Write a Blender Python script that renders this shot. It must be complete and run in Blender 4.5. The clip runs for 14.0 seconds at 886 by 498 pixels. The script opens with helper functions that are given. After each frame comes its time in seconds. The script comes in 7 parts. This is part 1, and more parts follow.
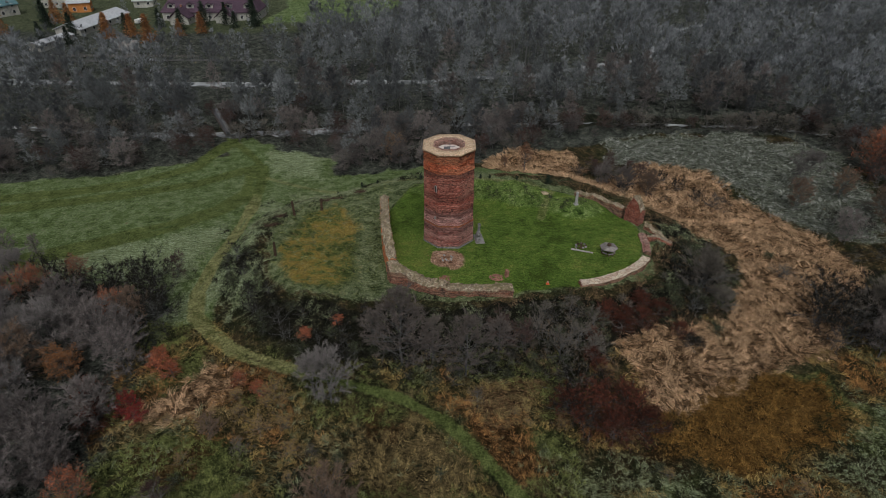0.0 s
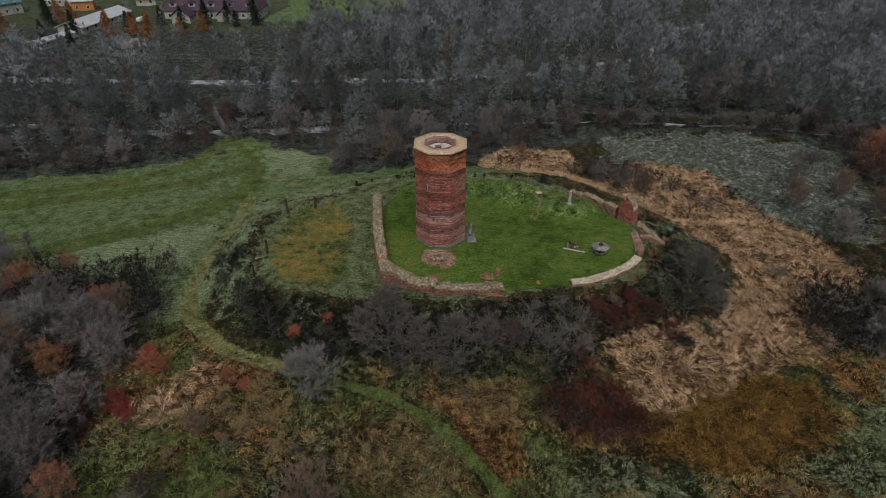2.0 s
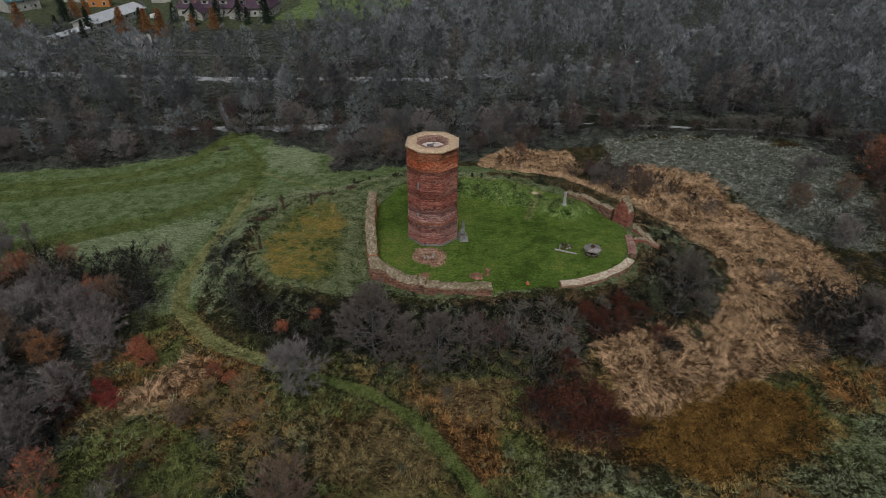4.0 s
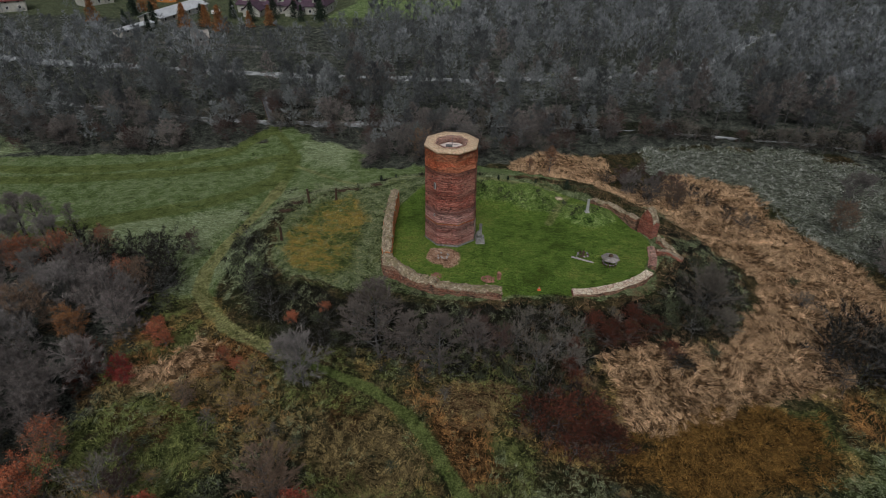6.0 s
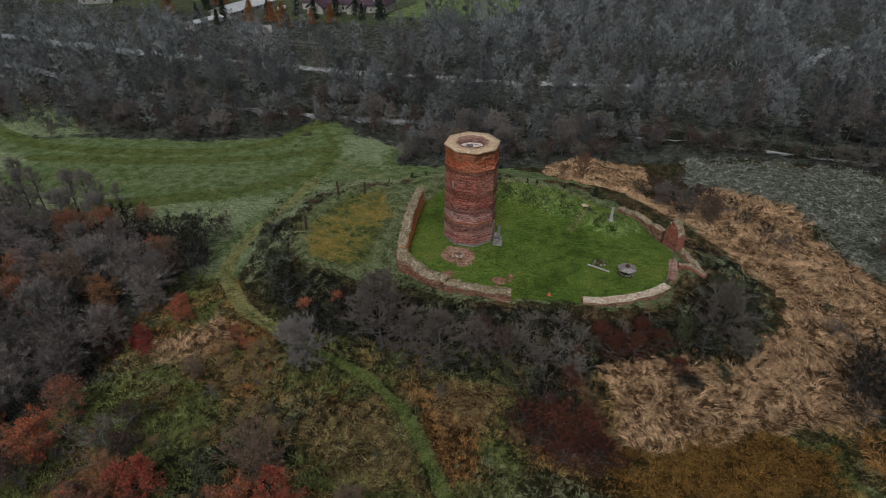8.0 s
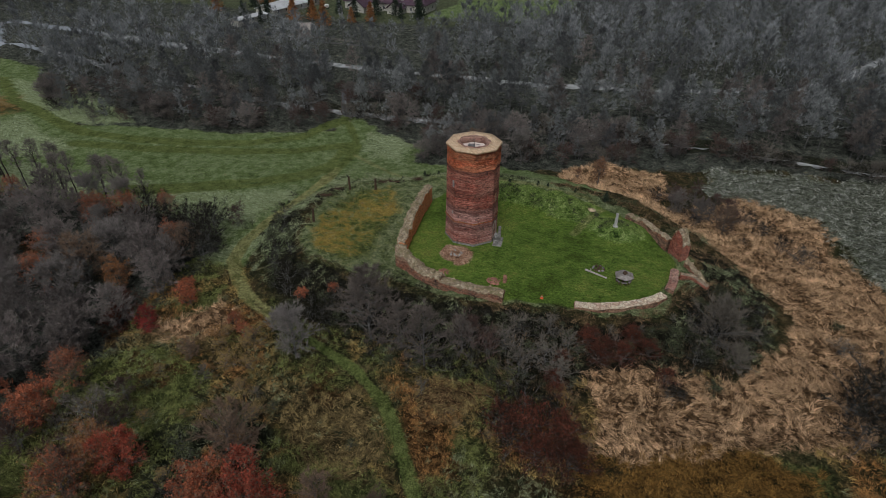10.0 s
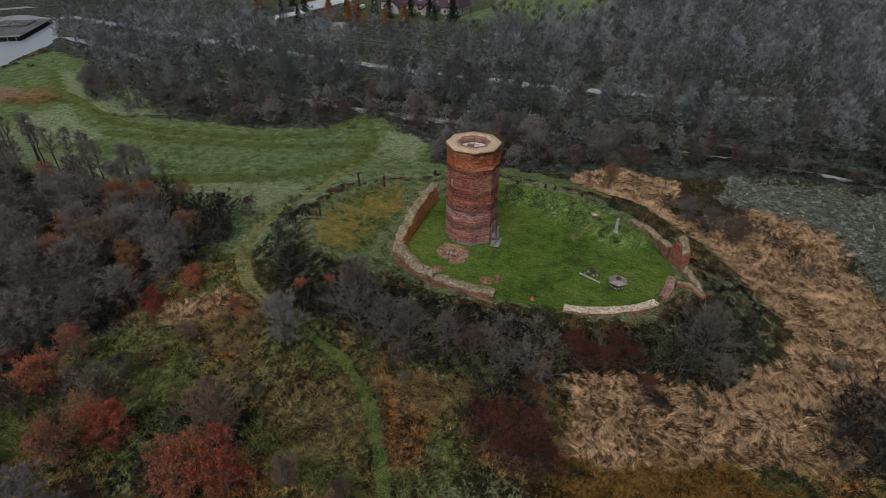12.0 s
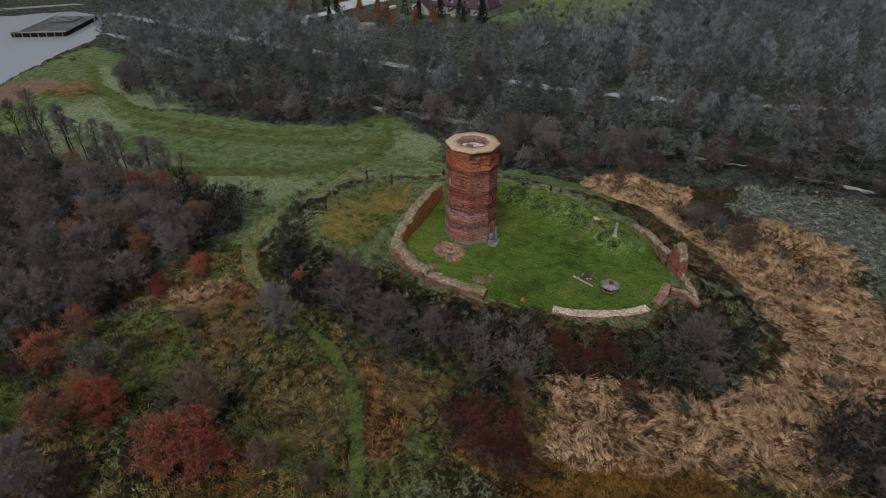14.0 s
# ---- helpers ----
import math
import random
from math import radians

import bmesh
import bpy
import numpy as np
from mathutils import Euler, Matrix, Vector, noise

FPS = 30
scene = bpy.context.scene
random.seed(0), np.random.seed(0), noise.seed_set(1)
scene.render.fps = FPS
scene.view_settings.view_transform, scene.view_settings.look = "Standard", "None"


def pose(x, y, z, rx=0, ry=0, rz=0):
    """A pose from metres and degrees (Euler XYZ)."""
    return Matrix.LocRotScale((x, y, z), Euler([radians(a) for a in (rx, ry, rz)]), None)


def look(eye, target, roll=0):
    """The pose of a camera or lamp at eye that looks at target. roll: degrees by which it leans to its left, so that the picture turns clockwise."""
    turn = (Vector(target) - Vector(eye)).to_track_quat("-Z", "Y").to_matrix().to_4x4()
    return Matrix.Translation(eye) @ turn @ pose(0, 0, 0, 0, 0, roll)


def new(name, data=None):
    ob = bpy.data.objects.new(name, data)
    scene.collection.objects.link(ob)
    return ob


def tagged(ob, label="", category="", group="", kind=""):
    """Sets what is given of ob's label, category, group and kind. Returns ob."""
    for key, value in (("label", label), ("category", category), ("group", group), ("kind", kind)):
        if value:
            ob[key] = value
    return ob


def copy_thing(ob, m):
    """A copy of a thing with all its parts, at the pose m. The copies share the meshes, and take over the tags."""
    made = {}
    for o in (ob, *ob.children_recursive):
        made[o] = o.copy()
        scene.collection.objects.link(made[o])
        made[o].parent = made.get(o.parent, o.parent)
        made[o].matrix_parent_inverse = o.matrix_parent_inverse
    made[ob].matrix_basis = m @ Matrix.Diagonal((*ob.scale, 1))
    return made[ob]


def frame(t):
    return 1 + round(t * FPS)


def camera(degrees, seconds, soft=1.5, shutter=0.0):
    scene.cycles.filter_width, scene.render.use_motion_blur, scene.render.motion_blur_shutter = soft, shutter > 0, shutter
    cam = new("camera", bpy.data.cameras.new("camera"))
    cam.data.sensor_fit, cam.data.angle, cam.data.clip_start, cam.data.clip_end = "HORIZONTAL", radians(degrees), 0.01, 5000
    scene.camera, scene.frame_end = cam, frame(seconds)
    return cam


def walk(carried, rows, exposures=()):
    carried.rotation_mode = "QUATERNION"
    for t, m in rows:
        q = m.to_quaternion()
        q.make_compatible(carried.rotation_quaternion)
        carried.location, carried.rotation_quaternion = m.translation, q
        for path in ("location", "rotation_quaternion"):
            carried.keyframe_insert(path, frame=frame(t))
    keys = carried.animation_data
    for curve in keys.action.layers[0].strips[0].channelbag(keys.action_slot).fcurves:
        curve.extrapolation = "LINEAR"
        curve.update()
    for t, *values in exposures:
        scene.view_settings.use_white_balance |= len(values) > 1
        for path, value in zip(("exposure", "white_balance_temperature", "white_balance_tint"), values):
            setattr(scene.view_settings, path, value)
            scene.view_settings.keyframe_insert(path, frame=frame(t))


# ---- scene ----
# Camera: one slow sideways flight round the tower mound.
cam = camera(75.6, 14.0, soft=0.75)
ROWS = [
    (0.0, 0.00, 0.00, 51.00, 0.25, -33.38, 0.19),
    (0.5, 0.45, 0.01, 50.97, 0.43, -33.54, 0.07),
    (1.0, 0.94, 0.02, 50.95, 0.47, -33.53, 0.06),
    (1.5, 1.49, 0.03, 50.93, 0.59, -33.52, 0.04),
    (2.0, 2.13, 0.03, 50.91, 0.80, -33.47, 0.17),
    (2.5, 2.85, 0.00, 50.89, 1.13, -33.49, 0.27),
    (3.0, 3.66, -0.04, 50.87, 1.41, -33.51, 0.34),
    (5.5, 9.91, 0.53, 50.68, 6.42, -33.39, 0.24),
    (6.0, 11.42, 0.71, 50.67, 8.48, -33.40, 0.23),
    (6.5, 13.01, 0.84, 50.66, 10.47, -33.39, 0.24),
    (7.0, 14.65, 0.97, 50.65, 12.31, -33.35, 0.26),
    (7.5, 16.36, 1.10, 50.64, 13.92, -33.31, 0.27),
    (8.0, 18.08, 1.26, 50.63, 15.31, -33.27, 0.32),
    (10.5, 26.82, 3.04, 50.64, 21.65, -33.15, 0.28),
    (11.0, 28.49, 3.34, 50.68, 22.80, -33.09, 0.29),
    (11.5, 30.11, 3.65, 50.72, 23.87, -33.07, 0.32),
    (12.0, 31.68, 4.00, 50.76, 24.95, -33.03, 0.29),
    (12.5, 33.20, 4.38, 50.80, 25.98, -33.01, 0.25),
    (13.0, 34.69, 4.79, 50.84, 27.01, -32.98, 0.21),
    (13.5, 36.14, 5.22, 50.87, 27.98, -32.94, 0.22),
    (14.0, 37.57, 5.68, 50.91, 28.96, -32.90, 0.21),
]
walk(cam, [(t, pose(x, y, z, 90 + pitch, 0, yaw) @ pose(0, 0, 0, 0, 0, roll)) for t, x, y, z, yaw, pitch, roll in ROWS],
     exposures=[(0.0, -0.50), (14.0, -0.46)])

# ---------------------------------------------------------------- light
# Overcast late-autumn day: a pale sky and a very wide, weak sun.
world = bpy.data.worlds.new("overcast_sky")
scene.world = world
world.use_nodes = True
wn, wl = world.node_tree.nodes, world.node_tree.links
wn.clear()
sky = wn.new("ShaderNodeTexSky")
sky.sky_type, sky.sun_disc = "NISHITA", False
sky.sun_elevation, sky.sun_rotation = radians(54), radians(177)
sky.air_density, sky.dust_density, sky.ozone_density = 1.0, 4.0, 1.0
grey = wn.new("ShaderNodeHueSaturation")
grey.inputs["Saturation"].default_value = 0.28
wbg = wn.new("ShaderNodeBackground")
wbg.inputs["Strength"].default_value = 0.15
wout = wn.new("ShaderNodeOutputWorld")
# Cloud cover: three times as bright overhead as at the horizon.
wtc, wsep, wmul, wmix = wn.new("ShaderNodeTexCoord"), wn.new("ShaderNodeSeparateXYZ"), wn.new("ShaderNodeMath"), wn.new("ShaderNodeMix")
wmul.operation, wmul.use_clamp = "MULTIPLY_ADD", True
wmul.inputs[1].default_value, wmul.inputs[2].default_value = 0.76, 0.24
wmix.data_type, wmix.blend_type = "RGBA", "MULTIPLY"
wmix.inputs[0].default_value = 1.0
wl.new(wtc.outputs["Generated"], wsep.inputs[0])
wl.new(wsep.outputs[2], wmul.inputs[0])
wl.new(sky.outputs[0], grey.inputs["Color"])
wl.new(grey.outputs[0], wmix.inputs[6])
wl.new(wmul.outputs[0], wmix.inputs[7])
wl.new(wmix.outputs[2], wbg.inputs["Color"])
wl.new(wbg.outputs[0], wout.inputs["Surface"])

sun_data = bpy.data.lights.new("sun", "SUN")
sun_data.energy, sun_data.angle, sun_data.color = 1.45, radians(32), (0.985, 0.99, 0.965)
sun = new("sun", sun_data)
sun.matrix_world = look((4, -85, 125), (0, 0, 0))


# ---------------------------------------------------------------- materials
def node_material(name, rough=0.9, metallic=0.0, specular=0.2):
    m = bpy.data.materials.new(name)
    m.use_nodes = True
    nt = m.node_tree
    b = nt.nodes["Principled BSDF"]
    b.inputs["Roughness"].default_value = rough
    b.inputs["Metallic"].default_value = metallic
    b.inputs["Specular IOR Level"].default_value = specular
    return m, nt, b


def coords(nt, kind="Object", scale=(1, 1, 1)):
    tc = nt.nodes.new("ShaderNodeTexCoord")
    mp = nt.nodes.new("ShaderNodeMapping")
    mp.inputs["Scale"].default_value = scale
    nt.links.new(tc.outputs[kind], mp.inputs["Vector"])
    return mp.outputs[0]


def noise_tex(nt, vec, scale, detail=4.0, rough=0.6, distort=0.0):
    n = nt.nodes.new("ShaderNodeTexNoise")
    n.inputs["Scale"].default_value, n.inputs["Detail"].default_value = scale, detail
    n.inputs["Roughness"].default_value, n.inputs["Distortion"].default_value = rough, distort
    nt.links.new(vec, n.inputs["Vector"])
    wide = nt.nodes.new("ShaderNodeMath")
    wide.operation = "MULTIPLY_ADD"
    nt.links.new(n.outputs["Fac"], wide.inputs[0])
    wide.inputs[1].default_value, wide.inputs[2].default_value = 1.4, -0.2
    return wide.outputs[0]


def ramp(nt, fac, stops):
    r = nt.nodes.new("ShaderNodeValToRGB")
    e = r.color_ramp.elements
    while len(e) < len(stops):
        e.new(0.5)
    for k, (p, c) in enumerate(stops):
        e[k].position, e[k].color = p, (*c, 1)
    nt.links.new(fac, r.inputs[0])
    return r.outputs[0]


def math_node(nt, op, a, b, clamp=False):
    n = nt.nodes.new("ShaderNodeMath")
    n.operation, n.use_clamp = op, clamp
    for k, v in enumerate((a, b)):
        if isinstance(v, (int, float)):
            n.inputs[k].default_value = v
        else:
            nt.links.new(v, n.inputs[k])
    return n.outputs[0]


def mix(nt, fac, a, b, mode="MIX"):
    n = nt.nodes.new("ShaderNodeMix")
    n.data_type, n.blend_type = "RGBA", mode
    for k, v in ((0, fac), (6, a), (7, b)):
        if isinstance(v, (int, float)):
            n.inputs[k].default_value = v
        elif isinstance(v, tuple):
            n.inputs[k].default_value = (*v, 1)
        else:
            nt.links.new(v, n.inputs[k])
    return n.outputs[2]


def bump(nt, bsdf, height, strength=0.4, distance=0.1):
    b = nt.nodes.new("ShaderNodeBump")
    b.inputs["Strength"].default_value, b.inputs["Distance"].default_value = strength, distance
    nt.links.new(height, b.inputs["Height"])
    nt.links.new(b.outputs[0], bsdf.inputs["Normal"])


def rough_material(name, dark, light, scale=3.0, rough=0.9, bumped=0.3, distance=0.05, per_object=0.0, stretch=(1, 1, 1)):
    """A weathered surface: two tones mixed at two scales, with fine relief."""
    m, nt, b = node_material(name, rough)
    v = coords(nt, "Object", stretch)
    n1, n2 = noise_tex(nt, v, scale, 5), noise_tex(nt, v, scale * 0.13, 3)
    f = math_node(nt, "ADD", math_node(nt, "MULTIPLY", n1, 0.65), math_node(nt, "MULTIPLY", n2, 0.35))
    c = ramp(nt, f, [(0.34, dark), (0.66, light)])
    if per_object:
        oi = nt.nodes.new("ShaderNodeObjectInfo")
        hs = nt.nodes.new("ShaderNodeHueSaturation")
        nt.links.new(c, hs.inputs["Color"])
        nt.links.new(math_node(nt, "MULTIPLY_ADD", oi.outputs["Random"], per_object), hs.inputs["Value"])
        hs.inputs["Value"].links[0].from_node.inputs[2].default_value = 1 - per_object / 2
        c = hs.outputs[0]
    nt.links.new(c, b.inputs["Base Color"])
    if bumped:
        bump(nt, b, n1, bumped, distance)
    return m


def strand_material(name, dark, light, spread=0.5, rough=0.85, patch=0.0, patch_size=0.45, clump=0.0):
    """Twigs, blades and leaves: each strand of its own tone, each plant or tussock of its own."""
    m, nt, b = node_material(name, rough, 0.0, 0.15)
    g = nt.nodes.new("ShaderNodeNewGeometry")
    oi = nt.nodes.new("ShaderNodeObjectInfo")
    c = ramp(nt, g.outputs["Random Per Island"], [(0.0, tuple(0.7 * v for v in dark)), (1.0, tuple(1.07 * v for v in light))])
    hs = nt.nodes.new("ShaderNodeHueSaturation")
    nt.links.new(c, hs.inputs["Color"])
    val = math_node(nt, "MULTIPLY_ADD", oi.outputs["Random"], spread)
    val.node.inputs[2].default_value = 1 - spread / 2
    if patch:
        drift = noise_tex(nt, coords(nt, "Object"), patch_size, 4, 0.65)
        val = math_node(nt, "MULTIPLY", val, math_node(nt, "MULTIPLY_ADD", drift, 2.2 * patch))
        val.node.inputs[1].links[0].from_node.inputs[2].default_value = 1 - 1.15 * patch
    if clump:
        at = nt.nodes.new("ShaderNodeAttribute")
        at.attribute_name = "clump"
        own = math_node(nt, "MULTIPLY_ADD", at.outputs["Fac"], 2 * clump)
        own.node.inputs[2].default_value = 1 - clump
        val = math_node(nt, "MULTIPLY", val, own)
    nt.links.new(val, hs.inputs["Value"])
    nt.links.new(hs.outputs[0], b.inputs["Base Color"])
    return m


def brick_material(name, tones, mortar, bands=0.5, brick=(0.29, 0.095), dirt=(0.07, 0.055, 0.05), dirt_from=0.58, firing=()):
    """Hand-made brickwork on the UV map, in metres: courses, mixed firing, weather bands, soot."""
    m, nt, b = node_material(name, 0.92)
    uv = coords(nt, "UV")
    ob = coords(nt, "Object")
    bt = nt.nodes.new("ShaderNodeTexBrick")
    bt.inputs["Scale"].default_value = 1.0
    bt.inputs["Brick Width"].default_value, bt.inputs["Row Height"].default_value = brick
    bt.inputs["Mortar Size"].default_value, bt.inputs["Mortar Smooth"].default_value = 0.009, 0.3
    bt.inputs["Color1"].default_value = (*tones[0], 1)
    bt.inputs["Color2"].default_value = (*tones[1], 1)
    bt.inputs["Mortar"].default_value = (*mortar, 1)
    nt.links.new(uv, bt.inputs["Vector"])
    flat = coords(nt, "Object", (0.12, 0.12, 0.9))
    lines = coords(nt, "Object", (0.35, 0.35, 3.6))
    band = ramp(nt, noise_tex(nt, flat, 1.0, 4, 0.65), [(0.38, (0, 0, 0)), (0.62, (1, 1, 1))])
    c = mix(nt, math_node(nt, "MULTIPLY", band, bands), bt.outputs["Color"], tones[2])
    streaks = noise_tex(nt, lines, 1.0, 4, 0.75)
    c = mix(nt, math_node(nt, "MULTIPLY", ramp(nt, streaks, [(0.5, (0, 0, 0)), (0.62, (1, 1, 1))]), 0.5), c, tones[3])
    c = mix(nt, math_node(nt, "MULTIPLY", ramp(nt, streaks, [(0.36, (1, 1, 1)), (0.46, (0, 0, 0))]), 0.55), c, tones[2])
    blot = ramp(nt, noise_tex(nt, ob, 1.3, 6, 0.7), [(dirt_from, (0, 0, 0)), (dirt_from + 0.14, (1, 1, 1))])
    c = mix(nt, math_node(nt, "MULTIPLY", blot, 0.7), c, dirt)
    grit = noise_tex(nt, ob, 7.0, 5, 0.75)
    c = mix(nt, 0.7, c, ramp(nt, grit, [(0.36, (0.12, 0.12, 0.12)), (0.62, (1.25, 1.25, 1.25))]), "MULTIPLY")
    # Single bricks and weathered-out holes, longer than they are high.
    single = noise_tex(nt, coords(nt, "Object", (2.6, 2.6, 7.5)), 1.0, 2, 0.6)
    c = mix(nt, 0.75, c, ramp(nt, single, [(0.30, (0.35, 0.32, 0.32)), (0.46, (1.0, 1.0, 1.0)), (0.72, (1.55, 1.5, 1.5))]), "MULTIPLY")
    if firing:
        # Batches of brick by height: each stop is metres up the wall and a tone.
        sp = nt.nodes.new("ShaderNodeSeparateXYZ")
        nt.links.new(ob, sp.inputs[0])
        waver = noise_tex(nt, coords(nt, "Object", (0.3, 0.3, 1.2)), 1.0, 4, 0.7)
        up = math_node(nt, "ADD", math_node(nt, "MULTIPLY", sp.outputs[2], 1 / 17), math_node(nt, "MULTIPLY", waver, 0.09))
        c = mix(nt, 0.85, c, ramp(nt, up, [((z + 0.765) / 17, t) for z, t in firing]), "MULTIPLY")
    nt.links.new(c, b.inputs["Base Color"])
    bump(nt, b, math_node(nt, "ADD", math_node(nt, "MULTIPLY", bt.outputs["Fac"], -0.5), grit), 0.6, 0.05)
    return m


def stone_material(name, tones, scale=2.2, crack=(0.10, 0.075, 0.06), moss=None):
    """Rubble masonry: stones of several tones, dark joints, fine relief."""
    m, nt, b = node_material(name, 0.95)
    ob = coords(nt, "Object")
    warp = mix(nt, 0.12, ob, nt_color(nt, ob, 2.0))
    vor = nt.nodes.new("ShaderNodeTexVoronoi")
    vor.inputs["Scale"].default_value = scale
    nt.links.new(warp, vor.inputs["Vector"])
    edge = nt.nodes.new("ShaderNodeTexVoronoi")
    edge.feature = "DISTANCE_TO_EDGE"
    edge.inputs["Scale"].default_value = scale
    nt.links.new(warp, edge.inputs["Vector"])
    sep = nt.nodes.new("ShaderNodeSeparateColor")
    nt.links.new(vor.outputs["Color"], sep.inputs[0])
    c = ramp(nt, sep.outputs[0], [(k / (len(tones) - 1), t) for k, t in enumerate(tones)])
    c = mix(nt, ramp(nt, edge.outputs["Distance"], [(0.0, (0.75, 0.75, 0.75)), (0.09, (0, 0, 0))]), c, crack)
    grit = noise_tex(nt, ob, 6.0, 6, 0.75)
    c = mix(nt, 0.6, c, ramp(nt, grit, [(0.36, (0.15, 0.15, 0.15)), (0.62, (1.2, 1.2, 1.2))]), "MULTIPLY")
    if moss:
        patch = ramp(nt, noise_tex(nt, ob, 0.7, 5, 0.7), [(0.5, (0, 0, 0)), (0.64, (1, 1, 1))])
        c = mix(nt, math_node(nt, "MULTIPLY", patch, 0.8), c, moss)
    nt.links.new(c, b.inputs["Base Color"])
    bump(nt, b, math_node(nt, "ADD", grit, edge.outputs["Distance"]), 0.8, 0.08)
    return m


def nt_color(nt, vec, scale):
    n = nt.nodes.new("ShaderNodeTexNoise")
    n.inputs["Scale"].default_value = scale
    nt.links.new(vec, n.inputs["Vector"])
    return n.outputs["Color"]


FIRING = [(0.0, (1.15, 1.1, 1.1)), (2.6, (1.1, 1.05, 1.05)), (3.2, (0.6, 0.55, 0.55)), (3.9, (0.7, 0.65, 0.65)), (4.4, (1.5, 1.55, 1.6)), (5.4, (1.35, 1.35, 1.4)), (5.9, (0.55, 0.5, 0.5)), (6.8, (0.7, 0.6, 0.6)),
          (7.3, (1.25, 1.15, 1.15)), (8.4, (1.2, 1.1, 1.1)), (8.8, (0.6, 0.55, 0.55)), (9.5, (0.75, 0.7, 0.7)), (10.0, (1.25, 1.2, 1.2)), (12.4, (1.1, 1.1, 1.1)), (13.0, (0.5, 0.48, 0.48))]
M_BRICK = brick_material("tower_brick", [(0.44, 0.115, 0.075), (0.29, 0.075, 0.055), (0.50, 0.27, 0.21), (0.06, 0.022, 0.02)], (0.28, 0.2, 0.17), 0.6, firing=FIRING)
M_BRICK_LOW = brick_material("mauve_tower_brick", [(0.43, 0.15, 0.115), (0.29, 0.10, 0.085), (0.54, 0.35, 0.31), (0.08, 0.035, 0.034)], (0.3, 0.23, 0.2), 0.6, firing=FIRING)
M_BRICK_NEW = brick_material("orange_brick", [(0.68, 0.165, 0.065), (0.52, 0.115, 0.05), (0.42, 0.24, 0.14), (0.13, 0.05, 0.03)], (0.36, 0.24, 0.17), 0.45, firing=[(12.5, (0.9, 0.85, 0.85)), (13.6, (1.1, 1.0, 1.0)), (14.6, (1.15, 1.0, 1.0)), (15.1, (0.7, 0.75, 0.75)), (16.5, (0.75, 0.85, 0.9))])
M_RIM = stone_material("rim_brick_paving", [(0.70, 0.53, 0.35), (0.76, 0.59, 0.41), (0.68, 0.46, 0.31), (0.78, 0.63, 0.46)], 3.5, (0.40, 0.24, 0.15))
M_RUBBLE = stone_material("rubble_capping", [(0.19, 0.155, 0.11), (0.46, 0.39, 0.28), (0.29, 0.205, 0.14), (0.56, 0.49, 0.37)], 4.0, (0.10, 0.07, 0.05), (0.15, 0.13, 0.065))
M_PALECAP = stone_material("pale_capping", [(0.70, 0.61, 0.47), (0.78, 0.70, 0.56), (0.60, 0.43, 0.33), (0.76, 0.67, 0.53)], 1.6, (0.2, 0.10, 0.08))
M_WALLBRICK = brick_material("wall_brick", [(0.85, 0.27, 0.10), (0.72, 0.21, 0.08), (0.74, 0.36, 0.19), (0.55, 0.18, 0.08)], (0.52, 0.35, 0.22), 0.4, dirt_from=0.78)
M_OLDBRICK = brick_material("old_wall_brick", [(0.42, 0.15, 0.09), (0.28, 0.11, 0.075), (0.40, 0.30, 0.21), (0.10, 0.07, 0.055)], (0.26, 0.21, 0.16), 0.6, dirt_from=0.5)
M_FRAGBRICK = brick_material("ruin_brick", [(0.46, 0.14, 0.09), (0.36, 0.10, 0.07), (0.44, 0.24, 0.19), (0.18, 0.055, 0.045)], (0.33, 0.22, 0.18), 0.4)
M_CAPSTONE = rough_material("loose_capping_stone", (0.085, 0.066, 0.042), (0.42, 0.345, 0.235), 3.5, 0.95, 0.5, 0.05, 0.9)
M_STONE = rough_material("weathered_stone", (0.10, 0.10, 0.10), (0.32, 0.31, 0.30), 4.0)
M_PALESTONE = rough_material("pale_stone", (0.28, 0.28, 0.28), (0.52, 0.52, 0.51), 5.0)
M_PLASTER = rough_material("worn_plaster", (0.34, 0.28, 0.24), (0.55, 0.48, 0.43), 2.0)
# Near black: shade in openings put into colour; also tyres and pontoon.
M_DARK = rough_material("shade_and_dark_parts", (0.008, 0.007, 0.007), (0.02, 0.018, 0.016), 3.0)
M_IRON = rough_material("grey_iron", (0.08, 0.08, 0.085), (0.16, 0.16, 0.17), 6.0, 0.6)
M_FLOORPINK = rough_material("brick_dust_floor", (0.50, 0.43, 0.41), (0.74, 0.67, 0.64), 3.0)
M_WOOD = rough_material("grey_wood", (0.14, 0.125, 0.115), (0.30, 0.28, 0.265), 3.0, 0.85, 0.4, 0.02, 0.3, (1, 1, 0.3))
M_DARKWOOD = rough_material("dark_wood", (0.045, 0.03, 0.022), (0.12, 0.075, 0.05), 4.0, 0.85, 0.4, 0.02, 0.3)
M_PALELOG = rough_material("pale_log", (0.26, 0.245, 0.22), (0.46, 0.44, 0.41), 4.0)
M_CHIPS = rough_material("brick_rubble", (0.20, 0.10, 0.075), (0.42, 0.22, 0.16), 5.0, 0.95, 0.5, 0.08, 0.4)
M_ORANGE = rough_material("orange_plastic", (0.6, 0.10, 0.03), (0.75, 0.16, 0.06), 3.0, 0.5)
M_WATER, nt_, b_ = node_material("sky_toned_water", 0.03, 0.0, 0.5)
# Bright base colour stands in for the sky's reflection on the lake.
b_.inputs["Base Color"].default_value = (0.34, 0.38, 0.43, 1)
b_.inputs["IOR"].default_value = 1.6
b_.inputs["Specular IOR Level"].default_value = 0.9
bump(nt_, b_, noise_tex(nt_, coords(nt_, "Object"), 0.7, 3), 0.03, 0.1)

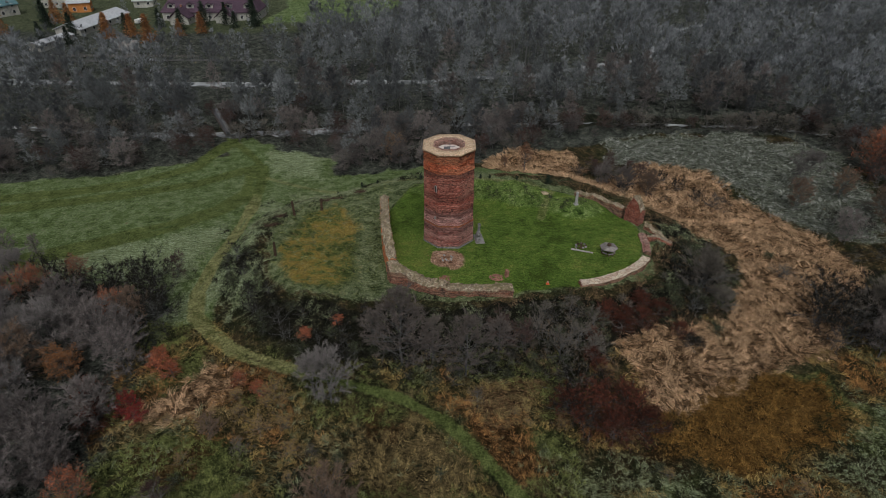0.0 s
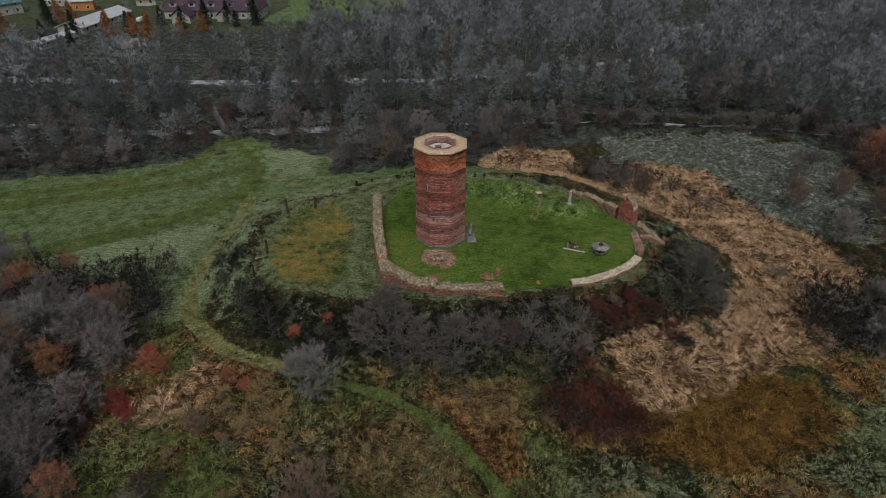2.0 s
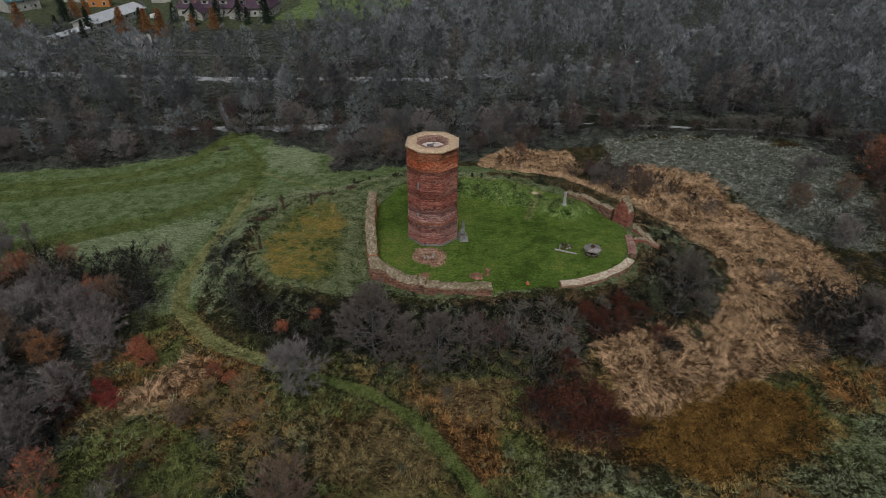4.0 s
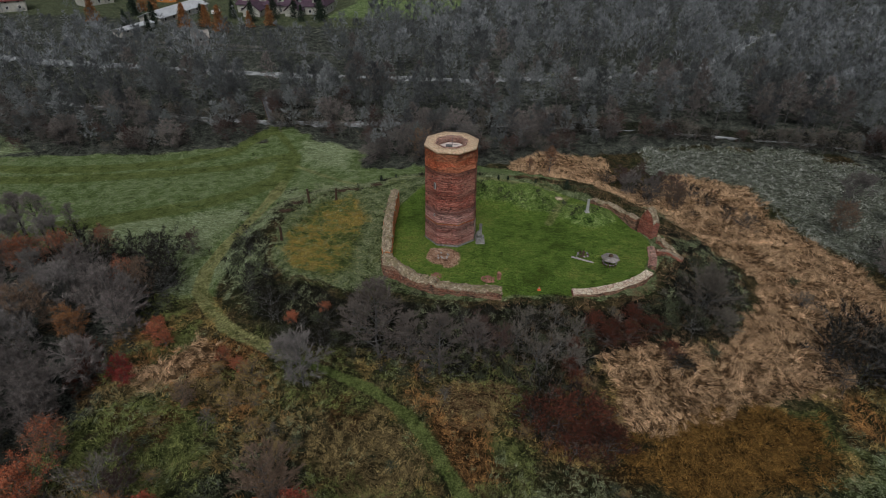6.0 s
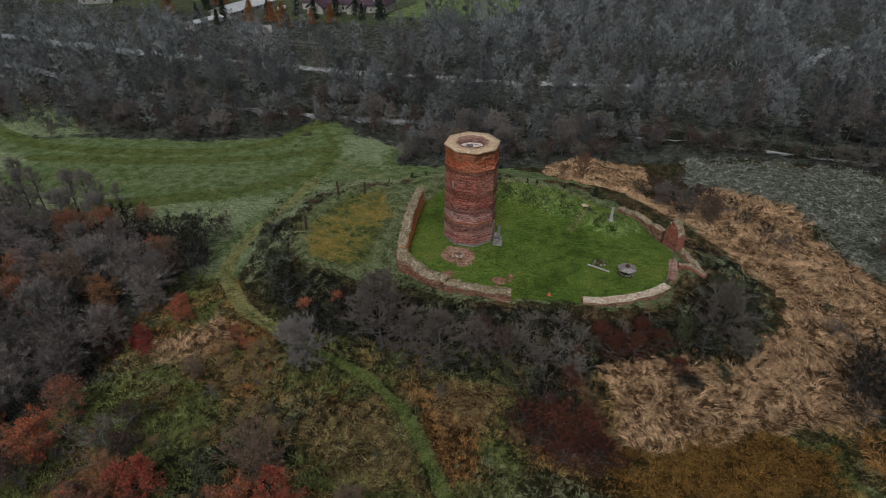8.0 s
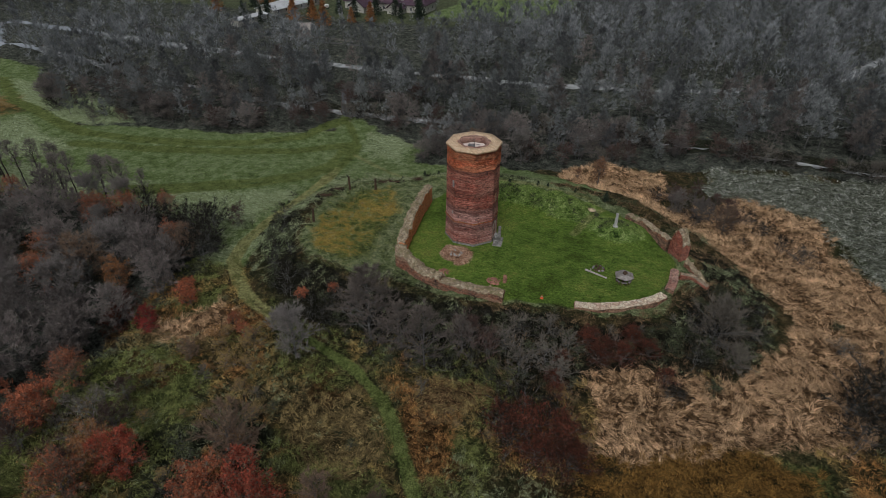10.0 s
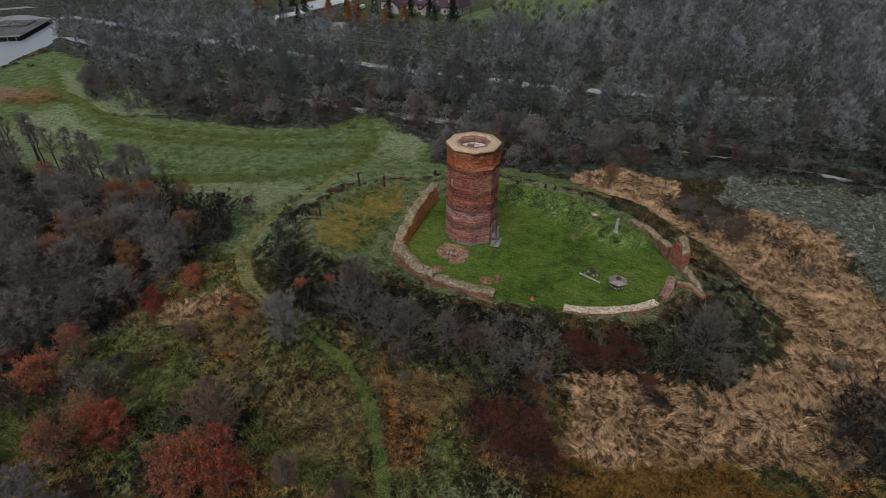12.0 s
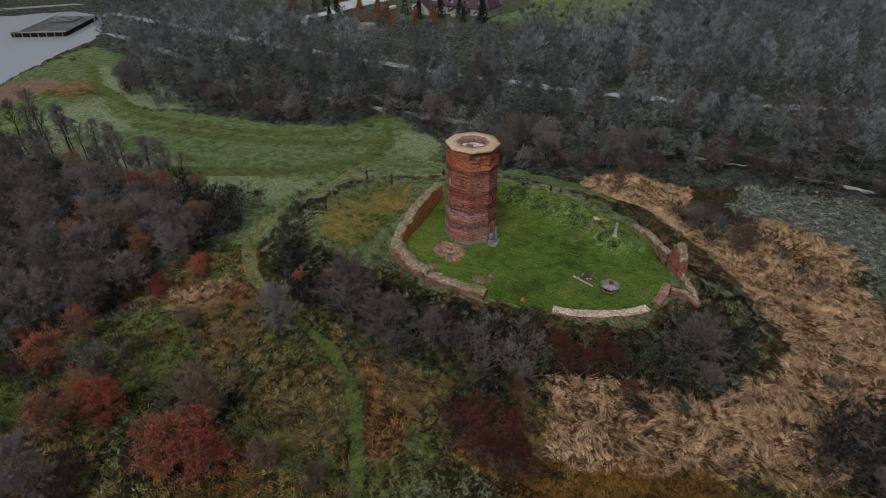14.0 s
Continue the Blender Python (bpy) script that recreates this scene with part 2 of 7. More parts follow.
M_BARK = rough_material("alder_bark", (0.062, 0.062, 0.062), (0.20, 0.20, 0.20), 3.0, 0.95, 0.4, 0.03, 0.5)
M_DARKBARK = rough_material("dark_wet_bark", (0.022, 0.02, 0.018), (0.075, 0.07, 0.064), 3.0, 0.95, 0.4, 0.03, 0.3)
M_TWIG = strand_material("grey_twigs", (0.135, 0.119, 0.114), (0.26, 0.229, 0.22), 0.6)
M_TWIG_WOOD = strand_material("woodland_twigs", (0.13, 0.142, 0.145), (0.245, 0.262, 0.268), 1.0)
# Paler and bluer than the nearer twigs: distance haze put into colour.
M_TWIG_FAR = strand_material("hazed_far_twigs", (0.178, 0.192, 0.202), (0.32, 0.343, 0.362), 0.7, patch=0.45, patch_size=0.05, clump=0.5)
M_TWIG_BROWN = strand_material("brown_twigs", (0.15, 0.106, 0.078), (0.28, 0.20, 0.147), 0.5)
M_TWIG_FLANK = strand_material("ash_brown_twigs", (0.09, 0.077, 0.069), (0.18, 0.153, 0.138), 0.4)
M_TWIG_SCRUB = strand_material("scrub_twigs", (0.10, 0.089, 0.076), (0.20, 0.178, 0.153), 0.6)
M_TWIG_PALE = strand_material("pale_twigs", (0.13, 0.12, 0.117), (0.25, 0.23, 0.222), 0.4)
# Near black, so shade between the plants is put into this tone.
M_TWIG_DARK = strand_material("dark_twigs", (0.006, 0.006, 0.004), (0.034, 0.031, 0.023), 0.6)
M_TWIG_PURPLE = strand_material("purple_brown_twigs", (0.06, 0.038, 0.034), (0.125, 0.08, 0.07), 0.5)
M_LEAF_RUST = strand_material("rust_leaves", (0.14, 0.042, 0.024), (0.54, 0.18, 0.095), 0.5)
M_LEAF_DEEP = strand_material("deep_red_leaves", (0.13, 0.03, 0.02), (0.48, 0.115, 0.07), 0.4)
M_LEAF_DULL = strand_material("dull_brown_leaves", (0.08, 0.04, 0.025), (0.26, 0.13, 0.075), 0.4)
M_LEAF_ORANGE = strand_material("orange_leaves", (0.18, 0.075, 0.028), (0.42, 0.20, 0.085), 0.3)
M_LEAF_RED = strand_material("red_leaves", (0.16, 0.025, 0.025), (0.40, 0.075, 0.06), 0.3)
M_LEAF_DARKRED = strand_material("dark_red_leaves", (0.03, 0.013, 0.009), (0.18, 0.06, 0.038), 0.6)
M_LEAF_YELLOW = strand_material("faded_yellow_leaves", (0.2, 0.13, 0.045), (0.4, 0.29, 0.12), 0.4)
M_LEAF_GREEN = strand_material("bramble_leaves", (0.006, 0.010, 0.004), (0.13, 0.15, 0.085), 0.6)
M_NEEDLE = strand_material("dark_needles", (0.012, 0.022, 0.014), (0.04, 0.06, 0.04), 0.4)
M_REED = strand_material("dry_reed", (0.19, 0.112, 0.06), (0.84, 0.575, 0.355), 0.0, patch=0.55, clump=0.35)
M_SEDGE = strand_material("faded_sedge", (0.113, 0.083, 0.030), (0.465, 0.338, 0.128), 0.0, patch=0.75, clump=0.6)
M_RUSTSEDGE = strand_material("rusty_sedge", (0.1215, 0.0567, 0.0203), (0.4995, 0.27, 0.1013), 0.0, patch=0.7, clump=0.55)
M_STRAW = strand_material("straw_grass", (0.10, 0.075, 0.03), (0.42, 0.32, 0.15), 0.0, patch=0.7, clump=0.5)
M_WEED = strand_material("withered_weeds", (0.075, 0.05, 0.028), (0.30, 0.205, 0.118), 0.0, patch=0.7, clump=0.5)
M_BANKGRASS = strand_material("tangled_bank_grass", (0.045, 0.095, 0.016), (0.30, 0.40, 0.115), 0.0, patch=0.9, clump=0.4)
M_HOAR = strand_material("hoar_frosted_grass", (0.15, 0.16, 0.135), (0.46, 0.485, 0.44), 0.0, patch=0.9, clump=0.45)
M_BROWNSEDGE = strand_material("brown_sedge", (0.10, 0.055, 0.014), (0.33, 0.19, 0.055), 0.0, patch=0.6, clump=0.4)
M_FROSTGRASS = strand_material("frosted_grass", (0.15, 0.18, 0.095), (0.38, 0.425, 0.26), 0.0, patch=0.5, clump=0.3)
M_GRASS = strand_material("green_grass", (0.09, 0.115, 0.03), (0.285, 0.315, 0.11), 0.0, patch=0.6, clump=0.35)


# ---------------------------------------------------------------- plan: polygons in metres
PLATEAU = [(-20.6, 98), (-24.7, 97), (-28.3, 93), (-30.5, 87), (-31, 81), (-28.5, 74.5), (-23.5, 68), (-18.9, 67), (-12.2, 67), (-7.5, 68.5),
           (0, 66.7), (10, 66.5), (18, 67), (26, 68.5), (33, 73.8), (36.3, 82), (36, 88), (31.5, 96), (26, 102), (18.8, 105.5), (8, 107), (-5, 106.5), (-12, 104)]
YARD = [(-10.6, 92), (-8, 72), (-2, 69), (10, 68), (20.5, 68.6), (26, 70.3), (31, 74), (33.5, 82), (33.5, 86), (29, 95), (20.5, 100), (8, 102), (-6, 101)]
BAILEY = [(-21, 95), (-27, 89), (-28.5, 80), (-24, 71), (-16, 68), (-14.5, 76), (-15.5, 90)]
MEADOW = [(-205, 146), (-180, 144), (-150, 122), (-140, 112), (-118, 106), (-98, 112), (-77, 115.5), (-52, 128), (-58, 141), (-50, 139), (-40, 131), (-27, 128), (-25, 117), (-8, 119), (8, 120), (15, 112), (20, 108), (12, 107), (-8, 107), (-20, 102), (-30, 103), (-36, 92), (-37, 80),
          (-35, 66), (-40, 66), (-45, 73), (-64, 77), (-82, 74), (-116, 71), (-150, 80), (-185, 98)]
TRACK = [(-57, 141), (-45, 125.5), (-40.6, 116.4), (-39.4, 103.3), (-38.9, 90.1), (-40, 80.9), (-40, 73), (-38.2, 67.3), (-35.1, 64.3), (-30.5, 60.2), (-27, 58.4), (-20.5, 56.0), (-13.5, 53.8),
         (-5.6, 51.1), (0.1, 47.8), (3.7, 44.0), (7.1, 39.6), (9.4, 36.6), (12.5, 31.0), (16, 22)]
TRACK_W = [(-54, 137), (-56, 130.5), (-58.5, 120.7), (-68, 112.7), (-82, 107.5), (-97, 104), (-112, 103), (-121, 104.6), (-131, 107.5), (-138, 110), (-154, 114.3), (-180, 130)]
TRACK_S = [(-80, 80), (-72, 84), (-63, 88.4), (-53.5, 93.5), (-45.5, 100.5), (-41.5, 109), (-43.7, 121)]
TRACK_M = [(-110, 97), (-90, 100.4), (-80, 103.5), (-67, 107.3), (-55, 112), (-46, 120)]
TRACK_N = [(-40.6, 116.4), (-28, 110), (-14, 104.5), (6, 105.5), (17, 103.5), (21, 99), (18.5, 93), (17, 88)]
REEDS = [[(8, 122), (17, 132), (29.5, 131.5), (33, 121), (27, 113.5), (16, 113)],
         [(33, 114), (46.7, 124), (60.2, 121), (62, 104), (70, 92), (72, 80), (66, 71), (56, 60.5), (42, 56), (30, 49), (26, 49.5), (26.5, 54), (22.5, 60), (30, 63), (43, 66.5), (50, 74), (51.5, 82), (49.5, 90), (44, 97), (36, 103), (27, 108), (24, 112)],
         [(-33, 57), (-27, 54), (-30, 50), (-36, 46.5), (-40, 50), (-36, 54)],
         [(2.2, 49.4), (4.4, 52.8), (11.9, 53.3), (10.7, 48.6), (5, 47.2)]]
FROST = [[(44, 139), (79, 143), (94, 130), (92, 105), (80, 92), (72, 94), (64, 105), (61, 121), (46, 125), (40, 128)], [(-28, 129), (-44, 132), (-40, 120), (-28, 116)], [(-37, 104), (-31, 100), (-33, 90), (-33, 82), (-36, 82)],
         [(-43, 74), (-46, 76), (-60, 83), (-50, 92), (-41, 96)], [(-37, 66), (-42, 68), (-42, 78), (-37, 76)], [(-46, 75), (-66, 78), (-84, 76), (-118, 73), (-118, 82), (-84, 85), (-66, 87), (-50, 90)], [(-180, 131.9), (-133, 126.5), (-107, 112.5), (-123, 106.4), (-147, 111.6)], [(-142, 87), (-140.7, 107), (-107, 94.4), (-125, 77.3)], [(-33, 66), (-29, 68), (-31, 76), (-35, 74)]]
BROWN = [(25.2, 44.5), (29, 50.2), (33.9, 54.1), (43.2, 56.3), (51, 55), (53, 50), (46, 44), (40, 41), (36, 41), (30.9, 42.5)]
LUSH = [[(-40.8, 41.8), (-35, 45.1), (-27, 44.5), (-22, 40), (-22, 35), (-26, 31.8), (-33.5, 33), (-42, 37)], [(-43.7, 22), (-40.8, 27.7), (-38.5, 30.2), (-35.3, 26.7), (-30.8, 21.9), (-33, 17.9)],
        [(-8.9, 34.6), (-6.8, 38.2), (1.9, 37.5), (7.1, 35.1), (1.6, 33.8)]]
STRAW = [[(-17.9, 42.8), (-14.4, 45.3), (-9, 46.4), (-0.5, 46.5), (4, 41.5), (2.4, 36.9), (-2.8, 36.9), (-9.1, 39)], [(-38, 50), (-30, 52), (-26.2, 49.5), (-38.4, 45), (-41.7, 43.4)]]
RUSTY = [[(3, 47.3), (6.8, 50.4), (11.1, 45.6), (13, 41), (8.6, 40.1), (5, 42)], [(-39, 52), (-33, 53.3), (-27.4, 58.7), (-22, 57), (-26, 50), (-36, 48)]]
MURK = [[(-21, 35.4), (-19, 42.5), (-11.8, 40.4), (-8.3, 34.9), (-4.2, 30.7), (-10.7, 21.6), (-19.4, 25.2), (-23.8, 30.7)]]
FROST_SOUTH = [[(50, 49.5), (62, 57.5), (64, 36), (43, 36), (38, 41)], [(12.8, 43.2), (22.4, 44.1), (27, 42), (34, 38), (40, 30), (38, 18), (10.6, 18)]]
LAKE = [(-172, 62), (-183, 100), (-187.5, 104), (-193, 113), (-208, 141), (-213, 153), (-228, 168), (-262, 192), (-288, 191), (-297, 176), (-306, 164), (-330, 120), (-350, 90), (-300, 30), (-220, 20)]
RIVER = [(-222, 166), (-187, 160), (-149, 152), (-120, 147), (-80, 142.5), (-57, 143), (-25, 147), (10, 151), (42, 153), (57, 152), (88, 150), (115, 140), (150, 135), (260, 150)]
RIVER_FAR = [(-260, 196), (-140, 187), (-76, 186), (-51, 188), (-13, 189), (12, 195), (31, 198), (58, 212), (72, 218), (88, 240), (105, 270), (160, 300), (300, 330)]
FIELD_FAR = [(-82, 262), (-38, 272), (-20, 330), (-40, 420), (-110, 420), (-78, 300)]
VILLAGE = [(-240, 222), (-150, 219), (-100, 212), (-60, 214), (-64, 300), (-110, 420), (-320, 420), (-300, 250)]


def poly_distance(poly, x, y):
    """Signed distance to a polygon, negative inside."""
    x, y = np.asarray(x, float), np.asarray(y, float)
    best, inside = np.full(x.shape, 1e9), np.zeros(x.shape, bool)
    for (x0, y0), (x1, y1) in zip(poly, poly[1:] + poly[:1]):
        dx, dy = x1 - x0, y1 - y0
        t = np.clip(((x - x0) * dx + (y - y0) * dy) / (dx * dx + dy * dy), 0, 1)
        best = np.minimum(best, np.hypot(x - x0 - t * dx, y - y0 - t * dy))
        if dy:
            inside ^= ((y0 > y) != (y1 > y)) & (x < x0 + (y - y0) * dx / dy)
    return np.where(inside, -best, best)


def line_distance(line, x, y):
    x, y = np.asarray(x, float), np.asarray(y, float)
    best = np.full(x.shape, 1e9)
    for (x0, y0), (x1, y1) in zip(line, line[1:]):
        dx, dy = x1 - x0, y1 - y0
        t = np.clip(((x - x0) * dx + (y - y0) * dy) / (dx * dx + dy * dy), 0, 1)
        best = np.minimum(best, np.hypot(x - x0 - t * dx, y - y0 - t * dy))
    return best


def smooth(a, b, v):
    t = np.clip((v - a) / (b - a), 0, 1)
    return t * t * (3 - 2 * t)


def value_noise(x, y, seed=0):
    """Smooth noise from -1 to 1 with cells of one unit."""
    xi, yi = np.floor(x).astype(np.int64), np.floor(y).astype(np.int64)
    fx, fy = x - xi, y - yi
    fx, fy = fx * fx * (3 - 2 * fx), fy * fy * (3 - 2 * fy)

    def corner(a, b):
        h = (a * 374761393 + b * 668265263 + seed * 974634777) & 0x7FFFFFFF
        h = ((h ^ (h >> 13)) * 1274126177) & 0x7FFFFFFF
        return ((h ^ (h >> 16)) & 0xFFFF) / 32767.5 - 1

    top = corner(xi, yi) * (1 - fx) + corner(xi + 1, yi) * fx
    low = corner(xi, yi + 1) * (1 - fx) + corner(xi + 1, yi + 1) * fx
    return top * (1 - fy) + low * fy


def fractal(x, y, size, octaves=3, seed=0):
    return sum(value_noise(x / size * 2**k, y / size * 2**k, seed + k) * 0.55**k for k in range(octaves))


GROUND = -6.5


def hump(x, y, cx, cy, rx, ry, turn=0.0):
    c, s = math.cos(turn), math.sin(turn)
    u, v = (x - cx) * c + (y - cy) * s, (y - cy) * c - (x - cx) * s
    return np.exp(-((u / rx) ** 2 + (v / ry) ** 2))


def height(x, y, rough=True):
    """The ground's height: marsh plain, castle mound with its yard and bailey, river beds and lake."""
    x, y = np.asarray(x, float), np.asarray(y, float)
    base = GROUND + 0.35 * fractal(x, y, 30, 2, 5) + 2.0 * smooth(200, 232, y) * smooth(-20, -70, x)
    d = poly_distance(PLATEAU, x, y)
    yard = smooth(1.0, -1.5, poly_distance(YARD, x, y))
    top = -1.9 + 0.9 * smooth(92, 104, y) * smooth(-24, -4, x) + 0.9 * smooth(8, 24, x) * smooth(100, 70, y)
    lawn_z = -0.3 - 0.85 * smooth(77, 68.5, y) * (1 - 0.5 * smooth(12, 28, x))
    top = top * (1 - yard) + lawn_z * yard
    width = 10.5 + 5.0 * smooth(-14, 12, x)
    rise = 1 - smooth(-1.2, width, d)
    skirt = 0.9 * np.exp(-((np.maximum(d, 0) / 17) ** 2)) * (1 - rise)
    z = base + (top - base) * rise + skirt
    # Earth banks in the yard: the long north one, and the one that carries the stone pillar.
    z += yard * ((1 + 0.12 * fractal(x, y, 1.3, 2, 71)) * (2.5 * hump(x, y, 4.5, 97.3, 11.0, 3.2, -0.02) + 2.2 * hump(x, y, 13.5, 94.8, 3.8, 3.0) + 1.9 * hump(x, y, 24.0, 91.0, 3.6, 3.2)))
    if rough:
        soft = smooth(0.5, -1.5, np.minimum(poly_distance(YARD, x, y), poly_distance(MEADOW, x, y)))
        path = smooth(2.4, 1.2, np.minimum(line_distance(TRACK, x, y), line_distance(TRACK_N, x, y)))
        wild = (1 - soft) * (1 - path)
        z += wild * (0.42 * fractal(x, y, 2.6, 3, 11) + 0.16 * fractal(x, y, 1.1, 1, 15)) + 0.03 * fractal(x, y, 1.4, 2, 21)
        z -= 0.10 * path
    z -= 0.55 * np.exp(-(((x + 2.3) / 0.9) ** 2 + ((y - 40.3) / 0.9) ** 2))
    bed = np.maximum.reduce([smooth(3.2 - 1.5 * smooth(0, 40, x), 1.7 - 1.0 * smooth(0, 40, x), line_distance(RIVER, x, y)), smooth(2.8 + 1.4 * smooth(-60, -120, x), 1.5 + 1.2 * smooth(-60, -120, x), line_distance(RIVER_FAR, x, y)), smooth(1.0, -4.0, poly_distance(LAKE, x, y))])
    return z - 2.6 * bed


def at_ground(x, y):
    return float(height(np.array([x]), np.array([y]), False)[0])


def mesh_from(name, verts, faces, material=None, smooth_shade=False):
    """One mesh from arrays of corners and of triangles or quads."""
    verts, faces = np.asarray(verts, np.float32), np.asarray(faces, np.int32)
    me = bpy.data.meshes.new(name)
    n, k = faces.shape
    me.vertices.add(len(verts))
    me.vertices.foreach_set("co", verts.ravel())
    me.loops.add(n * k)
    me.loops.foreach_set("vertex_index", faces.ravel())
    me.polygons.add(n)
    me.polygons.foreach_set("loop_start", np.arange(0, n * k, k, dtype=np.int32))
    me.polygons.foreach_set("loop_total", np.full(n, k, np.int32))
    if smooth_shade:
        me.polygons.foreach_set("use_smooth", np.ones(n, bool))
    me.update(calc_edges=True)
    if material:
        me.materials.append(material)
    return me


# ---------------------------------------------------------------- ground
def spaced(lo, hi, step, out_lo, out_hi, grow):
    mid = list(np.arange(lo, hi + step / 2, step))
    left, right, s = [lo], [mid[-1]], step
    while left[-1] > out_lo or right[-1] < out_hi:
        s *= grow
        if left[-1] > out_lo:
            left.append(left[-1] - s)
        if right[-1] < out_hi:
            right.append(right[-1] + s)
    return np.array(left[:0:-1] + mid + right[1:])


gx, gy = spaced(-56, 64, 0.5, -2600, 2600, 1.034), spaced(28, 122, 0.5, -2600, 2600, 1.034)
GX, GY = np.meshgrid(gx, gy)
px, py = GX.ravel(), GY.ravel()
pz = height(px, py)
idx = np.arange(len(px)).reshape(GX.shape)
quads = np.stack([idx[:-1, :-1], idx[:-1, 1:], idx[1:, 1:], idx[1:, :-1]], -1).reshape(-1, 4)
ground_mesh = mesh_from("ground", np.stack([px, py, pz], -1), quads, None, True)

wob = 1.2 * fractal(px, py, 6, 3, 31)
d_plateau, d_yard = poly_distance(PLATEAU, px, py), poly_distance(YARD, px, py)
FOREST_FRONT = [(-600, 150), (-205, 150), (-170, 136), (-147, 119), (-135, 109), (-118, 109), (-98, 113.5), (-77, 117), (-56, 129), (-61, 143), (-47, 141), (-40, 132), (-26, 129), (-24, 117.5), (-6, 122),
                (8, 126), (30, 137), (54, 147), (90, 144), (101, 121), (118, 96), (150, 70), (900, 60), (2500, 60), (2500, 2500), (-2500, 2500), (-2500, 150)]
cover = {
    "lawn": smooth(0.8, -0.8, d_yard + 0.3 * wob),
    "meadow": np.maximum(smooth(1.5, -1.5, poly_distance(MEADOW, px, py) + wob), smooth(3, -3, poly_distance(FIELD_FAR, px, py))),
    "track": np.maximum.reduce([(0.2 + 0.8 * smooth(52, 60, py)) * smooth(114, 98, py) * smooth(1.05, 0.25, np.abs(line_distance(TRACK, px, py) - 0.6) + 0.2 * wob), 0.55 * smooth(1.2, 0.3, line_distance(TRACK_N, px, py) + 0.15 * wob)]),
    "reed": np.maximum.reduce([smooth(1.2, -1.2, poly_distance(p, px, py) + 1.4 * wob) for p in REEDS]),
    "banks": smooth(0.18, 0.5, hump(px, py, 4.5, 97.5, 11.5, 3.6, -0.02) + hump(px, py, 14.5, 95.0, 4.0, 3.4) + hump(px, py, 24.0, 91.0, 4.2, 3.6)) * smooth(0.5, -1, d_yard),
    "frost": 0.95 * np.maximum.reduce([smooth(3.5, -3.5, poly_distance(p, px, py) + 1.6 * wob) for p in FROST] + [0.4 * smooth(3.5, -3.5, poly_distance(p, px, py) + 2.5 * wob) for p in FROST_SOUTH]) * (1 - smooth(0, -1, d_yard)),
    "moss": smooth(2.0, -2.0, poly_distance(BAILEY, px, py) + wob),
    "brown": 0.85 * smooth(3, -3, poly_distance(BROWN, px, py) + 2 * wob),
    "forest": np.maximum(smooth(4.5, 1, poly_distance(FOREST_FRONT, px, py) + wob), smooth(3, 0, poly_distance([(-44, 73), (-64, 78), (-80, 74), (-120, 72), (-120, 30), (-40, 30), (-42, 50)], px, py) + wob)),
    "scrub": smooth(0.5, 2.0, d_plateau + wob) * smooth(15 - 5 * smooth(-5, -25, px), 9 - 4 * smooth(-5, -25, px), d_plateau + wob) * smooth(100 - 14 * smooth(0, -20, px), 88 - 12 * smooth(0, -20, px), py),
    "rubble": smooth(0.4, -0.4, np.hypot((px - 0.2) / 0.95, py - 75.2) - 2.5 + 1.1 * wob),
    "sand": smooth(3, -3, poly_distance([(-183, 97), (-176.3, 110.7), (-166.6, 111.1), (-159, 97), (-158.2, 80), (-175, 80)], px, py) + wob),
    "worn": np.maximum.reduce([smooth(1.15, 0.55, line_distance(TRACK, px, py) + 0.2 * wob) * np.maximum(smooth(60, 54, py), smooth(98, 112, py))] + [1.0 * smooth(2.0, 0.5, np.abs(line_distance(l, px, py) - w) + 0.25 * wob) for l, w in ((TRACK_W, 0.6), (TRACK_S, 1.2), (TRACK_M, 0.5))]),
    "shore": smooth(6, -6, poly_distance([(-162.9, 99.2), (-166.7, 114.7), (-144.6, 128.8), (-131.6, 117.1), (-151.4, 101.3)], px, py) + 2 * wob),
    "rim": smooth(0.5 + 10 * smooth(82, 94, py) * smooth(20, -10, px), -1.0, d_plateau + wob) * smooth(-1, 0.5, d_yard),
    "lush": np.maximum.reduce([smooth(2, -2, poly_distance(p, px, py) + 1.6 * wob) for p in LUSH] + [0.7 * smooth(0.35, 0.7, fractal(px, py, 9, 3, 44)) * smooth(66, 58, py)]),
    "village": smooth(238, 254, py) * smooth(4, -4, poly_distance(VILLAGE, px, py)) * (1 - smooth(3, -3, poly_distance(FIELD_FAR, px, py))),
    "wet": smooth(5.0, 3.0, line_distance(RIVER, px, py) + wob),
    "rust": np.maximum.reduce([smooth(2, -2, poly_distance(p, px, py) + 1.6 * wob) for p in RUSTY] + [0.7 * smooth(0.3, 0.7, fractal(px, py, 6, 3, 47)) * smooth(68, 60, py)]),
    "pale": 0.8 * np.maximum.reduce([smooth(2, -2, poly_distance(p, px, py) + 1.6 * wob) for p in STRAW] + [0.6 * smooth(0.35, 0.8, fractal(px, py, 4, 3, 53)) * smooth(68, 60, py)]),
    "murk": np.maximum.reduce([smooth(2, -2, poly_distance(p, px, py) + 2 * wob) for p in MURK] + [0.5 * smooth(0.45, 0.8, fractal(px, py, 7, 3, 58)) * smooth(66, 58, py)]),
    "hoar": smooth(4, -3, poly_distance(FROST[0], px, py) + 1.6 * wob), "spare_b": 0 * px, "spare_c": 0 * px,
}
names_ = list(cover)
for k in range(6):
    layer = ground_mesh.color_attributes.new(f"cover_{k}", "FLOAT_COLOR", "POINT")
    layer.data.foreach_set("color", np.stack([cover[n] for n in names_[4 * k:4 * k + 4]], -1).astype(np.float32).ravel())

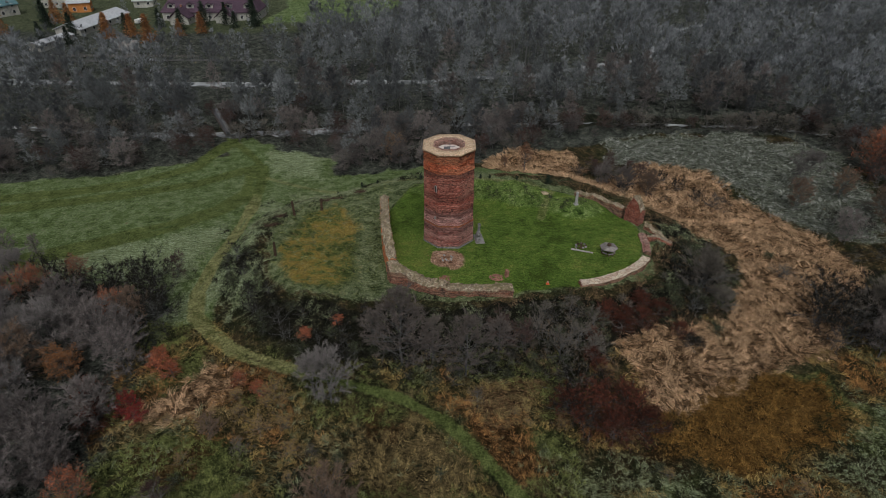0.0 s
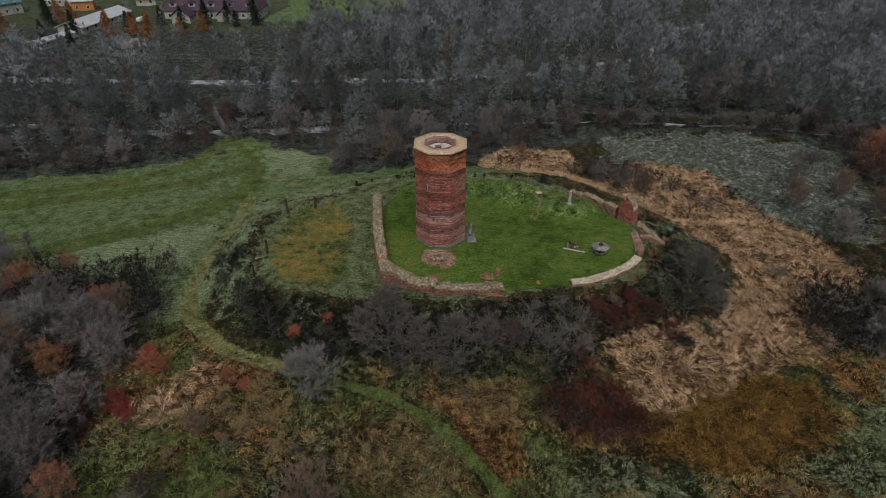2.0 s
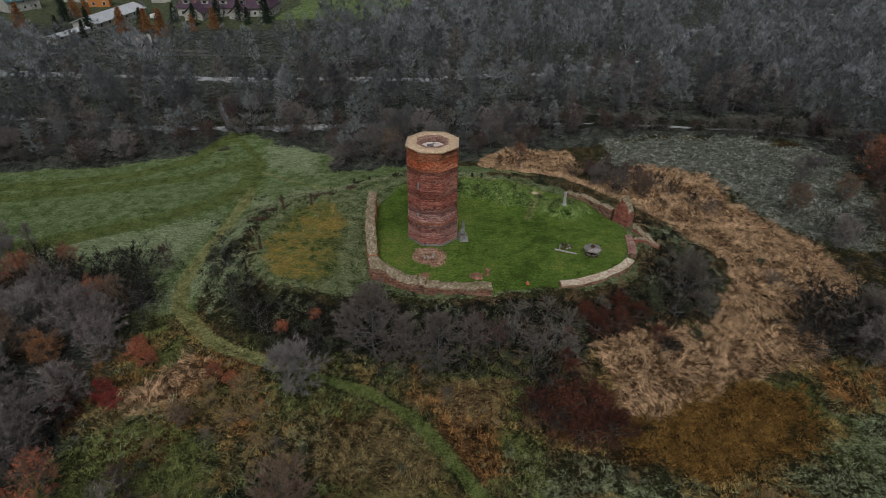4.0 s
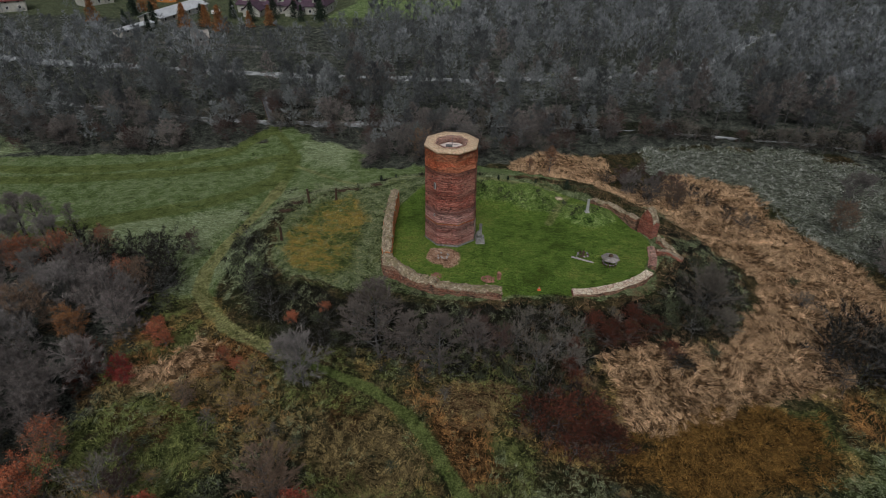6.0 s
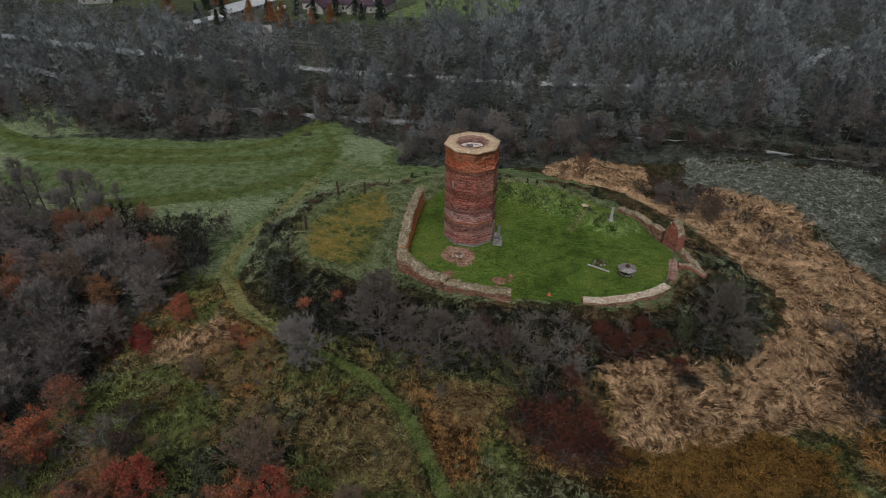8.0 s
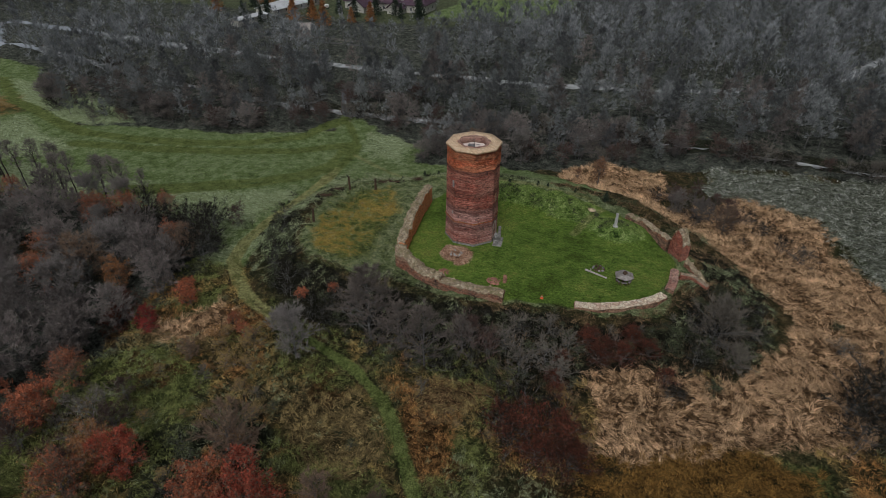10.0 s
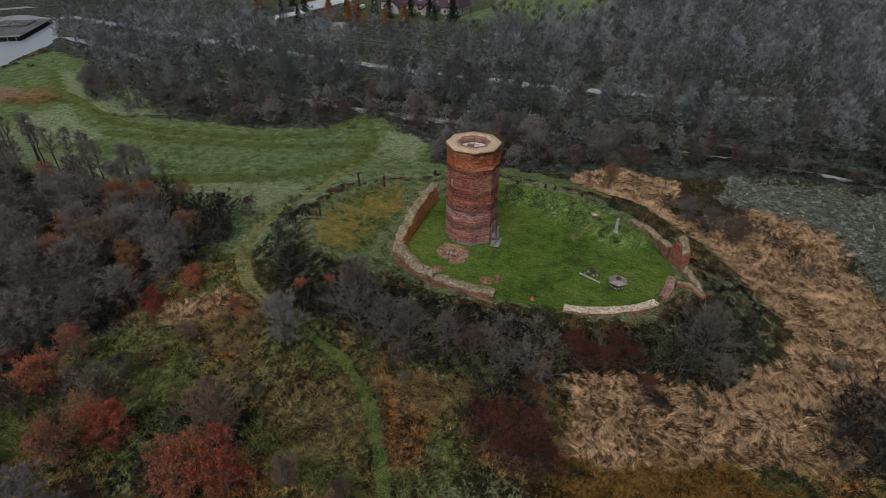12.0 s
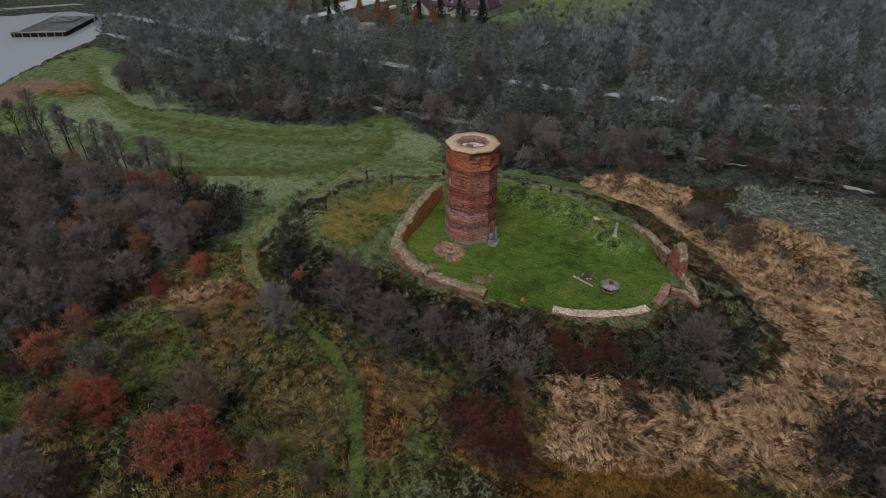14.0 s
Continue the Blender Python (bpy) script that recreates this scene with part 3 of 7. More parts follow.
M_GROUND, nt, bs = node_material("ground_cover", 0.95, 0.0, 0.1)
ob = coords(nt, "Object")
fine, mid, coarse = noise_tex(nt, ob, 2.6, 6, 0.72), noise_tex(nt, ob, 0.55, 5, 0.65), noise_tex(nt, ob, 0.09, 4, 0.6)
streak = noise_tex(nt, coords(nt, "Object", (0.5, 1.8, 1.0)), 1.4, 6, 0.7, 1.2)
tone = math_node(nt, "ADD", math_node(nt, "MULTIPLY", fine, 0.55), math_node(nt, "MULTIPLY", mid, 0.45))
swirl = math_node(nt, "ADD", math_node(nt, "MULTIPLY", streak, 0.6), math_node(nt, "MULTIPLY", fine, 0.4))
broad = math_node(nt, "ADD", math_node(nt, "MULTIPLY", mid, 0.5), math_node(nt, "MULTIPLY", coarse, 0.5))
patchwork = math_node(nt, "ADD", math_node(nt, "MULTIPLY_ADD", broad, 0.9), math_node(nt, "MULTIPLY", swirl, 0.7))
patchwork.node.inputs[0].links[0].from_node.inputs[2].default_value = -0.3
weights = {}
for k in range(6):
    at = nt.nodes.new("ShaderNodeAttribute")
    at.attribute_name = f"cover_{k}"
    sp = nt.nodes.new("ShaderNodeSeparateColor")
    nt.links.new(at.outputs["Color"], sp.inputs[0])
    for n, socket in zip(names_[4 * k:4 * k + 4], (sp.outputs[0], sp.outputs[1], sp.outputs[2], at.outputs["Alpha"])):
        weights[n] = socket
# Marsh: olive, rust and pale tussocks, floor darkened as the shade between them.
colour = mix(nt, ramp(nt, broad, [(0.44, (0, 0, 0)), (0.56, (1, 1, 1))]),
             ramp(nt, tone, [(0.36, (0.016, 0.020, 0.008)), (0.5, (0.036, 0.038, 0.015)), (0.64, (0.15, 0.14, 0.07))]),
             ramp(nt, tone, [(0.36, (0.018, 0.013, 0.007)), (0.5, (0.048, 0.036, 0.016)), (0.64, (0.17, 0.125, 0.06))]))
# Rust, pale, murk, scrub and reed: shade in the gaps put into ground colour.
LOOK = {
    "lush": (tone, [(0.36, (0.03, 0.045, 0.012)), (0.5, (0.085, 0.10, 0.033)), (0.64, (0.19, 0.205, 0.08))], 0.7),
    "forest": (tone, [(0.36, (0.018, 0.021, 0.017)), (0.52, (0.075, 0.083, 0.07)), (0.66, (0.18, 0.192, 0.16))], 0.3),
    "village": (tone, [(0.3, (0.04, 0.06, 0.025)), (0.7, (0.15, 0.17, 0.10))], 0.3),
    "meadow": (tone, [(0.36, (0.105, 0.162, 0.05)), (0.5, (0.148, 0.208, 0.074)), (0.64, (0.265, 0.335, 0.185))], 0.3),
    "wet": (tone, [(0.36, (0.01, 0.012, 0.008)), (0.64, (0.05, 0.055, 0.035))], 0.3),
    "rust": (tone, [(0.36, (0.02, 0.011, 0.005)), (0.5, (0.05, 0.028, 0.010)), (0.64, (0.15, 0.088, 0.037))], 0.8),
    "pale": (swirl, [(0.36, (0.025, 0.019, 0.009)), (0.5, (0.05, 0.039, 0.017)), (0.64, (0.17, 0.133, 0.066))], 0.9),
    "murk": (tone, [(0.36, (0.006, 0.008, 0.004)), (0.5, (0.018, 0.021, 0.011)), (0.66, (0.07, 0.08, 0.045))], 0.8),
    "shore": (broad, [(0.4, (0.11, 0.115, 0.04)), (0.5, (0.20, 0.13, 0.045)), (0.6, (0.28, 0.21, 0.10))], 0.6),
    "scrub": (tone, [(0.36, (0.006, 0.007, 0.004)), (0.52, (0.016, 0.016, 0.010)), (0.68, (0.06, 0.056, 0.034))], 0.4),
    "rim": (tone, [(0.36, (0.045, 0.07, 0.022)), (0.5, (0.15, 0.19, 0.085)), (0.64, (0.32, 0.36, 0.21))], 0.4),
    "moss": (patchwork, [(0.38, (0.10, 0.145, 0.04)), (0.48, (0.18, 0.20, 0.06)), (0.55, (0.30, 0.21, 0.045)), (0.66, (0.36, 0.28, 0.09))], 0.8),
    "frost": (swirl, [(0.36, (0.13, 0.17, 0.07)), (0.51, (0.27, 0.335, 0.175)), (0.66, (0.48, 0.56, 0.38))], 0.8),
    "hoar": (swirl, [(0.36, (0.022, 0.026, 0.018)), (0.52, (0.12, 0.132, 0.10)), (0.68, (0.34, 0.365, 0.31))], 0.8),
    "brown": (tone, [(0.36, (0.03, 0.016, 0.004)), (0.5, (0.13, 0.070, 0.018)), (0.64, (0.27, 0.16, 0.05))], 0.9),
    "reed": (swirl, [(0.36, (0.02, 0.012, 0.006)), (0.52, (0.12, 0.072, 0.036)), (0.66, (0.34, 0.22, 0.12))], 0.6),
    "worn": (tone, [(0.36, (0.095, 0.14, 0.032)), (0.64, (0.195, 0.24, 0.08))], 0.3),
    "sand": (tone, [(0.3, (0.26, 0.16, 0.11)), (0.7, (0.42, 0.29, 0.21))], 0.4),
    "lawn": (patchwork, [(0.34, (0.115, 0.185, 0.03)), (0.48, (0.115, 0.20, 0.034)), (0.58, (0.165, 0.235, 0.046)), (0.70, (0.22, 0.255, 0.06))], 0.3),
    "banks": (tone, [(0.36, (0.04, 0.09, 0.018)), (0.5, (0.15, 0.24, 0.055)), (0.64, (0.31, 0.41, 0.15))], 0.6),
    "track": (tone, [(0.36, (0.17, 0.185, 0.055)), (0.64, (0.40, 0.40, 0.18))], 0.25),
    "rubble": (tone, [(0.36, (0.27, 0.14, 0.09)), (0.52, (0.46, 0.275, 0.185)), (0.64, (0.62, 0.44, 0.33))], 0.6),
}
ragged = math_node(nt, "SUBTRACT", math_node(nt, "ADD", math_node(nt, "MULTIPLY", fine, 0.5), math_node(nt, "MULTIPLY", mid, 0.5)), 0.5)
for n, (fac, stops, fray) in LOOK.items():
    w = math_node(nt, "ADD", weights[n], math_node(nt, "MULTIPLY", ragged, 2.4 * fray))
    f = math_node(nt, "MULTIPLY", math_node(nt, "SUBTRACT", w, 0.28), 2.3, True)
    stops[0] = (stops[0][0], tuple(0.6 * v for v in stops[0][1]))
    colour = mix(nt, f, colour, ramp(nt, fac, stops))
speck = noise_tex(nt, ob, 5.5, 4, 0.75)
colour = mix(nt, 0.75, colour, ramp(nt, speck, [(0.36, (0.3, 0.3, 0.3)), (0.5, (0.95, 0.95, 0.95)), (0.64, (1.6, 1.6, 1.6))]), "MULTIPLY")
nt.links.new(colour, bs.inputs["Base Color"])
bump(nt, bs, math_node(nt, "ADD", math_node(nt, "ADD", fine, streak), speck), 1.0, 0.3)
ground_mesh.materials.append(M_GROUND)
tagged(new("ground", ground_mesh), "frosted marsh, meadow and green castle mound with a worn track", "ground", kind="structure")

M_RIVER, nt_, b_ = node_material("glint_toned_river_water", 0.10, 0.0, 0.5)
# Pale tones put the sky's glint into the river's own colour.
nt_.links.new(ramp(nt_, noise_tex(nt_, coords(nt_, "Object"), 0.25, 4), [(0.35, (0.16, 0.17, 0.175)), (0.65, (0.40, 0.42, 0.43))]), b_.inputs["Base Color"])
bump(nt_, b_, noise_tex(nt_, coords(nt_, "Object"), 0.9, 3), 0.04, 0.1)
tagged(new("lake_water", mesh_from("lake_water", [(-900, -200, -7.6), (-206, -200, -7.6), (-206, 900, -7.6), (-900, 900, -7.6)], [(0, 1, 2, 3)], M_WATER)), "still lake water with sky reflection put into its grey colour", "water", kind="structure")
tagged(new("lake_bay_water", mesh_from("lake_bay_water", [(-206, -200, -7.6), (-120, -200, -7.6), (-120, 146, -7.6), (-206, 146, -7.6)], [(0, 1, 2, 3)], M_WATER)), "still grey lake water by the shore", "water", kind="structure")
tagged(new("river_water", mesh_from("river_water", [(-206, 146, -7.6), (900, 100, -7.6), (900, 900, -7.6), (-206, 900, -7.6)], [(0, 1, 2, 3)], M_RIVER)), "river water between the trees, sky glint put into its pale colour", "water", kind="structure")


# ---------------------------------------------------------------- building helpers
def part(name, bm, material, parent=None, label=""):
    """Links a bmesh as one mesh object under a thing or a part."""
    me = bpy.data.meshes.new(name)
    bm.to_mesh(me)
    bm.free()
    if material:
        me.materials.append(material)
    ob = new(name, me)
    ob.parent = parent
    return tagged(ob, label)


def part_mesh(name, me, parent=None, label=""):
    ob = new(name, me)
    ob.parent = parent
    return tagged(ob, label)


def thing(name, label, category, at=(0, 0, 0), turn=0.0, group=""):
    ob = new(name)
    ob.matrix_basis = pose(*at, 0, 0, turn)
    return tagged(ob, label, category, group)


def box(sx, sy, sz, at=(0, 0, 0), turn=0.0, bevel=0.02, tilt=(0, 0)):
    """A bevelled block that stands on its place."""
    bm = bmesh.new()
    bmesh.ops.create_cube(bm, size=1)
    bmesh.ops.scale(bm, vec=(sx, sy, sz), verts=bm.verts)
    if bevel:
        bmesh.ops.bevel(bm, geom=bm.edges[:], offset=min(bevel, sx / 3, sy / 3, sz / 3), segments=1, affect="EDGES")
    bmesh.ops.transform(bm, matrix=pose(*at, tilt[0], tilt[1], turn) @ pose(0, 0, sz / 2), verts=bm.verts)
    return bm


def rod(r0, r1, a, b, sides=8):
    """A tapered round bar from a to b."""
    a, b = Vector(a), Vector(b)
    bm = bmesh.new()
    bmesh.ops.create_cone(bm, cap_ends=True, segments=sides, radius1=r0, radius2=r1, depth=(b - a).length)
    bmesh.ops.transform(bm, matrix=Matrix.Translation((a + b) / 2) @ (b - a).to_track_quat("Z", "Y").to_matrix().to_4x4(), verts=bm.verts)
    return bm


def boulder(r, seed, squash=(1, 1, 0.7)):
    bm = bmesh.new()
    bmesh.ops.create_icosphere(bm, subdivisions=2, radius=r)
    for v in bm.verts:
        n = noise.noise(v.co * (1.6 / r) + Vector((seed * 3.1, seed, 0)))
        v.co = v.co * (1 + 0.35 * n)
        v.co = Vector((v.co.x * squash[0], v.co.y * squash[1], v.co.z * squash[2]))
    return bm


def set_uv(me, uv):
    """uv: one pair for each corner point of the mesh."""
    layer = me.uv_layers.new(name="UVMap")
    loops = np.empty(len(me.loops), np.int32)
    me.loops.foreach_get("vertex_index", loops)
    layer.data.foreach_set("uv", np.asarray(uv, np.float32)[loops].ravel())


def grid_faces(rows, cols):
    i = np.arange(rows * cols).reshape(rows, cols)
    return np.stack([i[:-1, :-1], i[:-1, 1:], i[1:, 1:], i[1:, :-1]], -1).reshape(-1, 4)


# ---------------------------------------------------------------- the octagonal tower
TOWER = (0.55, 82.2, -0.45)
CORNERS = [radians(22.5 + 45 * k) for k in range(8)]
tower = thing("castle_tower", "octagonal weathered red brick tower standing on the castle lawn", "tower", TOWER)


def octagon_ring(r, per_side):
    pts = []
    for k in range(8):
        a, b = CORNERS[k], CORNERS[(k + 1) % 8]
        for j in range(per_side):
            t = j / per_side
            pts.append((r * (math.cos(a) * (1 - t) + math.cos(b) * t), r * (math.sin(a) * (1 - t) + math.sin(b) * t)))
    return np.array(pts + pts[:1])


def shell(name, r0, r1, z0, z1, material, wear=0.03, per_side=14, step=0.22, erosion=None, label=""):
    """One storey of the octagonal shaft, its faces uneven and its corners worn."""
    rows = max(2, int((z1 - z0) / step) + 1)
    ring = octagon_ring(1.0, per_side)
    zs = np.linspace(z0, z1, rows)
    rad = np.linspace(r0, r1, rows)
    x, y = ring[None, :, 0] * rad[:, None], ring[None, :, 1] * rad[:, None]
    z = np.repeat(zs[:, None], len(ring), 1)
    u = np.linspace(0, 8 * 2 * r0 * math.sin(radians(22.5)), len(ring))
    along = np.repeat(u[None], rows, 0)
    dent = wear * (0.6 * fractal(along, z, 0.8, 3, 3) + 0.4 * fractal(along, z * 4, 1.5, 2, 9))
    dent[:, -1] = dent[:, 0]
    corner = np.zeros(len(ring))
    corner[::per_side] = 1
    dent = dent - corner[None] * wear * (0.6 + 0.6 * value_noise(z * 2.3, along, 4))
    if erosion:
        a0, half, za, zb, depth = erosion
        ang = np.arctan2(y, x)
        off = np.abs((ang - a0 + np.pi) % (2 * np.pi) - np.pi)
        bite = smooth(half, half * 0.6, off + 0.12 * fractal(along, z, 1.0, 2, 8)) * smooth(za, za + 0.5, z) * smooth(zb, zb - 0.4, z)
        dent = dent - bite * depth * (0.55 + 0.45 * fractal(along * 1.0, z * 1.6, 0.7, 3, 17))
    s = 1 + dent / rad[:, None]
    verts = np.stack([x * s, y * s, z], -1).reshape(-1, 3)
    me = mesh_from(name, verts, grid_faces(rows, len(ring)), material)
    set_uv(me, np.stack([along.ravel(), z.ravel()], -1))
    return part_mesh(name, me, tower, label)


def ring_slab(name, ro, ri, z0, z1, material, parent, label="", ragged=0.0):
    """A flat octagonal ring with an inner and an outer edge."""
    rng = np.random.default_rng(5)
    per = 6
    out, inn = octagon_ring(ro, per)[:-1], octagon_ring(ri, per)[:-1]
    n = len(out)
    out = out * (1 + ragged * rng.normal(0, 1, (n, 1)) / ro)
    mid = (out * 0.5 + inn * 0.5)
    lift = rng.uniform(-1, 1, n) * ragged * 0.15
    rows = [np.c_[out, np.full(n, z0)], np.c_[out, np.full(n, z1) + lift], np.c_[mid, np.full(n, z1) + 0.5 * lift], np.c_[inn, np.full(n, z1)], np.c_[inn, np.full(n, z0)]]
    verts = np.concatenate(rows)
    faces = [(a * n + j, a * n + (j + 1) % n, ((a + 1) % 5) * n + (j + 1) % n, ((a + 1) % 5) * n + j) for a in range(5) for j in range(n)]
    return part_mesh(name, mesh_from(name, verts, faces, material), parent, label)


shell("plinth", 4.62, 4.46, -0.5, 0.45, M_STONE, 0.06, label="grey fieldstone footing")
shell("lower_wall", 4.42, 4.35, 0.45, 4.1, M_BRICK_LOW)
shell("string_course", 4.43, 4.40, 4.1, 4.32, M_BRICK_NEW, 0.02)
shell("middle_wall", 4.31, 4.29, 4.3, 6.6, M_BRICK_LOW)
shell("middle_wall", 4.29, 4.25, 6.6, 13.3, M_BRICK)
shell("upper_wall", 4.31, 4.27, 13.3, 16.35, M_BRICK_NEW, 0.07, 18, 0.15, (radians(-40), 0.6, 13.4, 16.6, 0.4), "patched orange brick top storey with broken facing")
ring_slab("parapet", 4.38, 2.5, 16.3, 16.62, M_RIM, tower, "flat tan brick wall-walk", 0.006)
ring_slab("inner_wall", 2.62, 2.3, 15.3, 16.70, M_FRAGBRICK, tower)
bm = bmesh.new()
bmesh.ops.create_circle(bm, cap_ends=True, segments=8, radius=2.55, matrix=pose(0, 0, 15.62, 0, 0, 22.5))
bmesh.ops.solidify(bm, geom=bm.faces[:], thickness=0.1)
part("floor_slab", bm, M_FLOORPINK, tower, "pale pink brick-dust floor")
hatch = part("hatch", box(0.9, 0.65, 0.55, (-0.35, -0.45, 15.62)), M_IRON, tower, "grey metal hatch cover")
part("hatch_lid", box(0.96, 0.71, 0.06, (-0.35, -0.45, 16.18), 0, 0.02, (0, 4)), M_IRON, hatch)
part("pole", rod(0.055, 0.04, (0.1, -0.15, 15.62), (0.1, -0.15, 17.5)), M_IRON, tower, "thin dark lightning pole")
part("crossbar", rod(0.035, 0.035, (-0.3, -0.15, 16.3), (0.9, 0.1, 16.2)), M_IRON, tower)


def facet_point(k, along, z, out=0.0, r=4.3):
    """A point on facet k (its normal at 45k degrees), metres along it from its middle."""
    a = radians(45 * k)
    ap = r * math.cos(radians(22.5)) + out
    return (ap * math.cos(a) - along * math.sin(a), ap * math.sin(a) + along * math.cos(a), z)


def arch_ring(w, h, t, depth):
    """An arched surround: opening w wide and h high, frame t thick."""
    bm = bmesh.new()
    prof_in = [(-w / 2, 0), (-w / 2, h - w / 2)] + [(-w / 2 * math.cos(radians(a)), h - w / 2 + w / 2 * math.sin(radians(a))) for a in range(20, 180, 20)] + [(w / 2, h - w / 2), (w / 2, 0)]
    W, H = w + 2 * t, h + t
    prof_out = [(-W / 2, 0), (-W / 2, H - W / 2)] + [(-W / 2 * math.cos(radians(a)), H - W / 2 + W / 2 * math.sin(radians(a))) for a in range(20, 180, 20)] + [(W / 2, H - W / 2), (W / 2, 0)]
    rows = [[bm.verts.new((d, x, z)) for x, z in p] for d, p in ((0, prof_out), (depth, prof_out), (depth, prof_in), (-0.25, prof_in))]
    for a, b in zip(rows, rows[1:]):
        for j in range(len(a) - 1):
            bm.faces.new((a[j], a[j + 1], b[j + 1], b[j]))
    return bm, prof_in


def arched_opening(k, along, z, w, h, t, name, frame_mat):
    bm, prof = arch_ring(w, h, t, 0.10)
    frame_ = part(name, bm, frame_mat, tower, "pale plastered arch round a dark opening" if name == "door" else "")
    p = facet_point(k, along, z, 0.0, 4.33)
    frame_.matrix_basis = pose(*p, 0, 0, 45 * k)
    # A flat dark sheet stands for the shade inside the opening.
    bm = bmesh.new()
    bm.faces.new([bm.verts.new((0.03, x, zz)) for x, zz in prof])
    part("dark_recess", bm, M_DARK, frame_)


arched_opening(0, -0.2, 0.5, 1.25, 2.6, 0.32, "door", M_PLASTER)
arched_opening(0, -0.3, 7.2, 0.5, 1.3, 0.12, "window", M_BRICK_NEW)
arched_opening(5, 1.15, 10.2, 0.24, 1.1, 0.07, "window", M_PALESTONE)
arched_opening(5, 1.0, 5.3, 0.18, 0.5, 0.05, "window", M_PALESTONE)
arched_opening(2, 0.2, 9.0, 0.5, 1.3, 0.12, "window", M_BRICK_NEW)
# Small dark blocks stand for the shade inside the putlog holes.
hole_mesh = bpy.data.meshes.new("putlog_hole")
bm = box(0.05, 0.17, 0.15, (0, 0, 0), 0, 0.01)
bm.to_mesh(hole_mesh)
bm.free()
hole_mesh.materials.append(M_DARK)
rng = np.random.default_rng(3)
for k in range(8):
    for row in range(7):
        for side in (-0.95, 0.55):
            h = new("putlog_hole", hole_mesh)
            h.parent = tower
            h.matrix_basis = pose(*facet_point(k, side + rng.uniform(-0.2, 0.2), 1.6 + 1.75 * row + rng.uniform(-0.1, 0.1), 0.0, 4.33 if row < 2 else 4.29), 0, 0, 45 * k)

monument = thing("stone_monument", "grey weathered stone group on a pale slab by the door", "monument", (5.55, 80.9, -0.35), 8)
part("slab", box(1.5, 2.9, 0.22, (0.1, 0, -0.05), 0, 0.04), M_STONE, monument, "grey concrete slab")
part("block", box(0.8, 0.9, 0.9, (-0.2, -0.7, 0.15), 10, 0.12), M_STONE, monument)
bm = boulder(0.55, 4, (0.8, 0.8, 1.3))
bmesh.ops.translate(bm, vec=(-0.2, -0.7, 1.5), verts=bm.verts)
part("carved_top", bm, M_STONE, monument)
part("upright", rod(0.3, 0.22, (0.2, 0.75, 0.1), (0.2, 0.75, 2.3)), M_STONE, monument, "grey upright stone")
bm = boulder(0.28, 9, (1, 1, 1.1))
bmesh.ops.translate(bm, vec=(0.2, 0.75, 2.45), verts=bm.verts)
part("upright_head", bm, M_STONE, monument)


# ---------------------------------------------------------------- ruined curtain walls
def resample(line, step):
    line = np.array(line, float)
    seg = np.r_[0, np.cumsum(np.linalg.norm(np.diff(line[:, :2], axis=0), axis=1))]
    s = np.linspace(0, seg[-1], max(3, int(seg[-1] / step) + 1))
    return np.stack([np.interp(s, seg, line[:, k]) for k in range(line.shape[1])], -1), s


CAP_STONES = []
for k in range(6):
    bm_ = boulder(1.0, 60 + k, (1.2, 0.85, 0.6))
    me_ = bpy.data.meshes.new("stone")
    bm_.to_mesh(me_)
    bm_.free()
    me_.materials.append(M_CAPSTONE)
    CAP_STONES.append(me_)


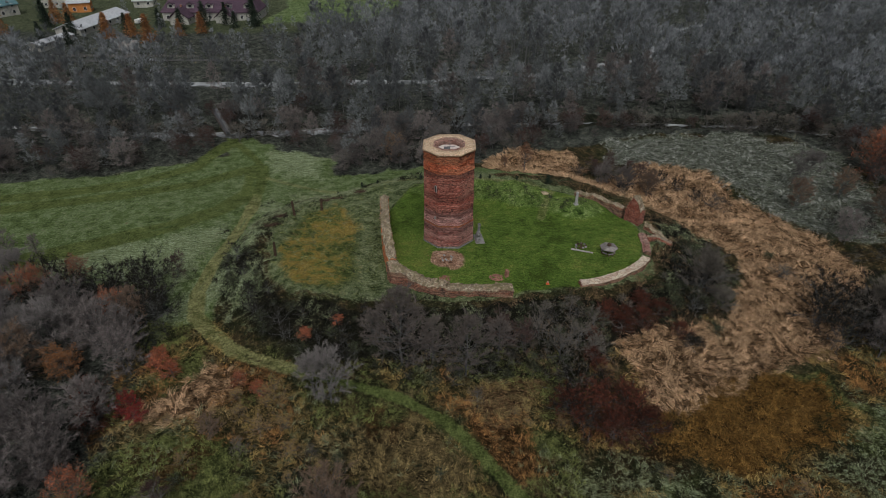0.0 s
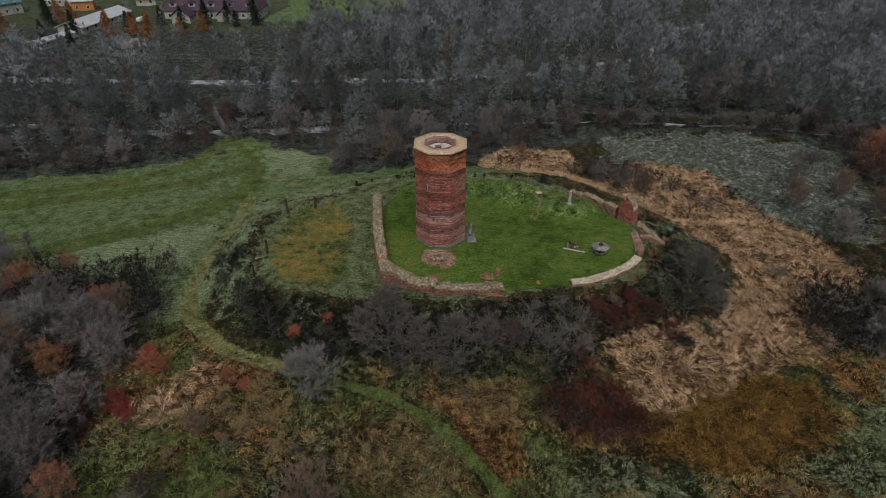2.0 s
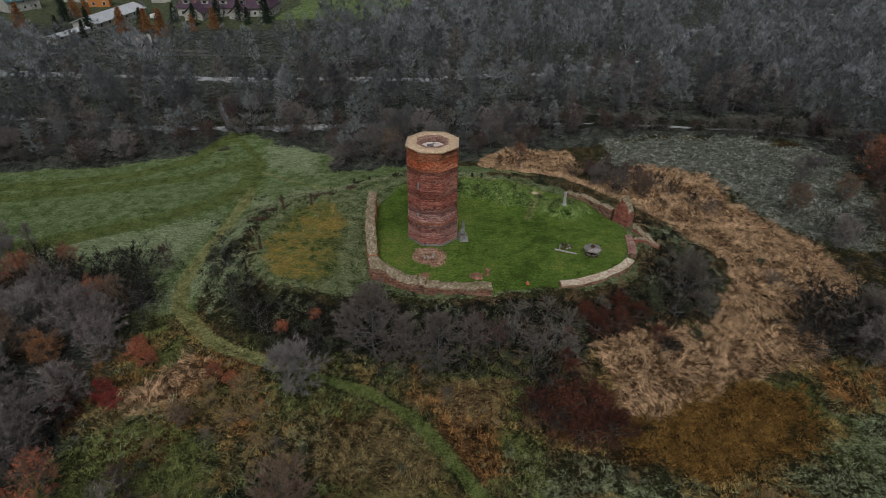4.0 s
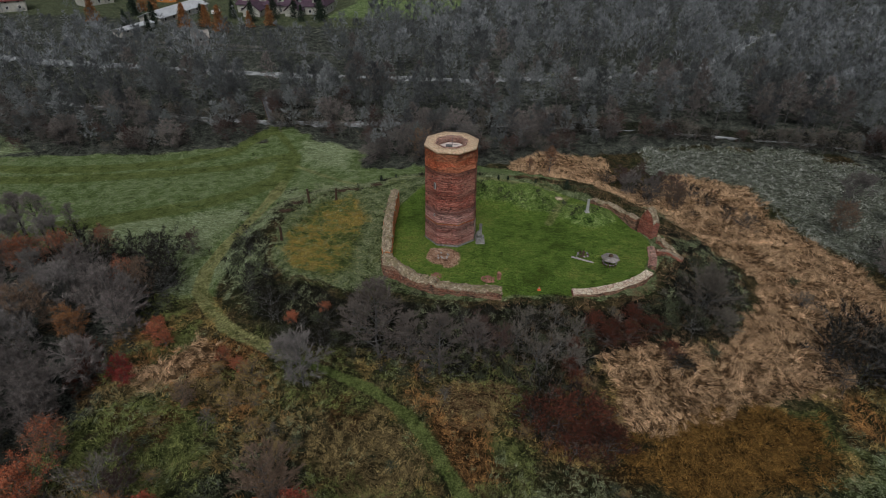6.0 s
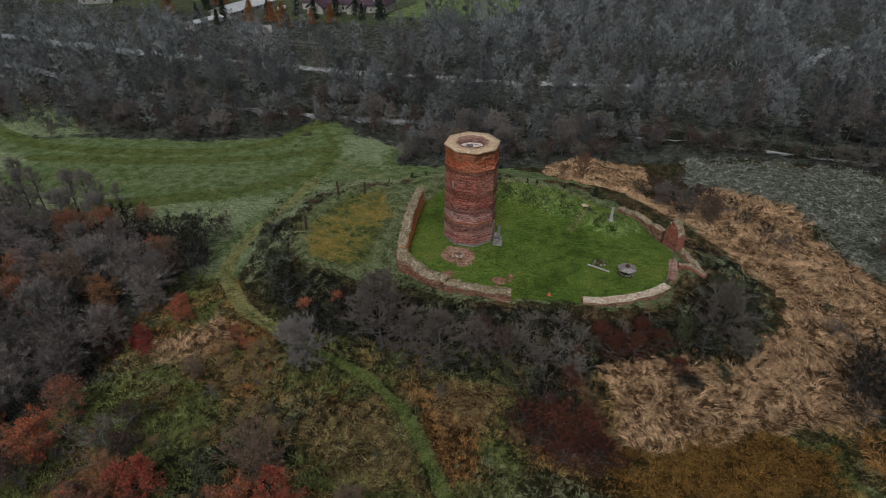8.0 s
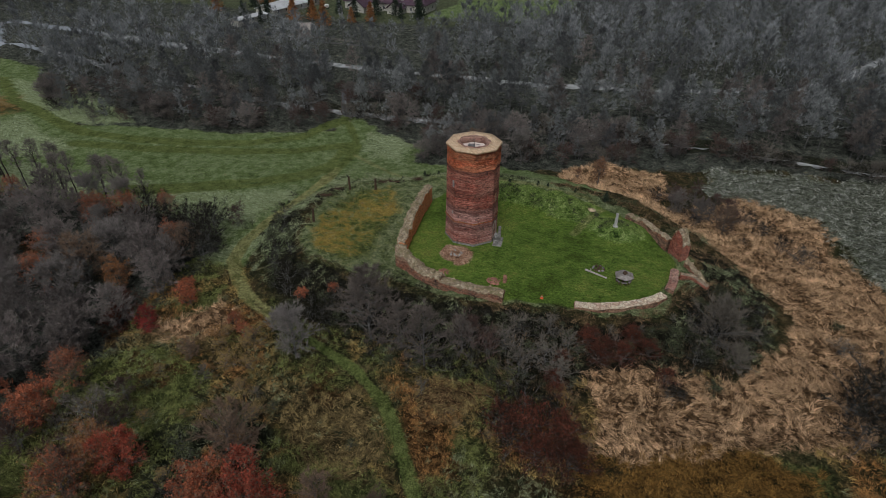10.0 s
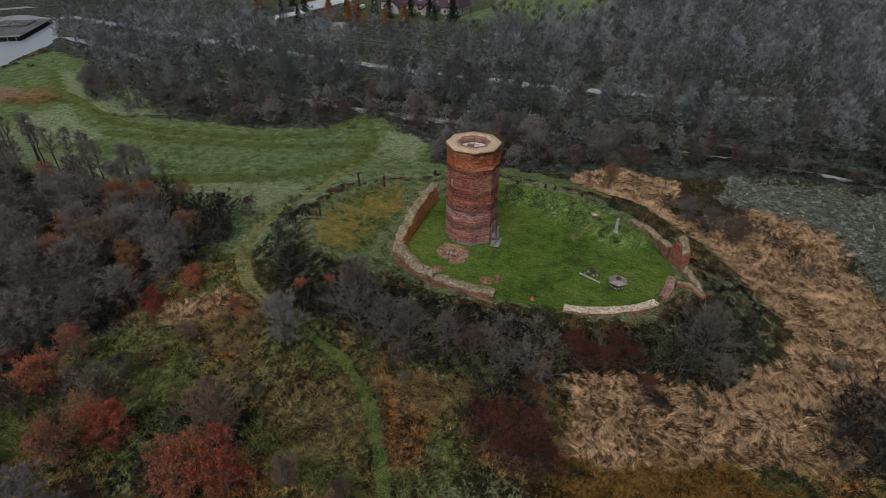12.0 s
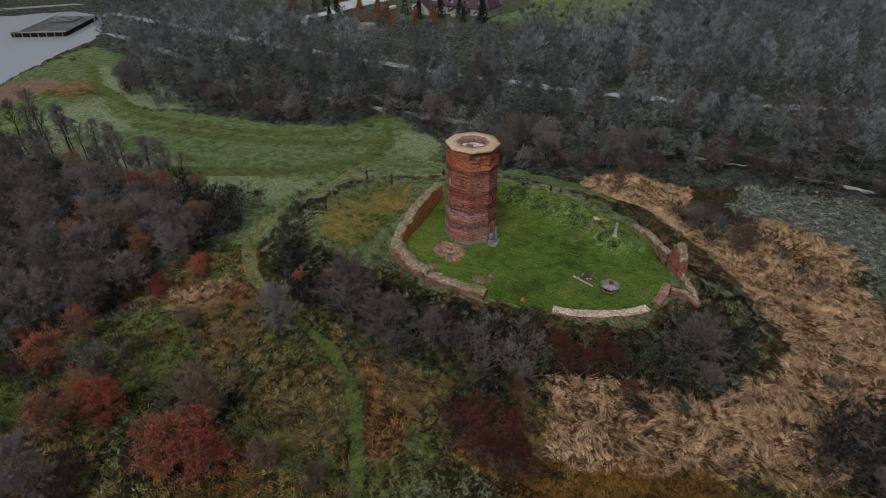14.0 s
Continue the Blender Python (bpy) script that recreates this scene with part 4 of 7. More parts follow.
def ruin_wall(name, label, line, thick, face_in, face_out, cap, ragged=0.2, seed=0, inner_sink=0.8, cap_round=0.22, wander=0.12, stones=0.0):
    """A broken wall along a line of (x, y, top, foot): two faces, two ends and a rough capping."""
    pts, s = resample(line, 0.3)
    n = len(pts)
    tan = np.gradient(pts[:, :2], axis=0)
    tan /= np.linalg.norm(tan, axis=1)[:, None]
    nor = np.stack([-tan[:, 1], tan[:, 0]], -1)
    w = thick / 2 * (1 + wander * fractal(s, s * 0 + seed, 1.5, 2, seed))
    top = pts[:, 2] + ragged * fractal(s, s * 0 + 7.7 * seed, 1.6, 3, seed + 2)
    foot = pts[:, 3]
    root = thing(name, label, "ruined wall", (pts[0, 0], pts[0, 1], 0))
    org = np.array([pts[0, 0], pts[0, 1], 0])

    def strip(pname, side, material):
        rows = 9
        t = np.linspace(0, 1, rows)[:, None]
        z = foot[None] + t * (top - 0.02 - foot)[None]
        off = side * (w[None] + 0.06 * (1 - t) + 0.05 * fractal(np.repeat(s[None], rows, 0), z, 0.7, 3, seed + 5))
        x, y = pts[None, :, 0] + nor[None, :, 0] * off, pts[None, :, 1] + nor[None, :, 1] * off
        me = mesh_from(pname, np.stack([x, y, z], -1).reshape(-1, 3) - org, grid_faces(rows, n), material)
        set_uv(me, np.stack([np.repeat(s[None], rows, 0).ravel(), z.ravel()], -1))
        part_mesh(pname, me, root)
        return off[-1]

    off_l, off_r = strip("face", 1, face_in), strip("face", -1, face_out)
    rows = 9
    t = np.linspace(0, 1, rows)[:, None]
    off = off_l[None] * (1 - t) + off_r[None] * t
    crown = cap_round * np.sin(np.pi * t) + 0.16 * fractal(np.repeat(s[None], rows, 0), off, 0.5, 3, seed + 8) * np.sin(np.pi * np.clip(t, 0.05, 0.95))
    z = top[None] - 0.02 + crown
    x, y = pts[None, :, 0] + nor[None, :, 0] * off, pts[None, :, 1] + nor[None, :, 1] * off
    part_mesh("capping", mesh_from("capping", np.stack([x, y, z], -1).reshape(-1, 3) - org, grid_faces(rows, n), cap), root, "rough weathered rubble capping")
    rng_ = np.random.default_rng(seed + 90)
    for q in range(int(stones * s[-1] * thick)):
        a, b = rng_.integers(0, rows), rng_.integers(0, n)
        st = new("stone", CAP_STONES[q % 6])
        st.parent = root
        size = rng_.uniform(0.10, 0.24)
        st.matrix_basis = pose(x[a, b] - org[0] + rng_.normal(0, 0.06), y[a, b] - org[1] + rng_.normal(0, 0.06), z[a, b] - 0.25 * size, rng_.uniform(-25, 25), rng_.uniform(-25, 25), rng_.uniform(0, 360)) @ Matrix.Scale(size, 4)
    for e in (0, n - 1):
        ring = [(pts[e, 0] + nor[e, 0] * o, pts[e, 1] + nor[e, 1] * o) for o in (off_l[e], off_r[e])]
        zt = z[:, e]
        top_pts = [(x[k, e], y[k, e], zt[k]) for k in range(rows)]
        verts = np.array(top_pts + [(*ring[1], foot[e]), (*ring[0], foot[e])]) - org
        me = bpy.data.meshes.new("end_face")
        me.from_pydata(verts.tolist(), [], [list(range(len(verts)))])
        me.materials.append(face_in)
        set_uv(me, np.c_[verts[:, 0] + verts[:, 1], verts[:, 2]])
        part_mesh("end_face", me, root)
    return root


ruin_wall("curtain_wall", "thick orange brick curtain wall with rough grey-brown rubble top", [(-11.1, 91.6, 1.7, -2.6), (-10.7, 88, 2.2, -2.6), (-10.0, 82, 1.9, -2.6), (-9.0, 76.5, 1.7, -2.6), (-8.2, 72.6, 1.2, -2.6)],
          1.5, M_WALLBRICK, M_WALLBRICK, M_RUBBLE, 0.45, 1, wander=0.2, stones=6.0)
ruin_wall("curtain_wall", "low broken brick and rubble wall at the lawn's edge", [(-8.3, 72.6, 0.9, -3.2), (-7.6, 71.6, 0.3, -3.2), (-5.5, 70.4, 0.0, -3.2), (-3.3, 69.4, -0.25, -3.2), (0.35, 68.55, -0.7, -3.2)], 2.0, M_OLDBRICK, M_OLDBRICK, M_RUBBLE, 0.45, 3, cap_round=0.4, wander=0.25, stones=6.0)
ruin_wall("curtain_wall", "low levelled brick wall stump at the lawn's edge", [(0.1, 68.55, -0.85, -3.2), (5.0, 68.3, -0.85, -3.2), (10.2, 68.4, -0.85, -3.2)], 1.7, M_OLDBRICK, M_OLDBRICK, M_RUBBLE, 0.16, 4, cap_round=0.2, wander=0.15, stones=5.0)
SE_WALL = [(20.4, 69.0, -0.45, -2.2), (23.0, 69.5, -0.4, -2.2), (26.0, 70.7, -0.35, -2.2), (29.0, 72.5, -0.3, -2.2), (31.0, 74.2, -0.3, -2.2), (32.2, 75.7, -0.3, -2.2)]
se_wall = ruin_wall("curtain_wall", "low curved retaining wall with pale repaired capping", SE_WALL, 1.35, M_FRAGBRICK, M_OLDBRICK, M_PALECAP, 0.07, 5, cap_round=0.12)
ruin_wall("curtain_wall", "short low brick wall stump with worn top", [(32.9, 77.6, -0.6, -2.4), (33.4, 80.0, -0.5, -2.4), (33.5, 82.9, -0.4, -2.4)], 1.3, M_OLDBRICK, M_FRAGBRICK, M_FRAGBRICK, 0.12, 6)
ruin_wall("curtain_wall", "crumbling red brick wall fragment capped with mossy rubble", [(34.8, 87.8, 1.2, -1.6), (34.4, 88.3, 2.3, -1.6), (34.0, 88.8, 3.1, -1.6), (33.6, 89.3, 3.5, -1.6), (33.2, 89.8, 2.4, -1.6), (32.9, 90.2, 1.0, -1.6)], 1.4, M_FRAGBRICK, M_FRAGBRICK, M_RUBBLE, 0.25, 8, cap_round=0.35, wander=0.4, stones=7.0)
ruin_wall("curtain_wall", "low overgrown remnant of brick wall", [(32.4, 90.7, 0.6, -1.6), (31.0, 91.9, 0.6, -1.6), (29.5, 93.6, 0.5, -1.6), (27.6, 95.6, 0.4, -1.6), (25.0, 97.6, 0.0, -1.6)], 1.2, M_OLDBRICK, M_OLDBRICK, M_RUBBLE, 0.2, 9, stones=5.0)
ruin_wall("curtain_wall", "tumbled grey rubble wall foot on the bank", [(35.2, 86.6, -0.5, -2.8), (36.4, 85.6, -0.9, -2.8), (37.6, 84.2, -1.7, -3.6), (38.0, 83.0, -2.3, -4.0)], 1.0, M_OLDBRICK, M_OLDBRICK, M_RUBBLE, 0.3, 10, cap_round=0.4, stones=9.0)
ruin_wall("curtain_wall", "thin brick wall stub running down the bank", [(34.4, 82.9, -0.7, -2.8), (36.5, 83.1, -1.0, -3.0), (38.6, 82.0, -1.6, -3.6)], 0.7, M_FRAGBRICK, M_FRAGBRICK, M_OLDBRICK, 0.12, 12)

# Repaired capping of the curved wall: one slab after another.
cap_pts, cap_s = resample(SE_WALL, 0.62)
rng = np.random.default_rng(8)
for k in range(len(cap_pts) - 1):
    a, b = cap_pts[k], cap_pts[k + 1]
    m = (a + b) / 2
    ang = math.degrees(math.atan2(b[1] - a[1], b[0] - a[0]))
    slab = part("capping_slab", box(np.linalg.norm((b - a)[:2]) * 0.95, 1.28 + rng.uniform(-0.12, 0.12), 0.16, (m[0] - SE_WALL[0][0], m[1] - SE_WALL[0][1], m[2] + 0.05 + rng.uniform(-0.03, 0.03)), ang + rng.uniform(-4, 4), 0.05, (rng.uniform(-4, 4), rng.uniform(-3, 3))), M_PALECAP, se_wall)


# ---------------------------------------------------------------- things on the lawn
def rubble_heap(name, label, x, y, r, count, size, material, seed, low=0.6):
    z0 = at_ground(x, y)
    root = thing(name, label, "rubble", (x, y, z0))
    g = np.random.default_rng(seed)
    for k in range(count):
        d, a = r * math.sqrt(g.uniform(0, 1)), g.uniform(0, 6.28)
        lift = max(0.0, low * (1 - d / r)) * g.uniform(0.3, 1)
        bm = box(size * g.uniform(0.7, 1.4), size * g.uniform(0.5, 0.9), size * g.uniform(0.4, 0.8), (0, 0, 0), 0, size * 0.15)
        bmesh.ops.transform(bm, matrix=pose(d * math.cos(a) * 1.25, d * math.sin(a), lift, g.uniform(-25, 25), g.uniform(-25, 25), g.uniform(0, 180)), verts=bm.verts)
        part("brick", bm, material, root)
    return root


rubble_heap("brick_pile", "low heap of loose red bricks on the grass", 7.9, 70.9, 0.85, 70, 0.26, M_CHIPS, 1)
rubble_heap("brick_pile", "small heap of broken orange bricks by the wall", 0.0, 70.6, 0.7, 45, 0.26, M_CHIPS, 2)
rubble_heap("white_stones", "few pale stones lying on the rubble apron", 0.3, 75.3, 0.9, 9, 0.32, M_PALESTONE, 5, 0.05)
rubble_heap("rubble_apron", "spread of brick crumbs before the tower foot", 0.2, 75.6, 2.4, 70, 0.13, M_CHIPS, 6, 0.12)

stump = thing("masonry_stump", "upright broken lump of pinkish brickwork on the lawn", "masonry", (9.45, 71.3, at_ground(9.45, 71.3)), 20)
bm = box(0.5, 0.7, 1.25, (0, 0, -0.1), 0, 0.1, (0, 6))
bmesh.ops.subdivide_edges(bm, edges=bm.edges[:], cuts=2, use_grid_fill=True)
for v in bm.verts:
    v.co += Vector(noise.noise_vector(v.co * 3)) * 0.08
part("core", bm, M_CHIPS, stump)
part("top_brick", box(0.3, 0.4, 0.14, (0, 0, 1.1), 15, 0.03), M_CHIPS, stump)

marker = thing("marker_cone", "small orange and white marker cone on the grass", "cone", (15.6, 69.6, at_ground(15.6, 69.6)))
part("base_plate", box(0.5, 0.5, 0.05, (0, 0, 0), 0, 0.01), M_ORANGE, marker)
part("cone", rod(0.2, 0.11, (0, 0, 0.05), (0, 0, 0.32), 14), M_ORANGE, marker)
part("white_band", rod(0.125, 0.08, (0, 0, 0.32), (0, 0, 0.46), 14), M_PALESTONE, marker, "white reflective band")
part("tip", rod(0.08, 0.03, (0, 0, 0.46), (0, 0, 0.62), 14), M_ORANGE, marker)

pillar_z = at_ground(23.4, 90.0)
pillar = thing("stone_pillar", "slender pale grey stone pillar on the grassy bank", "pillar", (23.4, 90.0, pillar_z), 15)
part("foot", box(0.75, 0.75, 0.22, (0, 0, -0.05), 0, 0.04), M_PALESTONE, pillar)
part("shaft", rod(0.29, 0.22, (0, 0, 0.15), (0, 0, 2.35), 6), M_PALESTONE, pillar)
part("cap", box(0.42, 0.42, 0.12, (0, 0, 2.33), 0, 0.03), M_PALESTONE, pillar)

# Hexagonal picnic table under a low hexagonal top, with benches.
table = thing("picnic_table", "grey weathered hexagonal wooden picnic table with benches", "table", (26.3, 76.9, at_ground(26.3, 76.9)), 12)
for k in range(6):
    a = radians(60 * k)
    bm = bmesh.new()
    r = 1.3
    p = [(0.06, -0.03), (r * 0.866 + 0.16, -r * 0.56), (r * 0.866 + 0.16, r * 0.56), (0.06, 0.03)]
    low = [bm.verts.new((x, y, 1.35 - 0.16 * x)) for x, y in p]
    up = [bm.verts.new((x, y, 1.42 - 0.16 * x)) for x, y in p]
    bm.faces.new(low[::-1]), bm.faces.new(up)
    for j in range(4):
        bm.faces.new((low[j], low[(j + 1) % 4], up[(j + 1) % 4], up[j]))
    bmesh.ops.rotate(bm, cent=(0, 0, 0), matrix=Matrix.Rotation(a, 3, "Z"), verts=bm.verts)
    part("top_panel", bm, M_WOOD, table)
part("post", rod(0.13, 0.11, (0, 0, 0), (0, 0, 1.38)), M_DARKWOOD, table)
part("finial", boulder(0.34, 3, (1, 1, 0.9)), M_DARKWOOD, table, "dark wooden knob").location = (0.05, 0.1, 1.55)
for k in range(6):
    a = radians(60 * k + 30)
    seat = part("bench", box(0.3, 0.8, 0.07, (0, 0, 0.42), 0, 0.02), M_WOOD, table)
    seat.matrix_basis = pose(0.98 * math.cos(a), 0.98 * math.sin(a), 0, 0, 0, 60 * k + 30)
    for side in (-0.3, 0.3):
        part("leg", rod(0.08, 0.08, (0, side, -0.05), (0, side, 0.43)), M_DARKWOOD, seat)

log_z = at_ground(22.2, 77.3)
log_seat = thing("log_seat", "pale barked tree trunk laid on the lawn as a seat", "log", (22.2, 77.3, log_z), -17)
part("trunk", rod(0.16, 0.12, (-1.75, 0, 0.2), (1.75, 0, 0.12), 10), M_PALELOG, log_seat)
part("stub", rod(0.09, 0.06, (-0.9, 0.1, 0.25), (-1.1, 0.45, 0.4)), M_PALELOG, log_seat)
fire = thing("fire_place", "ring of dark charred stones and branches on the grass", "fire pit", (22.4, 79.0, at_ground(22.4, 79.0)))
rng = np.random.default_rng(12)
for k in range(9):
    a = 6.283 * k / 9
    bm = boulder(0.2, k)
    bmesh.ops.translate(bm, vec=(0.85 * math.cos(a), 0.7 * math.sin(a), 0.08), verts=bm.verts)
    part("stone", bm, M_STONE if k % 3 else M_DARKWOOD, fire)
for k in range(7):
    a = rng.uniform(0, 6.28)
    part("branch", rod(0.06, 0.03, (-0.9 * math.cos(a), -0.9 * math.sin(a), 0.06), (0.8 * math.cos(a), 0.8 * math.sin(a), 0.3)), M_DARKWOOD, fire)
slab_stone = thing("flat_stone", "pale flat stone lying on the grassy bank", "stone", (18.6, 96.0, at_ground(18.6, 96.0) - 0.02), -15)
part("stone", boulder(0.75, 21, (1.3, 0.7, 0.35)), M_CAPSTONE, slab_stone)

# Posts and a rail on the outer bailey.
for x, y, h, lean in ((-28.1, 78.2, 2.6, 3), (-27.9, 91.6, 2.9, -2), (-23.2, 93.5, 2.4, 2)):
    post = thing("wooden_post", "dark weathered wooden post in rough grass", "post", (x, y, at_ground(x, y) - 0.1), 0, "bailey posts")
    part("shaft", rod(0.25, 0.2, (0, 0, 0), (0.05 * lean, 0, h), 9), M_DARKWOOD, post)
    part("top", rod(0.16, 0.05, (0.05 * lean, 0, h), (0.05 * lean, 0, h + 0.12), 9), M_DARKWOOD, post)
for x, y, s in ((-22.2, 97.0, 1.6), (-31.5, 88.0, 1.3), (-30.5, 91.5, 1.0), (-17, 100, 0.9)):
    pile = thing("branch_pile", "dark heap of cut branches on the bank", "branches", (x, y, at_ground(x, y)), 20)
    g = np.random.default_rng(int(s * 10))
    for k in range(26):
        a, d = g.uniform(0, 3.14), g.uniform(-0.8, 0.8) * s
        part("branch", rod(0.05, 0.02, (-s * math.cos(a) + d, -0.5 * s * math.sin(a), g.uniform(0.05, 0.5)), (s * math.cos(a) + d, 0.5 * s * math.sin(a), g.uniform(0.05, 0.7)), 5), M_DARKWOOD, pile)


# ---------------------------------------------------------------- plants
def unit(v):
    return v / np.maximum(np.linalg.norm(v, axis=-1, keepdims=True), 1e-9)


def ribbons(p0, p1, width, g):
    """Thin tapering strands, one triangle each."""
    side = unit(np.cross(p1 - p0, g.normal(size=p0.shape))) * (np.asarray(width).reshape(-1, 1) / 2)
    n = len(p0)
    return np.stack([p0 - side, p0 + side, p1], 1).reshape(-1, 3), np.arange(3 * n).reshape(n, 3)


def leaves(p, size, g):
    """Small leaf clumps, one triangle each."""
    n = len(p)
    a, b = unit(g.normal(size=p.shape)), unit(g.normal(size=p.shape))
    s = np.asarray(size).reshape(-1, 1)
    return np.stack([p + a * s, p + b * s, p - (a + b) * s * 0.6], 1).reshape(-1, 3), np.arange(3 * n).reshape(n, 3)


def bars(p0, p1, r0, r1, g):
    """Three-sided tapering limbs."""
    d = unit(p1 - p0)
    u = unit(np.cross(d, g.normal(size=d.shape)))
    v = np.cross(d, u)
    n, out = len(p0), []
    for p, r in ((p0, r0), (p1, r1)):
        for k in range(3):
            a = 2 * math.pi * k / 3
            out.append(p + (u * math.cos(a) + v * math.sin(a)) * np.asarray(r).reshape(-1, 1))
    verts = np.stack(out, 1).reshape(-1, 3)
    f = np.array([(0, 1, 4), (0, 4, 3), (1, 2, 5), (1, 5, 4), (2, 0, 3), (2, 3, 5)])
    return verts, (np.arange(n)[:, None, None] * 6 + f[None]).reshape(-1, 3)


def joined(pieces):
    verts, faces, n = [], [], 0
    for v, f in pieces:
        verts.append(v)
        faces.append(f + n)
        n += len(v)
    return np.concatenate(verts), np.concatenate(faces)


def grow(seed, h, crown, base, limbs, subs, twigs, twig_len, twig_w, rise=(0.35, 1.0), stems=1, trunk_r=0.13, oval=0.8, plain=False, loose=0.5, lift=0.3):
    """A bare tree: trunk (or several stems), limbs, branches and twigs. Returns wood, twigs and the twigs' ends."""
    g = np.random.default_rng(seed)
    wood, ends, heads = [], [], []
    for s in range(stems):
        lean = g.normal(0, 0.10 if stems == 1 else 0.35, 2) * h * 0.3
        foot = np.array([*(g.normal(0, 0.25 if stems > 1 else 0.0, 2)), -0.3])
        cuts = 4 if plain or stems > 1 else 7
        t = np.linspace(0, 1, cuts)[:, None]
        line = foot + np.concatenate([lean[None] * t**1.3 + g.normal(0, 0.012 * h, (cuts, 2)) * t, t * (h * (1 if s == 0 else g.uniform(0.7, 1)) + 0.3)], 1)
        r = trunk_r * (1 - 0.92 * t[:, 0]) / math.sqrt(stems)
        wood.append(bars(line[:-1], line[1:], r[:-1], r[1:], g))
        n = max(3, limbs // stems)
        u = np.sort(base + (0.97 - base) * g.uniform(0, 1, n) ** 0.9)
        start = np.stack([np.interp(u, t[:, 0], line[:, k]) for k in range(3)], 1)
        az = np.arange(n) * 2.4 + g.uniform(0, 6.28) + g.normal(0, 0.3, n)
        el = rise[0] + (rise[1] - rise[0]) * u + g.normal(0, 0.12, n)
        way = np.stack([np.cos(az) * np.cos(el), np.sin(az) * np.cos(el), np.sin(el)], 1)
        q = (u - base) / (1 - base)
        length = crown * (0.30 + 0.80 * np.sin(np.pi * np.clip(q, 0, 1) ** oval)) * g.uniform(0.75, 1.15, n)
        tip = start + way * length[:, None]
        rl = 0.30 * trunk_r * (1.1 - u)
        wood.append(ribbons(start, tip, 2.4 * rl + 0.03, g) if plain else bars(start, tip, rl + 0.012, rl * 0.3 + 0.006, g))
        f = 0.2 + 0.8 * g.uniform(0, 1, (n, subs)) ** 0.7
        bs_ = start[:, None] + (tip - start)[:, None] * f[..., None]
        bw = unit(way[:, None] * 0.75 + g.normal(0, 0.55, (n, subs, 3)) + np.array([0, 0, 0.18]))
        bl = length[:, None] * 0.42 * (1.15 - 0.5 * f) * g.uniform(0.6, 1.3, f.shape)
        be = bs_ + bw * bl[..., None]
        heads.append((bs_.reshape(-1, 3), be.reshape(-1, 3)))
        f2 = g.uniform(0.1, 1.0, (n, subs, twigs))
        ts = bs_[:, :, None] + (be - bs_)[:, :, None] * f2[..., None]
        tw = unit(bw[:, :, None] * 0.7 + g.normal(0, loose, (n, subs, twigs, 3)) + np.array([0, 0, lift]))
        te = ts + tw * (twig_len * g.uniform(0.5, 1.3, f2.shape))[..., None]
        ends.append((ts.reshape(-1, 3), te.reshape(-1, 3)))
    b0, b1 = np.concatenate([a for a, _ in heads]), np.concatenate([b for _, b in heads])
    t0, t1 = np.concatenate([a for a, _ in ends]), np.concatenate([b for _, b in ends])
    wood.append(ribbons(b0, b1, np.full(len(b0), 0.025 + 0.6 * twig_w), g))
    return joined(wood), ribbons(t0, t1, g.uniform(0.7, 1.3, len(t0)) * twig_w, g), t1


def plant(name, label, category, shape, crown_mat, leaf_mat=None, leaf_size=0.12, leaf_share=1.0, seed=0, group="", bark=None):
    """A plant out of a grown shape, kept as a pattern to copy: trunk, crown of twigs and, where it has them, leaves."""
    wood, twigs, tips = shape
    root = thing(name, label, category, (0, 0, 0), 0, group)
    part_mesh("trunk", mesh_from("trunk", *wood, bark or M_BARK), root)
    part_mesh("crown", mesh_from("crown", *twigs, crown_mat), root)
    if leaf_mat:
        g = np.random.default_rng(seed + 77)
        keep = tips[g.uniform(0, 1, len(tips)) < leaf_share]
        keep = np.concatenate([keep, keep + g.normal(0, leaf_size * 1.3, keep.shape)])
        part_mesh("foliage", mesh_from("foliage", *leaves(keep, leaf_size * g.uniform(0.6, 1.4, len(keep)), g), leaf_mat), root)
    return root


used = set()


def set_out(pattern, x, y, size=1.0, turn=0.0, squeeze=1.0, sink=0.0):
    """Stands a plant at its place: the pattern itself first, then copies of it."""
    m = pose(x, y, at_ground(x, y) - sink, 0, 0, turn)
    if pattern.name not in used:
        used.add(pattern.name)
        pattern.matrix_basis = m
        ob = pattern
    else:
        ob = copy_thing(pattern, m)
    ob.scale = (size * squeeze, size * squeeze, size)
    return ob


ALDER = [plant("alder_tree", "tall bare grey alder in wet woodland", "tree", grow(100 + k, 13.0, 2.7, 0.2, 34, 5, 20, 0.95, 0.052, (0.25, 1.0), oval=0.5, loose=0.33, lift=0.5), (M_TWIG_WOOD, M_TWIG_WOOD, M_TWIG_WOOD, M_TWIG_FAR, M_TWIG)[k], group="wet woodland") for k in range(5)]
GREY_TREE = [plant("bare_tree", "bare grey spreading tree with fine twigs", "tree", grow(130 + k, 7.2, 3.1, 0.12, 44, 6, 34, 0.55, 0.04, (0.3, 1.05), 2 + k % 2, 0.14), (M_TWIG, M_TWIG_PALE, M_TWIG_BROWN)[k]) for k in range(3)]
ROUND_TREE = plant("bare_tree", "broad round leafless willow bush on the bank", "tree", grow(141, 5.0, 3.0, 0.06, 60, 7, 28, 0.45, 0.036, (0.1, 1.15), 5, 0.12, 0.55), M_TWIG_SCRUB)
THIN_TREE = [plant("thin_tree", "thin bare leaning trunk with sparse crown", "tree", grow(150 + k, 9.5, 1.9, 0.45, 26, 5, 16, 0.6, 0.036, (0.5, 1.1), trunk_r=0.21), M_TWIG, bark=M_DARKBARK) for k in range(2)]
